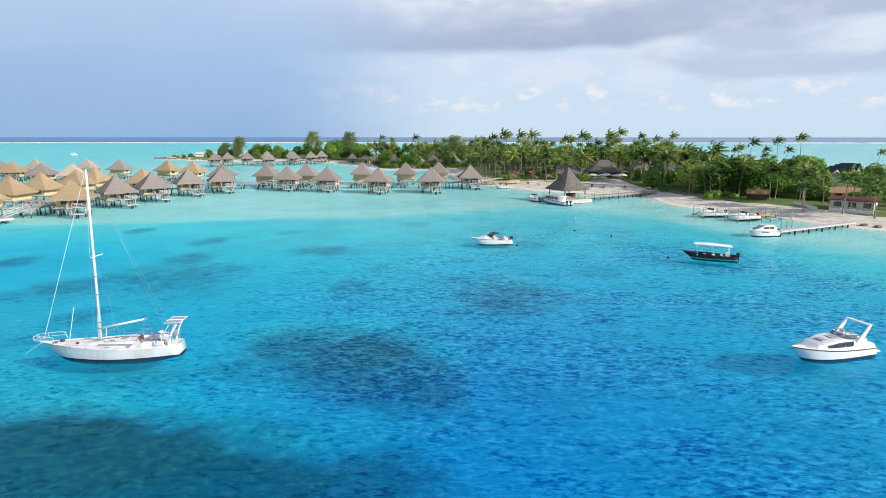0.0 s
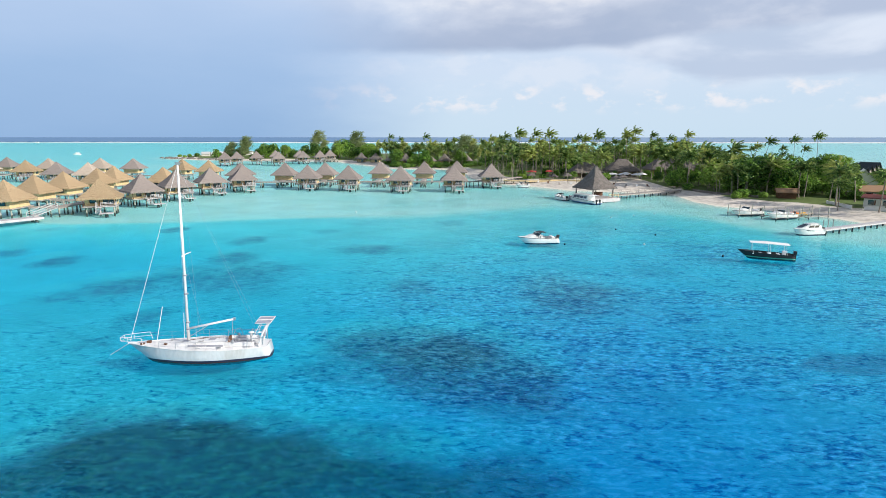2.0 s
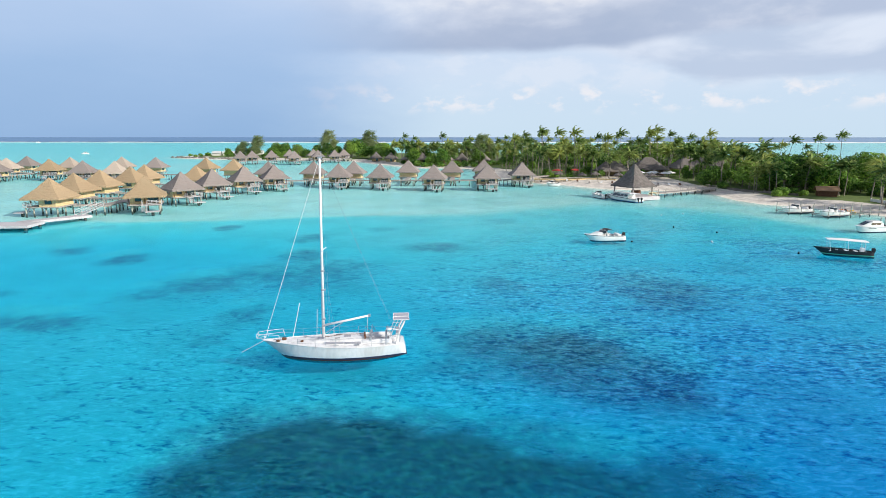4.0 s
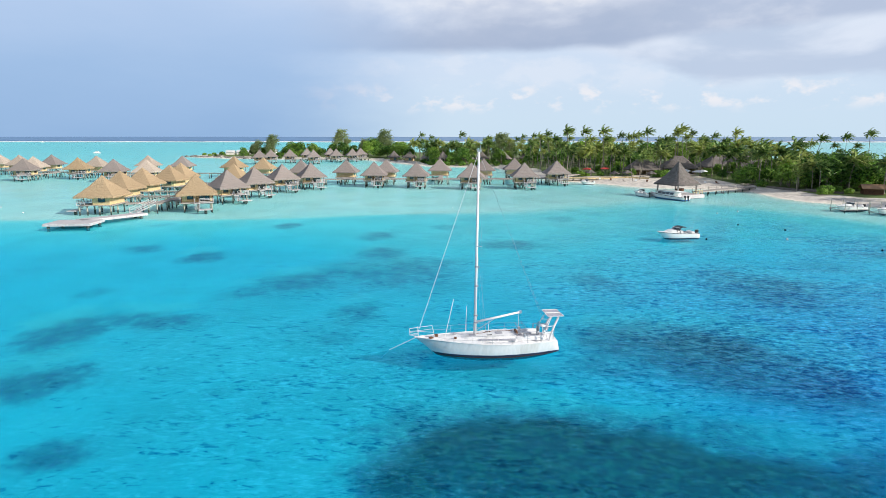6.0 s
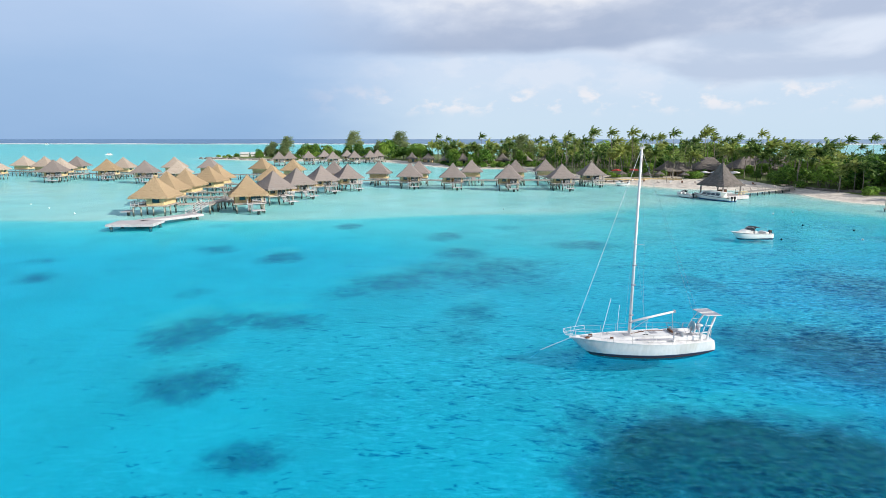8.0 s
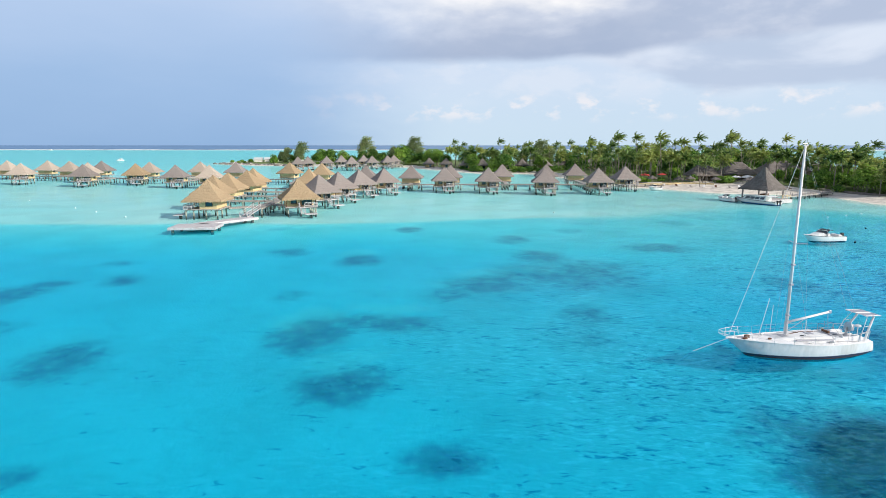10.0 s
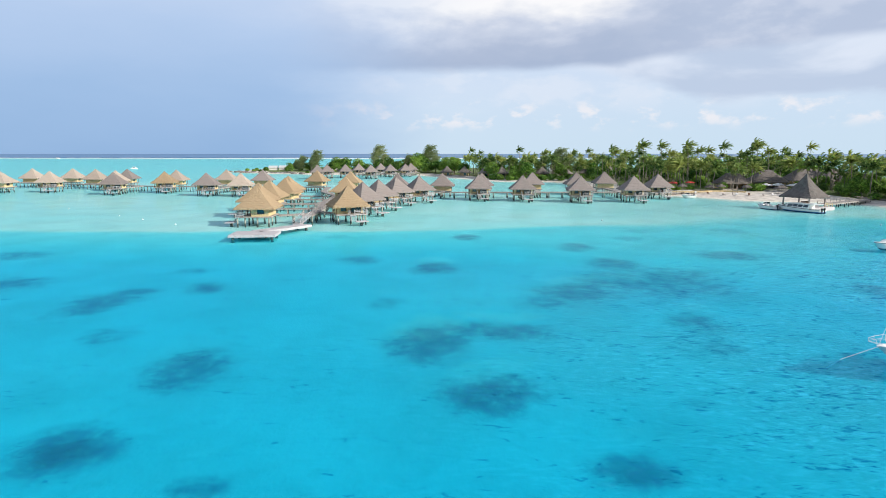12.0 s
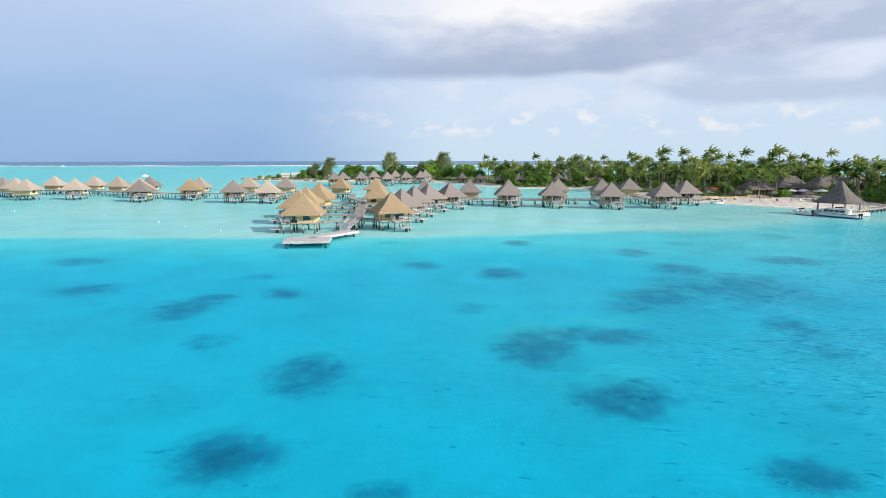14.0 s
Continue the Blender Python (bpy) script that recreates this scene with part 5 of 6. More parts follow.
def day_cruiser():
    b = base("day_cruiser", "modern white day cruiser with hardtop beside a jetty", "motorboat")
    h = Hull(7.0, 2.6, 1.3, 1.05, 0.45, 0.92, 1.0, 2.6, 3.0)
    part("hull", h.band(0.12, None, 5, 22), GELCOAT, b, "glossy white hull", True)
    part("bottom", h.band(None, 0.12, 3, 22), NAVY, b, "", True)
    part("foredeck", h.deck(0.02, 0.0, 0.1), GELCOAT, b, "", True)
    part("rubbing_strake", h.rub(0.04, 0.05, 16), STEEL, b)
    for s in (-1, 1):
        rings = [[(x, s * (h.half(x / 7.6 + 0.5) + 0.012), 0.82 + 0.05 * x), (x, s * (h.half(x / 7.6 + 0.5) + 0.012), 0.95 + 0.06 * x), (x, s * (h.half(x / 7.6 + 0.5) - 0.05), 0.95 + 0.06 * x), (x, s * (h.half(x / 7.6 + 0.5) - 0.05), 0.82 + 0.05 * x)] for x in (-0.6, 0.3, 1.2)]
        part("hull_window", loft(bmesh.new(), rings), PANE, b, "dark hull window")
    cab = part("wheelhouse", house(bmesh.new(), [(2.4, 0.7, 0.5, 1.22, 1.3), (1.2, 1.0, 0.8, 1.15, 1.78), (0.2, 1.12, 0.95, 1.1, 2.12), (-1.5, 1.12, 0.98, 1.05, 2.16), (-2.6, 1.1, 0.92, 1.05, 1.9)]), GELCOAT, b, "white wheelhouse")
    part("front_window", loft(bmesh.new(), [[(2.0, y, 1.5), (0.45, y, 2.06), (0.5, y, 2.1), (2.06, y, 1.54)] for y in (-0.66, 0.66)]), PANE, cab)
    for s in (-1, 1):
        for x0, x1 in ((0.4, -0.7), (-0.85, -1.9)):
            part("side_window", loft(bmesh.new(), [[(x + 0.15, s * 1.10, 1.5), (x - 0.12, s * 1.04, 1.94), (x - 0.12, s * 0.96, 1.94), (x + 0.15, s * 1.0, 1.5)] for x in (x0, x1)]), PANE, cab)
    part("roof_rim", box(bmesh.new(), -1.1, 0, 2.19, 2.6, 1.84, 0.06, bevel=0.025), GELCOAT, cab)
    outboard(b, -3.95)
    return b


day_cruiser().matrix_basis = Matrix.LocRotScale((57.5, 110.6, 0), Euler((0, 0, radians(192))), (0.88, 0.88, 0.95))


def ferry():
    b = base("shuttle_boat", "white and blue shuttle boat moored under the thatched pavilion", "ferry")
    h = Hull(12.5, 3.3, 1.5, 0.95, 0.5, 0.9, 1.6, 2.2, 2.6)
    part("hull", h.band(0.3, None, 5), GELCOAT, b, "white hull", True)
    part("blue_band", h.band(0.05, 0.3, 2), material("blue_hull_paint", (0.07, 0.20, 0.42, 1), 0.4, (0.06, 0.16, 0.34, 1), 1.0), b, "blue waterline band", True)
    part("bottom", h.band(None, 0.05, 3), NAVY, b, "", True)
    part("foredeck", h.deck(0.02, 0.0, 0.08), GELCOAT, b, "", True)
    part("rubbing_strake", h.rub(0.06, 0.06), BLACK, b)
    cab = part("cabin", house(bmesh.new(), [(4.0, 0.8, 0.6, 1.15, 1.32), (2.9, 1.22, 1.0, 1.05, 2.1), (-0.6, 1.4, 1.22, 0.95, 2.3), (-3.4, 1.4, 1.24, 0.95, 2.26)]), GELCOAT, b, "low white passenger cabin")
    for s in (-1, 1):
        for k in range(4):
            x = 2.5 - 1.45 * k
            part("side_window", loft(bmesh.new(), [[(xx + 0.12, s * (1.40 - 0.02 * max(0, xx)), 1.36), (xx - 0.08, s * (1.29 - 0.04 * max(0, xx)), 2.02), (xx - 0.08, s * 1.1, 2.02), (xx + 0.12, s * 1.2, 1.36)] for xx in (x, x - 1.25)]), PANE, cab, "large dark cabin window")
    part("front_window", loft(bmesh.new(), [[(3.95, y, 1.42), (3.0, y, 2.02), (3.06, y, 2.08), (4.02, y, 1.46)] for y in (-0.85, 0.85)]), PANE, cab)
    part("roof", box(bmesh.new(), -0.6, 0, 2.33, 6.2, 2.6, 0.08, bevel=0.03), GELCOAT, cab, "flat white roof")
    part("awning", box(bmesh.new(), -4.7, 0, 2.3, 2.4, 2.5, 0.06, bevel=0.02), CANVAS, cab, "white awning over the stern")
    for s in (-1, 1):
        part("awning_post", tube(bmesh.new(), (-5.7, s * 1.15, 0.9), (-5.7, s * 1.15, 2.28), 0.03), STEEL, cab)
    bm = bmesh.new()
    for s in (-1, 1):
        pipe(bm, [(2.8, s * 1.3, 1.3), (3.4, s * 1.1, 1.95), (5.9, s * 0.3, 2.15), (6.1, 0, 2.15)], 0.03)
    part("bow_rail", bm, STEEL, b)
    outboard(b, -6.4, 0.6), outboard(b, -6.4, -0.6)
    return b


ferry().matrix_basis = pose(24.2, 161.8, 0, 0, 0, 120)


def catamaran():
    b = base("catamaran", "small white boat anchored far out on the lagoon", "boat")
    for y in (-1.7, 1.7):
        h = Hull(9.0, 1.4, 1.3, 1.0, 0.3, 0.7, 0.6)
        o = part("hull", h.band(None, None, 4, 14), GELCOAT, b, "", True)
        o.location = (0, y, 0)
    part("bridge_deck", box(bmesh.new(), -0.6, 0, 1.15, 6.4, 3.6, 0.5, bevel=0.1), GELCOAT, b)
    cab = part("cabin", house(bmesh.new(), [(2.0, 1.3, 1.0, 1.4, 1.7), (1.2, 1.6, 1.4, 1.4, 2.8), (-2.6, 1.7, 1.5, 1.4, 2.9)]), GELCOAT, b)
    part("window", box(bmesh.new(), -0.6, 0, 2.15, 3.4, 3.28, 0.5), PANE, cab)
    part("roof", box(bmesh.new(), -1.2, 0, 3.0, 5.0, 3.4, 0.16, bevel=0.05), CANVAS, cab)
    return b


catamaran().matrix_basis = Matrix.LocRotScale((-395, 535, 0), Euler((0, 0, radians(200))), (0.72, 0.72, 0.72))
far_boat = catamaran()
tagged(far_boat, "tiny white boat far out near the reef")
far_boat.matrix_basis = pose(-1060, 1320, 0, 0, 0, 10)


def boat_lift(x, y, turn, label, boat):
    b = base("boat_lift", label, "boat lift", "boat lifts")
    b.matrix_basis = pose(x, y, 0, 0, 0, turn)
    post = part("post", tube(bmesh.new(), (0, 0, -1.5), (0, 0, 2.6), 0.09, 0.075, 7), STILT, b)
    post.location = (-3.2, -2.0, 0)
    for px, py in ((0, -2.0), (3.2, -2.0), (-3.2, 2.0), (0, 2.0), (3.2, 2.0)):
        again(post, px, py, 0)
    for s in (-2.0, 2.0):
        part("catwalk", box(bmesh.new(), 0, s, 0.62, 7.0, 0.5 if s > 0 else 0.2, 0.12), TIMBER, b, "grey timber catwalk")
    for px in (-3.2, 0, 3.2):
        part("cradle_beam", box(bmesh.new(), px, 0, 0.45, 0.14, 4.4, 0.14), TIMBER, b)
    if boat:
        o = bowrider("small white motorboat held on a timber lift", False, 7.6)
        o.matrix_basis = pose(x, y, 0.28, 0, 0, turn + 180)
    return b


boat_lift(57.8, 136.4, 12, "timber boat lift with posts by the beach", True)
boat_lift(63, 131, 18, "timber boat lift holding a small boat", True)
boat_lift(71, 133.5, 24, "empty timber boat lift near the sand", False)


def kayak(x, y, z, turn, mat, label):
    b = base("kayak", label, "kayak", "kayaks")
    h = Hull(3.6, 0.8, 0.42, 0.38, 0.02, 0.15, 0.3, 1.6, 2.0)
    part("shell", h.band(None, None, 4, 16), mat, b, "", True)
    part("seat_well", h.deck(0.02, 0.06, 0.05), mat, b)
    b.matrix_basis = pose(x, y, z, 0, 0, turn)
    return b


for i, (x, y, mt, txt) in enumerate(((69.6, 138.0, ORANGE, "orange"), (71.0, 136.8, YELLOW, "yellow"), (70.4, 139.6, ORANGE, "orange"), (72.2, 138.4, YELLOW, "yellow"))):
    kayak(x, y, max(0.1, ground_at(x, y)) + 0.03, 200 + 9 * i, mt, txt + " plastic kayak lying on the beach")
d = bowrider("small white dinghy with a seated console off the beach", False, 4.6)
d.matrix_basis = pose(10.5, 207.5, 0, 0, 0, 185)

for i, (x, y, dark) in enumerate(((-36, 137, 0), (9, 178, 0), (25, 131, 0), (22, 114, 1), (31, 134, 0), (28, 108, 1), (37, 138, 0), (23, 98, 0), (32.6, 89, 1), (-185, 158, 0), (-223, 171, 0), (-159, 141, 0), (-148, 133, 0), (-135, 124, 0), (9.2, 97.5, 1))):
    bm = bmesh.new()
    bmesh.ops.create_uvsphere(bm, u_segments=12, v_segments=8, radius=0.17, matrix=Matrix.Translation((0, 0, 0.06)))
    tube(bm, (0, 0, 0.2), (0, 0, 0.32), 0.04)
    o = part("mooring_buoy", bm, BLACK if dark else CANVAS, None, ("black" if dark else "white") + " round mooring buoy floating on the water", True)
    tagged(o, category="buoy", group="mooring buoys")
    o.location = (x, y, 0)


# ---- pavilion on the pier ----
def pavilion():
    b = base("pier_pavilion", "open pavilion with tall grey thatch roof over a landing stage", "pavilion")
    part("roof", thatch_roof(4.9, 4.9, 3.9, 10.1, 21, 0.1, 0.45, 18, 11, 0.22, 0.3), THATCH_DARK, b, "tall concave thatch roof")
    for x in (-3.7, 3.7):
        for y in (-3.7, 3.7):
            part("column", tube(bmesh.new(), (x, y, 0.8), (x, y, 4.6), 0.26, 0.2, 10), TIMBER, b, "thick timber column")
    deck = part("deck", box(bmesh.new(), -0.6, -0.6, 0.95, 9.6, 11.0, 0.2, bevel=0.03), PALE_DECK, b, "pale planked landing deck")
    bm = bmesh.new()
    box(bm, -0.6, -6.18, 0.5, 9.7, 0.16, 0.9)
    box(bm, 4.22, -0.6, 0.5, 0.16, 11.1, 0.9)
    box(bm, -5.42, -0.6, 0.5, 0.16, 11.1, 0.9)
    part("fascia", bm, PALE_DECK, deck, "pale cream fascia")
    pl = part("support_post", tube(bmesh.new(), (0, 0, -2.5), (0, 0, 0.85), 0.2, 0.2, 8), STILT, b)
    pl.location = (-5, -5.2, 0)
    for x, y in ((-1, -5.2), (3, -5.2), (-5, 4.4), (-1, 4.4), (3, 4.4)):
        again(pl, x, y, 0)
    bm = bmesh.new()
    for x in (0.5, 1.7, 2.9, 4.1):
        box(bm, x, -5.6, 1.6, 0.09, 0.09, 1.1)
    box(bm, 2.3, -5.6, 2.1, 3.8, 0.08, 0.1)
    box(bm, 2.3, -5.6, 1.65, 3.8, 0.06, 0.08)
    part("railing", bm, BAMBOO, b, "yellow-brown wooden railing")
    part("counter", box(bmesh.new(), 2.2, 1.0, 1.6, 3.0, 0.8, 1.1, bevel=0.04), BROWN, b)
    part("bench", box(bmesh.new(), -2.5, 2.6, 1.3, 2.6, 0.5, 0.45, bevel=0.04), BROWN, b)
    return b


pavilion().matrix_basis = pose(28.6, 167.6, 0, 0, 0, 29)
walkway([(35, 170), (47, 178.5), (60, 188)], 2.6, 1.25, "timber pier on braced posts from the pavilion to the beach", True, 4.0, 2.0)
walkway([(60.2, 110.6), (82.5, 123.5)], 1.5, 1.0, "narrow pale jetty on posts running out from the beach", False, 4.5, 1.8, PALE_DECK)
for x, y in ((65, 118.3), (66.5, 119.2), (68, 120)):
    o = part("mooring_post", tube(bmesh.new(), (0, 0, -1.5), (0, 0, 1.7), 0.1, 0.09, 7), TIMBER, None, "slim grey mooring post standing in the shallows")
    tagged(o, category="post", group="mooring posts")
    o.location = (x, y, 0)


# ---- trees ----
WIND = Vector((1.0, 0.15, 0))


def frond(bm, rng, origin, heading, rise, length, droop):
    """A palm frond: a bent midrib with narrow leaflets hanging from both sides."""
    h = Vector((math.cos(heading), math.sin(heading), 0))
    pts, p, el = [Vector(origin)], Vector(origin), rise
    n = 8
    for k in range(n):
        step = length / n
        d = h * math.cos(el) + Vector((0, 0, math.sin(el)))
        d = (d + WIND * 0.21 * k).normalized()
        p = p + d * step
        pts.append(p)
        el -= droop / n * (0.5 + k / n)
    for k in range(n):
        a, b = pts[k], pts[k + 1]
        along = (b - a).normalized()
        side = along.cross(Vector((0, 0, 1)))
        side = side.normalized() if side.length > 1e-3 else Vector((1, 0, 0))
        w = 0.05 * (1 - k / n) + 0.012
        bm.faces.new([bm.verts.new(a - side * w), bm.verts.new(b - side * w), bm.verts.new(b + side * w), bm.verts.new(a + side * w)])
        for half in (0.25, 0.75):
            t = (k + half) / n
            o = a.lerp(b, half)
            ln = length * (0.22 * math.sin(math.pi * min(1, 0.15 + t * 0.9)) ** 0.7 + 0.03) * rng.uniform(0.85, 1.1)
            for s in (-1, 1):
                tip = o + side * s * ln * 0.68 + along * ln * 0.5 + Vector((0, 0, -ln * rng.uniform(0.3, 0.65))) + WIND * ln * 0.15
                wv = along * (0.13 + 0.06 * (1 - t))
                bm.faces.new([bm.verts.new(o - wv), bm.verts.new(o + wv), bm.verts.new(tip)])
                mid = o.lerp(tip, 0.55) + Vector((0, 0, 0.06 * ln))
                bm.faces.new([bm.verts.new(o + along * 0.16), bm.verts.new(mid + wv * 1.1), bm.verts.new(tip + along * 0.2)])


def palm(seed, tall, lean, label, group="coconut palms", spreadout=1.0):
    rng = random.Random(seed)
    b = base("coconut_palm", label, "palm tree", group)
    bm = bmesh.new()
    rings, n = [], 12
    for k in range(n + 1):
        t = k / n
        r = 0.15 - 0.06 * t + 0.10 * max(0, 0.08 - t) / 0.08
        c = Vector((lean * t * t, lean * 0.3 * math.sin(t * 2.4), tall * t))
        rings.append([(c.x + r * math.cos(a * math.pi / 3.5), c.y + r * math.sin(a * math.pi / 3.5), c.z) for a in range(7)])
    skin(bm, rings)
    part("trunk", bm, BARK, b, "slim grey ringed trunk", True)
    top = Vector((lean, lean * 0.3 * math.sin(2.4), tall))
    bm = bmesh.new()
    count = 22
    for i in range(count):
        hd = 2.39996 * i + rng.uniform(-0.2, 0.2)
        lvl = i / count
        rise = 1.35 - 1.75 * lvl + rng.uniform(-0.15, 0.15)
        frond(bm, rng, top + Vector((0, 0, rng.uniform(-0.15, 0.15))), hd, rise, (4.0 + rng.uniform(-0.5, 0.6)) * spreadout * (0.85 if lvl < 0.15 else 1), 1.25 + rng.uniform(-0.25, 0.45))
    part("crown", bm, PALM_LEAF, b, "wind-combed feathery green fronds")
    bm = bmesh.new()
    for i in range(7):
        a = i * 0.9
        bmesh.ops.create_icosphere(bm, subdivisions=1, radius=0.16, matrix=Matrix.Translation(top + Vector((0.28 * math.cos(a), 0.28 * math.sin(a), -0.35))))
    part("coconut_cluster", bm, BROWN, b)
    return b


def leafy(bm, rng, centre, rx, ry, rz, count, size):
    """A clump: small bent leaves over and within an uneven ball."""
    for _ in range(count):
        v = Vector((rng.gauss(0, 1), rng.gauss(0, 1), rng.gauss(0.25, 1))).normalized()
        r = rng.uniform(0.72, 1.06)
        p = Vector((centre[0] + v.x * rx * r, centre[1] + v.y * ry * r, centre[2] + v.z * rz * r))
        a = Vector((rng.uniform(-1, 1), rng.uniform(-1, 1), rng.uniform(-0.6, 0.6))).normalized()
        c = (v + Vector((rng.uniform(-0.6, 0.6), rng.uniform(-0.6, 0.6), 0.3))).cross(a).normalized()
        s = size * rng.uniform(0.6, 1.3)
        q = [p - a * s, p - c * s * 0.5, p + a * s, p + c * s * 0.5]
        bm.faces.new([bm.verts.new(x) for x in q])


def broad_tree(seed, tall, wide, label, name="broadleaf_tree", category="tree", group="broadleaf trees", clumps=12, leaves=190, leaf=0.36, mat=None):
    rng = random.Random(seed)
    b = base(name, label, category, group)
    bm = bmesh.new()
    tube(bm, (0, 0, -0.3), (0.1, 0, tall * 0.35), 0.035 * tall, 0.025 * tall, 8)
    crown = bmesh.new()
    for i in range(clumps):
        a = 2.39996 * i
        f = math.sqrt((i + 0.5) / clumps)
        cx, cy = math.cos(a) * f * wide * 0.36, math.sin(a) * f * wide * 0.36
        cz = tall * (0.80 - 0.38 * f * f + rng.uniform(-0.08, 0.06))
        tube(bm, (0.1, 0, tall * 0.3), (cx, cy, cz), 0.014 * tall, 0.005 * tall, 5)
        r = wide * rng.uniform(0.15, 0.24)
        leafy(crown, rng, (cx, cy, cz), r, r, r * 0.75, leaves, leaf)
        leafy(crown, rng, (cx * 1.05, cy * 1.05, cz * 0.72), r, r, r * 0.9, leaves // 2, leaf)
    part("trunk", bm, BARK, b, "short branching trunk")
    part("crown", crown, mat or BROAD_LEAF, b, "dense uneven green foliage")
    return b


def shrub(seed, tall, wide, label):
    rng = random.Random(seed)
    b = base("shrub", label, "shrub", "shrubs")
    stems, crown = bmesh.new(), bmesh.new()
    for i in range(7):
        a = 2.39996 * i
        f = math.sqrt((i + 0.3) / 7)
        cx, cy, cz = math.cos(a) * f * wide * 0.36, math.sin(a) * f * wide * 0.36, tall * (0.55 - 0.2 * f + rng.uniform(-0.05, 0.1))
        tube(stems, (0, 0, -0.2), (cx, cy, cz), 0.06, 0.03, 5)
        leafy(crown, rng, (cx, cy, cz), wide * 0.22, wide * 0.22, tall * 0.4, 170, 0.3)
    part("stem", stems, BARK, b)
    part("foliage", crown, BROAD_LEAF, b)
    return b


def casuarina(seed, tall, label):
    """Feathery, combed by the wind: fine long sprays on limbs that rise and trail to leeward."""
    rng = random.Random(seed)
    b = base("casuarina_tree", label, "tree", "casuarina trees")
    wood, crown = bmesh.new(), bmesh.new()
    bend = Vector((tall * 0.26, 0, 0))
    spine = [Vector((0, 0, -0.3)) + bend * t * t + Vector((0, 0, tall * 0.9 * t)) for t in (0, 0.2, 0.4, 0.6, 0.8, 1)]
    for k in range(5):
        tube(wood, spine[k], spine[k + 1], 0.016 * tall * (1 - k * 0.18), 0.016 * tall * (0.82 - k * 0.16), 7)
    for i in range(44):
        t = 0.16 + 0.84 * (i / 43)
        o = bend * t * t + Vector((0, 0, tall * 0.9 * t))
        a = 2.39996 * i + rng.uniform(-0.4, 0.4)
        ln = tall * (0.34 - 0.18 * t) * rng.uniform(0.6, 1.2)
        tip = o + Vector((math.cos(a) * ln + ln * 0.6, math.sin(a) * ln, ln * rng.uniform(0.2, 0.8)))
        tube(wood, o, tip, 0.06, 0.02, 4)
        for k in range(46):
            p = o.lerp(tip, rng.uniform(0.15, 1.1)) + Vector((rng.gauss(0, 0.8), rng.gauss(0, 0.8), rng.gauss(0, 0.6)))
            e = p + Vector((rng.uniform(0.5, 2.2), rng.uniform(-0.9, 0.9), rng.uniform(-0.4, 1.5)))
            s = Vector((rng.uniform(-0.06, 0.06), rng.uniform(-0.1, 0.1), rng.uniform(0.05, 0.12)))
            crown.faces.new([crown.verts.new(p - s), crown.verts.new(p + s), crown.verts.new(e)])
            crown.faces.new([crown.verts.new(p - s + Vector((0, 0.15, 0))), crown.verts.new(p + s), crown.verts.new(p.lerp(e, 0.8) + Vector((0, 0.3, -0.4)))])
    part("trunk", wood, BARK, b, "grey wind-bent trunk and limbs")
    part("crown", crown, PINE_LEAF, b, "feathery grey-green foliage")
    return b


PALM_LABEL = "tall coconut palm with wind-blown fronds on the island"
palms = [palm(s, t, l, PALM_LABEL) for s, t, l in ((11, 15.5, 1.2), (12, 14.0, 2.2), (13, 16.5, -0.8), (14, 13.0, 0.6), (15, 15.0, 1.8))]
short_palms = [palm(s, t, l, "young low coconut palm near the beach", spreadout=0.9) for s, t, l in ((21, 6.5, 0.8), (22, 8.0, -0.6))]
trees = [broad_tree(s, t, w, "dense round broadleaf tree among the palms") for s, t, w in ((31, 9.0, 9.5), (32, 8.0, 11.0), (33, 10.5, 9.0))]
bushes = [shrub(s, t, w, "low green bushy shrub on the sand") for s, t, w in ((41, 2.6, 4.5), (42, 3.2, 5.0))]
pines = [casuarina(51, 17, "tall feathery casuarina bent by the wind"), casuarina(52, 12, "feathery casuarina bent by the wind")]


def plant(kinds, pick, x, y, turn, size=1.0, tall=1.0):
    k = kinds[pick % len(kinds)]
    m = Matrix.LocRotScale((x, y, ground_at(x, y) - 0.05), Euler((0, 0, radians(turn))), (size, size, size * tall))
    if k.name not in USED:
        USED.add(k.name)
        k.matrix_basis = m
        return k
    return copy_thing(k, m)


NO_TREES = [(57, 228, 12), (37, 226, 10), (37, 236, 11), (57, 242, 13), (77, 252, 11), (92, 259, 9), (95, 144, 8), (81, 164, 5), (20, 243, 8), (52, 225, 9), (40, 222, 7)]
PLANTED = []


def room(x, y, gap):
    if any((x - a) ** 2 + (y - b) ** 2 < r * r for a, b, r in NO_TREES):
        return False
    if any((x - a) ** 2 + (y - b) ** 2 < (gap * 0.5 + g * 0.5) ** 2 for a, b, g in PLANTED):
        return False
    PLANTED.append((x, y, gap))
    return True


def grove(rng, kinds, count, x0, x1, y0, y1, gap, inland, sizes, turns=25):
    made = tries = 0
    while made < count and tries < count * 30:
        tries += 1
        x, y = rng.uniform(x0, x1), rng.uniform(y0, y1)
        sh = float(coast_distance(np.array([x]), np.array([y]))[0])
        if sh < inland or not room(x, y, gap):
            continue
        plant(kinds, made, x, y, rng.uniform(-turns, turns), rng.uniform(*sizes), rng.uniform(0.92, 1.1))
        made += 1


rng = random.Random(77)
TRUNKS = (15.5, 14.0, 16.5, 13.0, 15.0)


def top_at(x, y, z, pick):
    """A palm whose crown ends at a height."""
    return plant(palms, pick, x, y, 10, z / (TRUNKS[pick % 5] + 4.4))


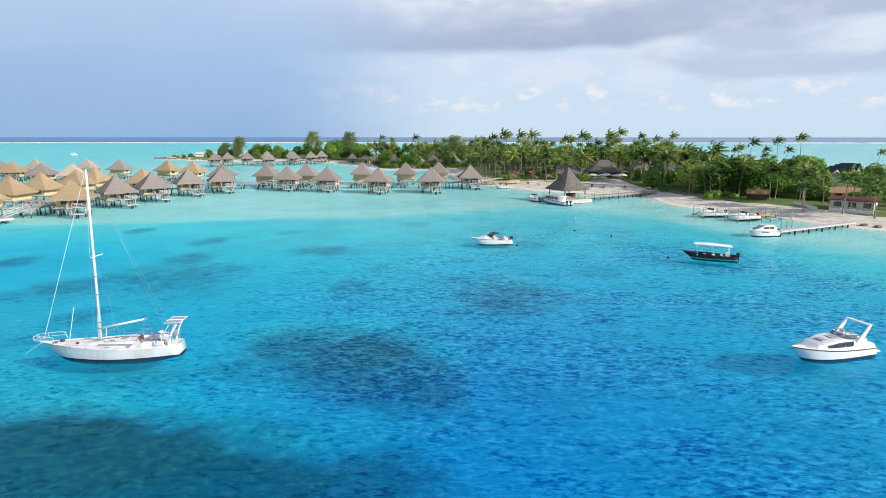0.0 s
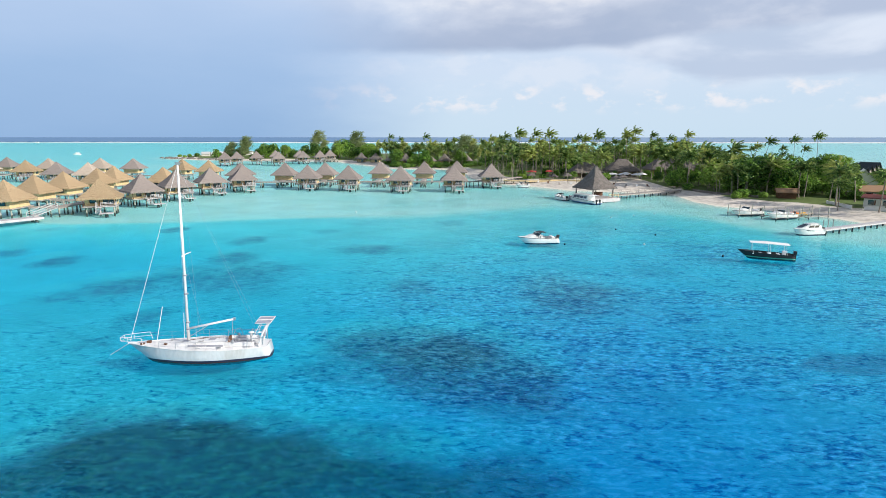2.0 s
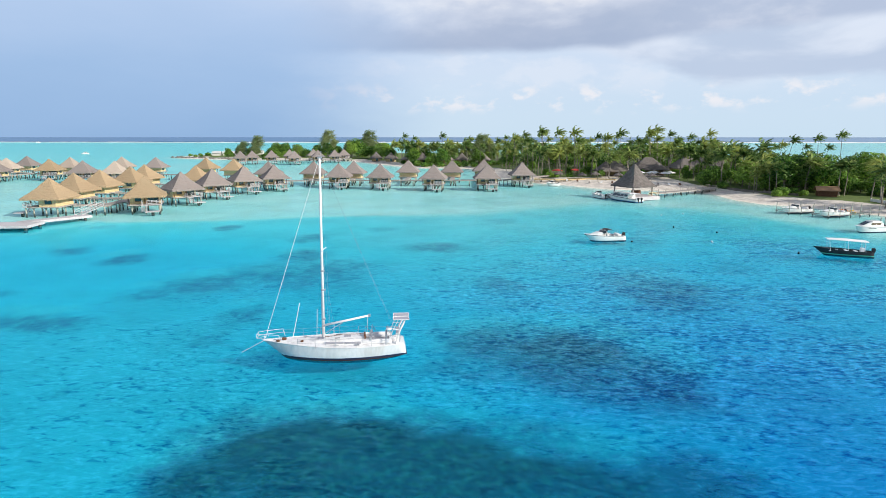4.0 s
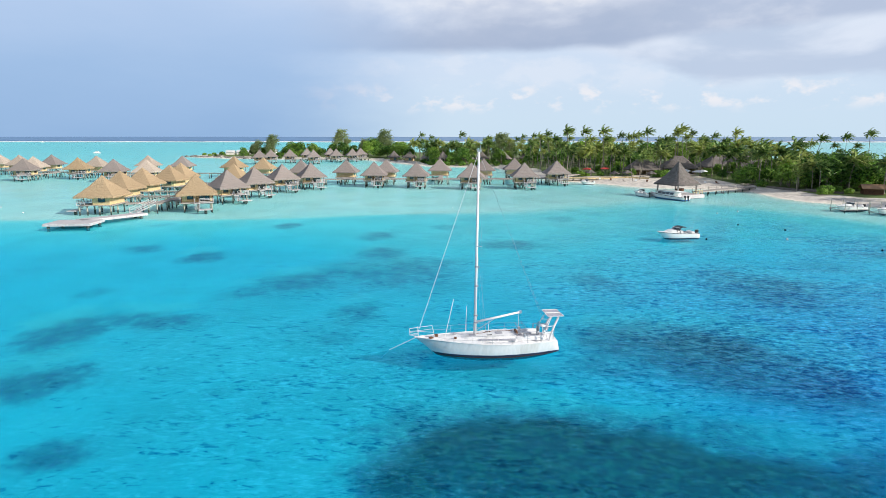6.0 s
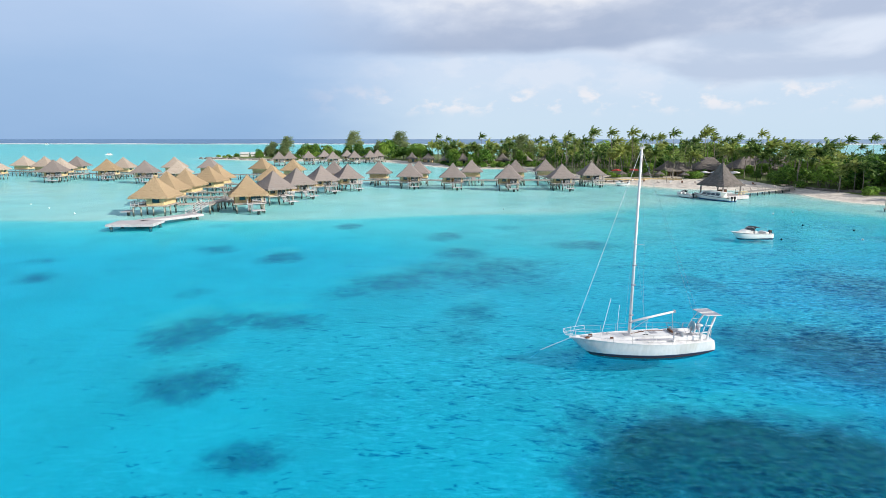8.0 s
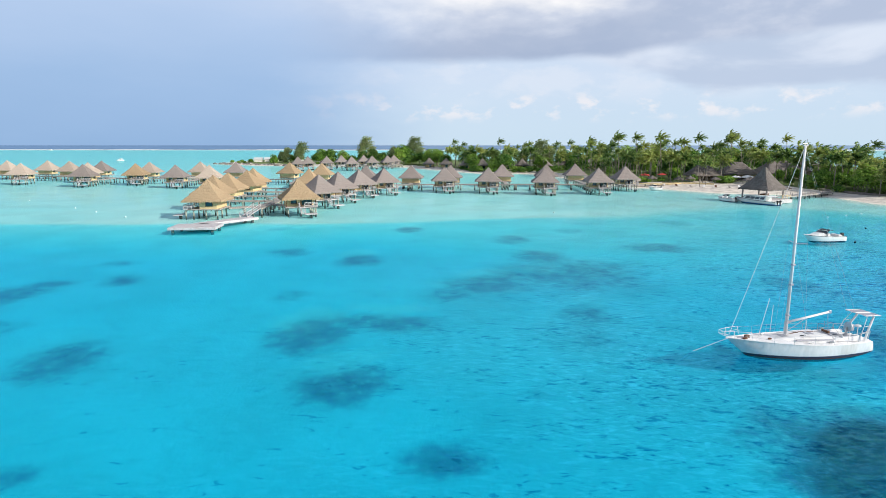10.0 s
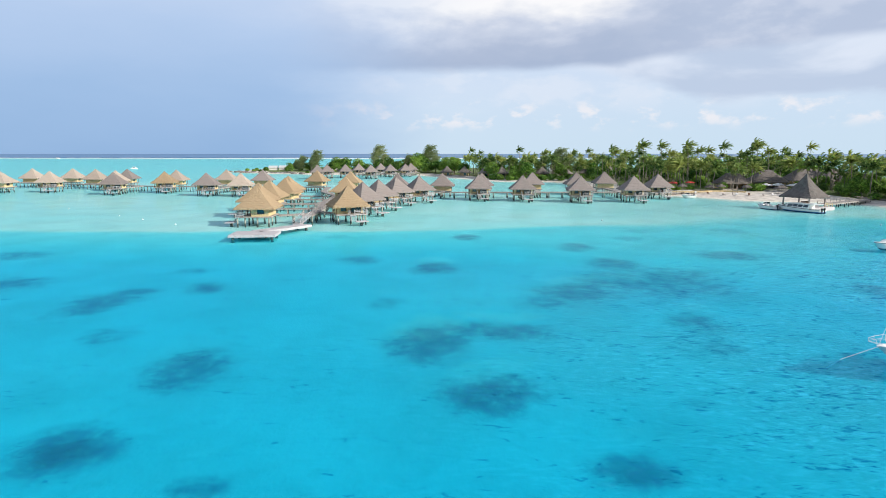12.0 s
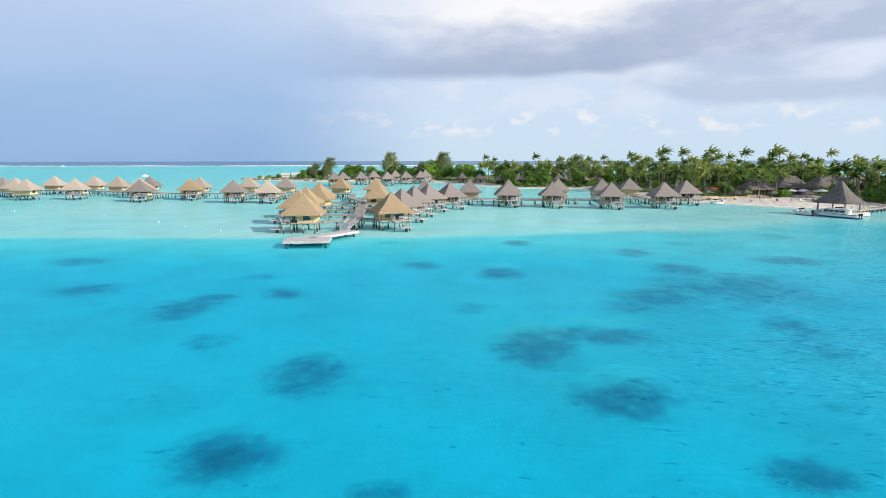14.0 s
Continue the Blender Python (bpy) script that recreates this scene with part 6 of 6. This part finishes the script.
# the tallest palm, the trees of the northern point, single palms on the eastern skyline
top_at(52.3, 276, 21.8, 2), PLANTED.append((52.3, 276, 5))
for x, y, k, size in ((-106, 446, 0, 1.2), (-99, 436, 1, 1.0), (-160, 530, 0, 1.05), (-153, 534, 1, 1.0), (-196, 450, 0, 0.82), (-197, 456, 1, 0.9), (-121, 452, 1, 1.0), (-207, 452, 1, 0.95), (-214, 462, 1, 0.7), (-201, 462, 1, 0.75), (-18, 350, 0, 0.86), (-26, 357, 1, 1.0), (-11, 352, 1, 1.0)):
    plant(pines, k, x, y, 8, size)
for x, y, s in ((-174, 448, 1.3), (-168, 446, 1.0), (-140, 440, 1.0), (-131, 438, 1.15), (-122, 432, 0.9), (-110, 428, 1.2), (-100, 420, 1.0), (-156, 444, 0.9), (-108, 440, 1.3), (-94, 420, 1.25), (-86, 412, 1.2), (-80, 404, 1.2)):
    plant(trees, int(-x), x, y, x * 20, s)
    PLANTED.append((x, y, 5))
for x, y, z, k in ((115.6, 256, 15.2, 0), (119.5, 268, 13.8, 3), (125.5, 267, 17.8, 1), (124, 250, 14.6, 3), (132.5, 268, 13.6, 4), (136.5, 268, 11.8, 3), (138.6, 268, 17.6, 2), (142.2, 268, 14.2, 1), (148.8, 268, 19.4, 2), (183, 268, 13.4, 1)):
    top_at(x, y, z, k)
    PLANTED.append((x, y, 4))
# the shore trees on the eastern side
for x, y, s in ((76, 176, 1.0), (82, 179, 1.1), (79, 188, 0.95), (87, 175, 1.15), (93, 178, 1.0), (88, 193, 1.1), (102, 176, 1.2), (99, 166, 0.9), (71, 187, 0.8), (100, 182, 1.05), (103, 156, 0.42), (95, 189, 1.1), (104, 141, 0.36), (108, 166, 0.5), (115, 163, 0.5), (120, 172, 0.5), (102, 151, 0.45), (123, 180, 0.5), (128, 190, 0.5), (131, 183, 0.6), (120, 160, 0.6), (112, 155, 0.55), (136, 196, 0.7), (108, 148, 0.5), (128, 172, 0.6), (140, 205, 0.7), (117, 148, 0.5), (118, 182, 0.6), (113, 187, 0.6)):
    plant(trees, int(x + y), x, y, x * 20, s)
    PLANTED.append((x, y, 5))
for x, y, s in ((86, 166, 1.25), (91, 160, 1.1), (88, 152, 0.95), (94.5, 155, 0.9), (81.6, 141, 0.72), (84.2, 146, 1.0), (87.6, 135.6, 0.95), (90.6, 129, 0.8), (91.5, 139.2, 0.9), (93.5, 134.5, 0.85), (99, 134, 0.95), (101.5, 137, 0.85), (87.5, 166, 0.95), (65, 194, 1.2), (68, 203, 1.3), (80, 172, 1.1), (73, 196, 1.2), (70, 190, 0.9), (66, 226, 1.3), (69.5, 221, 1.15), (73, 228, 1.35), (65, 218, 0.95), (47, 236, 1.2), (30, 234, 1.15), (71, 213, 1.3), (75, 206, 1.2)):
    plant(short_palms, int(x), x, y, x * 9, s)
    PLANTED.append((x, y, 4))
for x, y, s in ((64, 207, 0.5), (67.5, 204, 0.55), (71.5, 201.5, 0.5), (75, 199, 0.45), (61.5, 214, 0.42), (79, 196, 0.5), (82, 191, 0.5), (66, 212, 0.45), (78, 184, 0.4), (73, 181, 0.36), (85, 184, 0.5), (90, 182, 0.5), (84, 172, 0.42), (91, 170, 0.45), (96, 172, 0.5), (70, 209, 0.55), (76, 205, 0.5), (63, 232, 0.45), (68, 234, 0.5), (47, 231, 0.3), (50.5, 234, 0.32), (33, 231, 0.3), (27, 236, 0.36)):
    plant(trees, int(x + y), x, y, x * 31, s)
    PLANTED.append((x, y, 3))
for x, y, s in ((44, 231, 1.1), (60, 231, 1.25), (63, 227, 1.1), (36, 229, 1.0), (25, 233, 1.1), (18, 236, 1.2)):
    plant(short_palms, int(x), x, y, x * 9, s)
    PLANTED.append((x, y, 3))
top_at(31.9, 216, 13.5, 3), PLANTED.append((31.9, 216, 3))
grove(rng, palms, 34, 64, 83, 200, 262, 4.2, 13, (0.6, 0.9))
grove(rng, short_palms, 18, 66, 92, 172, 215, 3.4, 9, (0.6, 0.95))
grove(rng, palms, 58, 0, 80, 244, 300, 4.6, 14, (0.74, 1.04))
grove(rng, palms, 74, -80, 22, 328, 420, 5.0, 13, (0.62, 0.92))
grove(rng, palms, 60, 0, 100, 275, 350, 5.0, 12, (0.74, 0.95))
grove(rng, trees, 30, 0, 110, 282, 345, 6.0, 12, (0.9, 1.25), 180)
grove(rng, palms, 26, -10, 30, 238, 335, 4.6, 9, (0.6, 0.86))
grove(rng, short_palms, 30, -80, 20, 325, 380, 3.6, 11, (0.9, 1.3))
grove(rng, short_palms, 12, 66, 100, 205, 262, 4.0, 14, (0.8, 1.3))
grove(rng, short_palms, 12, 0, 34, 236, 262, 4.0, 12, (0.8, 1.2))
grove(rng, trees, 34, -95, 30, 325, 400, 4.5, 11, (0.6, 1.0), 180)
grove(rng, trees, 20, 0, 90, 238, 300, 4.5, 20, (0.5, 0.85), 180)
grove(rng, trees, 14, 60, 100, 190, 270, 5.0, 14, (0.5, 0.8), 180)
grove(rng, trees, 10, -215, -110, 425, 470, 6.0, 6, (0.5, 0.8), 180)
grove(rng, palms, 6, -180, -100, 425, 480, 6.0, 10, (0.5, 0.7))
grove(rng, bushes, 40, -90, 0, 316, 350, 3.0, 4, (0.6, 1.1), 180)
grove(rng, bushes, 12, -5, 34, 232, 262, 2.6, 12, (0.5, 1.0), 180)
grove(rng, bushes, 30, 60, 110, 160, 215, 2.6, 10, (0.5, 1.0), 180)
grove(rng, bushes, 36, -262, -100, 410, 470, 3.5, 2, (0.5, 1.1), 180)
for x, y in ((43, 224), (45, 226), (41.5, 226)):
    plant(bushes, 1, x, y, x, 1.0)


# ---- buildings on the island ----
def thatched_hall(x, y, turn, hx, hy, eave, apex, seed, label):
    b = base("thatched_hall", label, "building", "thatched resort buildings")
    part("roof", thatch_roof(hx, hy, eave, apex, seed, 0.3, 0.45, 14, 12, 0.1, 0.3), THATCH_DARK, b, "broad hipped thatch roof")
    for sx, sy, wx, wy in ((0, 1, hx * 1.5, 0.2), (-1, 0, 0.2, hy * 1.5), (1, 0, 0.2, hy * 1.5)):
        part("wall", box(bmesh.new(), sx * hx * 0.75, sy * hy * 0.75, eave / 2, wx, wy, eave), BAMBOO, b)
    for k in range(5):
        part("column", tube(bmesh.new(), (hx * (-0.8 + 0.4 * k), -hy * 0.8, 0), (hx * (-0.8 + 0.4 * k), -hy * 0.8, eave + 0.3), 0.14), TIMBER, b)
    part("floor", box(bmesh.new(), 0, 0, 0.1, hx * 1.7, hy * 1.7, 0.3), TIMBER, b)
    b.matrix_basis = pose(x, y, ground_at(x, y), 0, 0, turn)
    return b


thatched_hall(39, 237, 8, 7.0, 4.6, 2.6, 6.4, 61, "low dark thatched beach hall behind the sand")
thatched_hall(55, 242, -6, 7.6, 6.4, 2.8, 7.4, 62, "large dark thatched restaurant open towards the beach")
thatched_hall(77, 252, 8, 10.0, 6.5, 2.7, 7.4, 63, "dark thatched restaurant wing among palms")
thatched_hall(93, 259, 6, 8.0, 6.0, 2.8, 7.0, 64, "dark thatched hall among palms")
thatched_hall(112, 232, 20, 11, 6, 3.0, 7.6, 65, "long dark thatched roof behind the trees")


def beach_hut(x, y, turn, seed):
    b = base("beach_hut", "small grey thatched hut on the sand among trees", "hut", "beach huts")
    part("roof", thatch_roof(4.3, 4.3, 2.5, 6.6, seed, 0.1, 0.6, 12, 7), THATCH_GREY if seed % 2 else THATCH_DARK, b, "pyramid thatch roof")
    part("wall", box(bmesh.new(), 0, 0.4, 1.35, 5.4, 4.6, 2.5), BAMBOO, b)
    part("door", box(bmesh.new(), 0.6, -1.93, 1.15, 1.6, 0.06, 2.0), PANE, b, "dark glass door")
    for k in (-2.6, 2.6):
        part("post", tube(bmesh.new(), (k, -2.9, 0), (k, -2.9, 2.8), 0.1), BROWN, b)
    part("terrace", box(bmesh.new(), 0, -2.6, 0.12, 6, 1.6, 0.2), TIMBER, b)
    b.matrix_basis = pose(x, y, ground_at(x, y), 0, 0, turn)


for i, (x, y) in enumerate(((-72, 372), (-59, 354), (-49, 346), (-34, 340), (-25, 344), (-12, 340), (2, 348), (16, 346), (-84, 384))):
    beach_hut(x, y, 8 * ((i % 3) - 1), 70 + i)


def gable_house(x, y, turn, lx, ly, wall_h, ridge, roof_mat, wall_mat, label, windows=True):
    """Long side towards -y."""
    b = base("house", label, "house", "island houses")
    body = bmesh.new()
    rings = []
    for s in (-1, 1):
        rings.append([(s * lx / 2, -ly / 2, 0), (s * lx / 2, ly / 2, 0), (s * lx / 2, ly / 2, wall_h), (s * lx / 2, 0, ridge - 0.15), (s * lx / 2, -ly / 2, wall_h)])
    part("wall", loft(body, rings), wall_mat, b)
    bm = bmesh.new()
    o = 0.6
    fall = (ridge - wall_h) / (ly / 2)
    prof = [(-ly / 2 - o, wall_h - o * fall), (0, ridge), (ly / 2 + o, wall_h - o * fall), (ly / 2 + o, wall_h - o * fall + 0.16), (0, ridge + 0.18), (-ly / 2 - o, wall_h - o * fall + 0.16)]
    loft(bm, [[(s * (lx / 2 + o), py, pz) for py, pz in prof] for s in (-1, 1)])
    part("roof", bm, roof_mat, b)
    if windows:
        n = max(2, int(lx / 3))
        for k in range(n):
            px = -lx / 2 + lx * (k + 0.5) / n
            w = part("window", box(bmesh.new(), px, -ly / 2 - 0.02, wall_h * 0.55, 1.2, 0.1, wall_h * 0.5), PANE, b, "dark window")
            part("shutter", box(bmesh.new(), px + 0.8, -ly / 2 - 0.05, wall_h * 0.55, 0.3, 0.06, wall_h * 0.5), BROWN, w)
    b.matrix_basis = pose(x, y, ground_at(x, y) - 0.1, 0, 0, turn)
    return b


gable_house(95.4, 144.3, -40, 9.0, 6, 2.4, 2.95, ROOF_RED, WALL_WHITE, "white beach house with a red roof and dark windows")
gable_house(82, 165, -20, 4.6, 3.6, 1.9, 2.7, ROOF_TAN, BROWN, "low brown boat shed with a tan roof behind the beach", False)
gable_house(104, 163, -15, 7, 6, 2.3, 3.5, ROOF_TAN, WALL_WHITE, "house with a brown roof among palms")
gable_house(111, 178, 60, 8, 7, 3.4, 7.0, ROOF_PALE, WALL_WHITE, "white gabled house with a pale roof among trees")
for i in range(4):
    gable_house(128 + 7.5 * i, 208 + 9 * i, 118, 6.4, 5.4, 2.0, 5.9, ROOF_DARK, TIMBER, "house with a steep dark blue roof in a row")
gable_house(146, 194, 100, 10, 9, 2.4, 6.2, ROOF_DARK, TIMBER, "large house with a dark blue roof")
for x, y, l in ((-224, 474, 11), (-234, 470, 6), (-206, 490, 8), (-182, 470, 11), (-10, 392, 9), (30, 372, 10)):
    gable_house(x, y, 10, l, 7, 2.2, 3.6, ROOF_PALE, WALL_WHITE, "low white house with a pale metal roof on the point", False)


def parasol(x, y, mat, label):
    b = base("parasol", label, "parasol", "beach parasols")
    part("pole", tube(bmesh.new(), (0, 0, 0), (0, 0, 2.7), 0.035), TIMBER, b)
    bm = bmesh.new()
    rings = [[(r * math.cos(a * math.pi / 4) * (1 if a % 2 else 0.95), r * math.sin(a * math.pi / 4) * (1 if a % 2 else 0.95), z) for a in range(8)] for r, z in ((0.05, 2.85), (1.2, 2.6), (2.2, 2.25), (2.2, 2.1), (2.1, 2.2))]
    skin(bm, rings)
    part("canopy", bm, mat, b)
    b.matrix_basis = pose(x, y, ground_at(x, y), 0, 0, x * 13)


for x, y in ((47.8, 227), (51.5, 225.8), (56.3, 224), (53.5, 229), (59, 226.5)):
    parasol(x, y, CANVAS, "white parasol shading tables on the terrace")
for x, y in ((17.5, 243), (25.5, 245)):
    parasol(x, y, RED, "red parasol on the upper beach")


def thatch_parasol(x, y):
    b = base("thatch_parasol", "small thatched parasol on the beach", "parasol", "thatched parasols")
    part("pole", tube(bmesh.new(), (0, 0, 0), (0, 0, 2.4), 0.07), TIMBER, b)
    part("canopy", thatch_roof(1.7, 1.7, 1.9, 2.9, int(x), 0.1, 0.9, 6, 5, 0.05, 0.12), THATCH_DARK, b)
    b.matrix_basis = pose(x, y, ground_at(x, y))


for x, y in ((24, 222), (30, 226), (38, 222), (46, 214), (50, 220), (16, 228)):
    thatch_parasol(x, y)


def lounger(x, y, turn, mat):
    b = base("sun_lounger", "low sun lounger standing on the sand", "sun lounger", "sun loungers")
    part("bed", box(bmesh.new(), 0, 0, 0.34, 1.4, 0.65, 0.1, bevel=0.03), mat, b)
    bk = bmesh.new()
    loft(bk, [[(0.65, y0, 0.34), (1.2, y0, 0.8), (1.17, y0, 0.86), (0.62, y0, 0.42)] for y0 in (-0.32, 0.32)])
    part("backrest", bk, mat, b)
    leg = part("leg", box(bmesh.new(), 0, 0, 0.15, 0.06, 0.06, 0.3), TIMBER, b)
    leg.location = (-0.6, -0.25, 0)
    for px, py in ((-0.6, 0.25), (0.6, -0.25), (0.6, 0.25)):
        again(leg, px, py, 0)
    b.matrix_basis = pose(x, y, ground_at(x, y), 0, 0, turn)


for i in range(12):
    x = 14 + 3.6 * i
    y = float(np.interp(x, [14, 22, 32, 44, 56], [221, 213, 205, 202, 196])) + (i % 3)
    lounger(x, y, 60 + 11 * (i % 4), (TIMBER, CANVAS, BROWN)[i % 3])


def straight_wall(name, pts, hgt, thick, mat, label, category):
    w = base(name, label, category)
    for (ax, ay), (bx, by) in zip(pts, pts[1:]):
        ang, ln = math.degrees(math.atan2(by - ay, bx - ax)), math.hypot(bx - ax, by - ay)
        z = min(ground_at(ax, ay), ground_at(bx, by))
        part("wall_panel", box(bmesh.new(), (ax + bx) / 2, (ay + by) / 2, z + hgt / 2 - 0.2, ln, thick, hgt + 0.4, ang), mat, w)
        for k in range(int(ln / 2.5) + 1):
            t = min(1.0, k * 2.5 / ln)
            part("pillar", box(bmesh.new(), ax + (bx - ax) * t, ay + (by - ay) * t, z + hgt / 2, thick * 1.6, thick * 1.6, hgt + 0.12, ang), mat, w)
    return w


straight_wall("garden_wall", [(85.6, 152), (85.2, 141.5)], 0.9, 0.16, WALL_WHITE, "low white garden wall above the beach", "wall")
straight_wall("garden_wall", [(87, 139.6), (92.5, 132.5)], 0.95, 0.16, WALL_WHITE, "low white garden wall before the beach house", "wall")
straight_wall("sea_wall", [(62.5, 196), (65.8, 184), (69.5, 174), (74, 165)], 0.7, 0.4, ROCK, "low grey sea wall along the lawn", "wall")


def boulder(x, y, size, seed, z=None):
    rng = random.Random(seed)
    bm = bmesh.new()
    bmesh.ops.create_icosphere(bm, subdivisions=2, radius=1.0)
    for v in bm.verts:
        v.co *= 1 + 0.28 * noise.noise(v.co * 1.7 + Vector((seed, 0, 0)))
        v.co = Vector((v.co.x * size * rng.uniform(0.95, 1.05), v.co.y * size * 0.8, v.co.z * size * 0.55))
    o = part("rock", bm, ROCK, None, "dark rough rock at the water's edge")
    tagged(o, category="rock", group="shore rocks")
    o.matrix_basis = pose(x, y, (ground_at(x, y) if z is None else z), 0, 0, seed * 40)


for i in range(26):
    t = i / 25
    boulder(-264 + 70 * t + rng.uniform(-3, 3), 456 - 36 * t + rng.uniform(-2.5, 2.5), rng.uniform(1.0, 2.6), i + 1, 0.15)
for i, (x, y) in enumerate(((84.5, 123), (86, 121), (83.5, 125.5), (88, 119.5))):
    boulder(x, y, 0.9, 40 + i)
bm = bmesh.new()
tube(bm, (0, 0, 0), (0, 0, 13), 0.12, 0.08)
box(bm, 0, 0, 11.5, 1.2, 0.1, 0.1)
box(bm, 0, 0, 12.4, 0.8, 0.1, 0.1)
o = part("utility_pole", bm, TIMBER, None, "slim grey utility pole with crossbars behind the trees")
tagged(o, category="pole")
o.location = (168, 238, ground_at(168, 238))


# timber edging along the upper beach, and a leaning pole
walkway([(5, 222.5), (13, 219.5), (22, 222), (31, 227)], 2.4, 1.45, "low pale boardwalk along the edge of the sand", False, 3.0, 1.6, BAMBOO)
straight_wall("retaining_wall", [(9, 227), (19, 224.5), (30, 222), (36, 218)], 0.55, 0.3, BAMBOO, "low weathered timber edging along the sand", "wall")
o = part("beach_pole", tube(bmesh.new(), (0, 0, -0.3), (-1.4, 0, 8.2), 0.11, 0.07, 7), BARK, None, "leaning bare pole standing on the beach")
tagged(o, category="pole")
o.location = (28, 211, ground_at(28, 211))
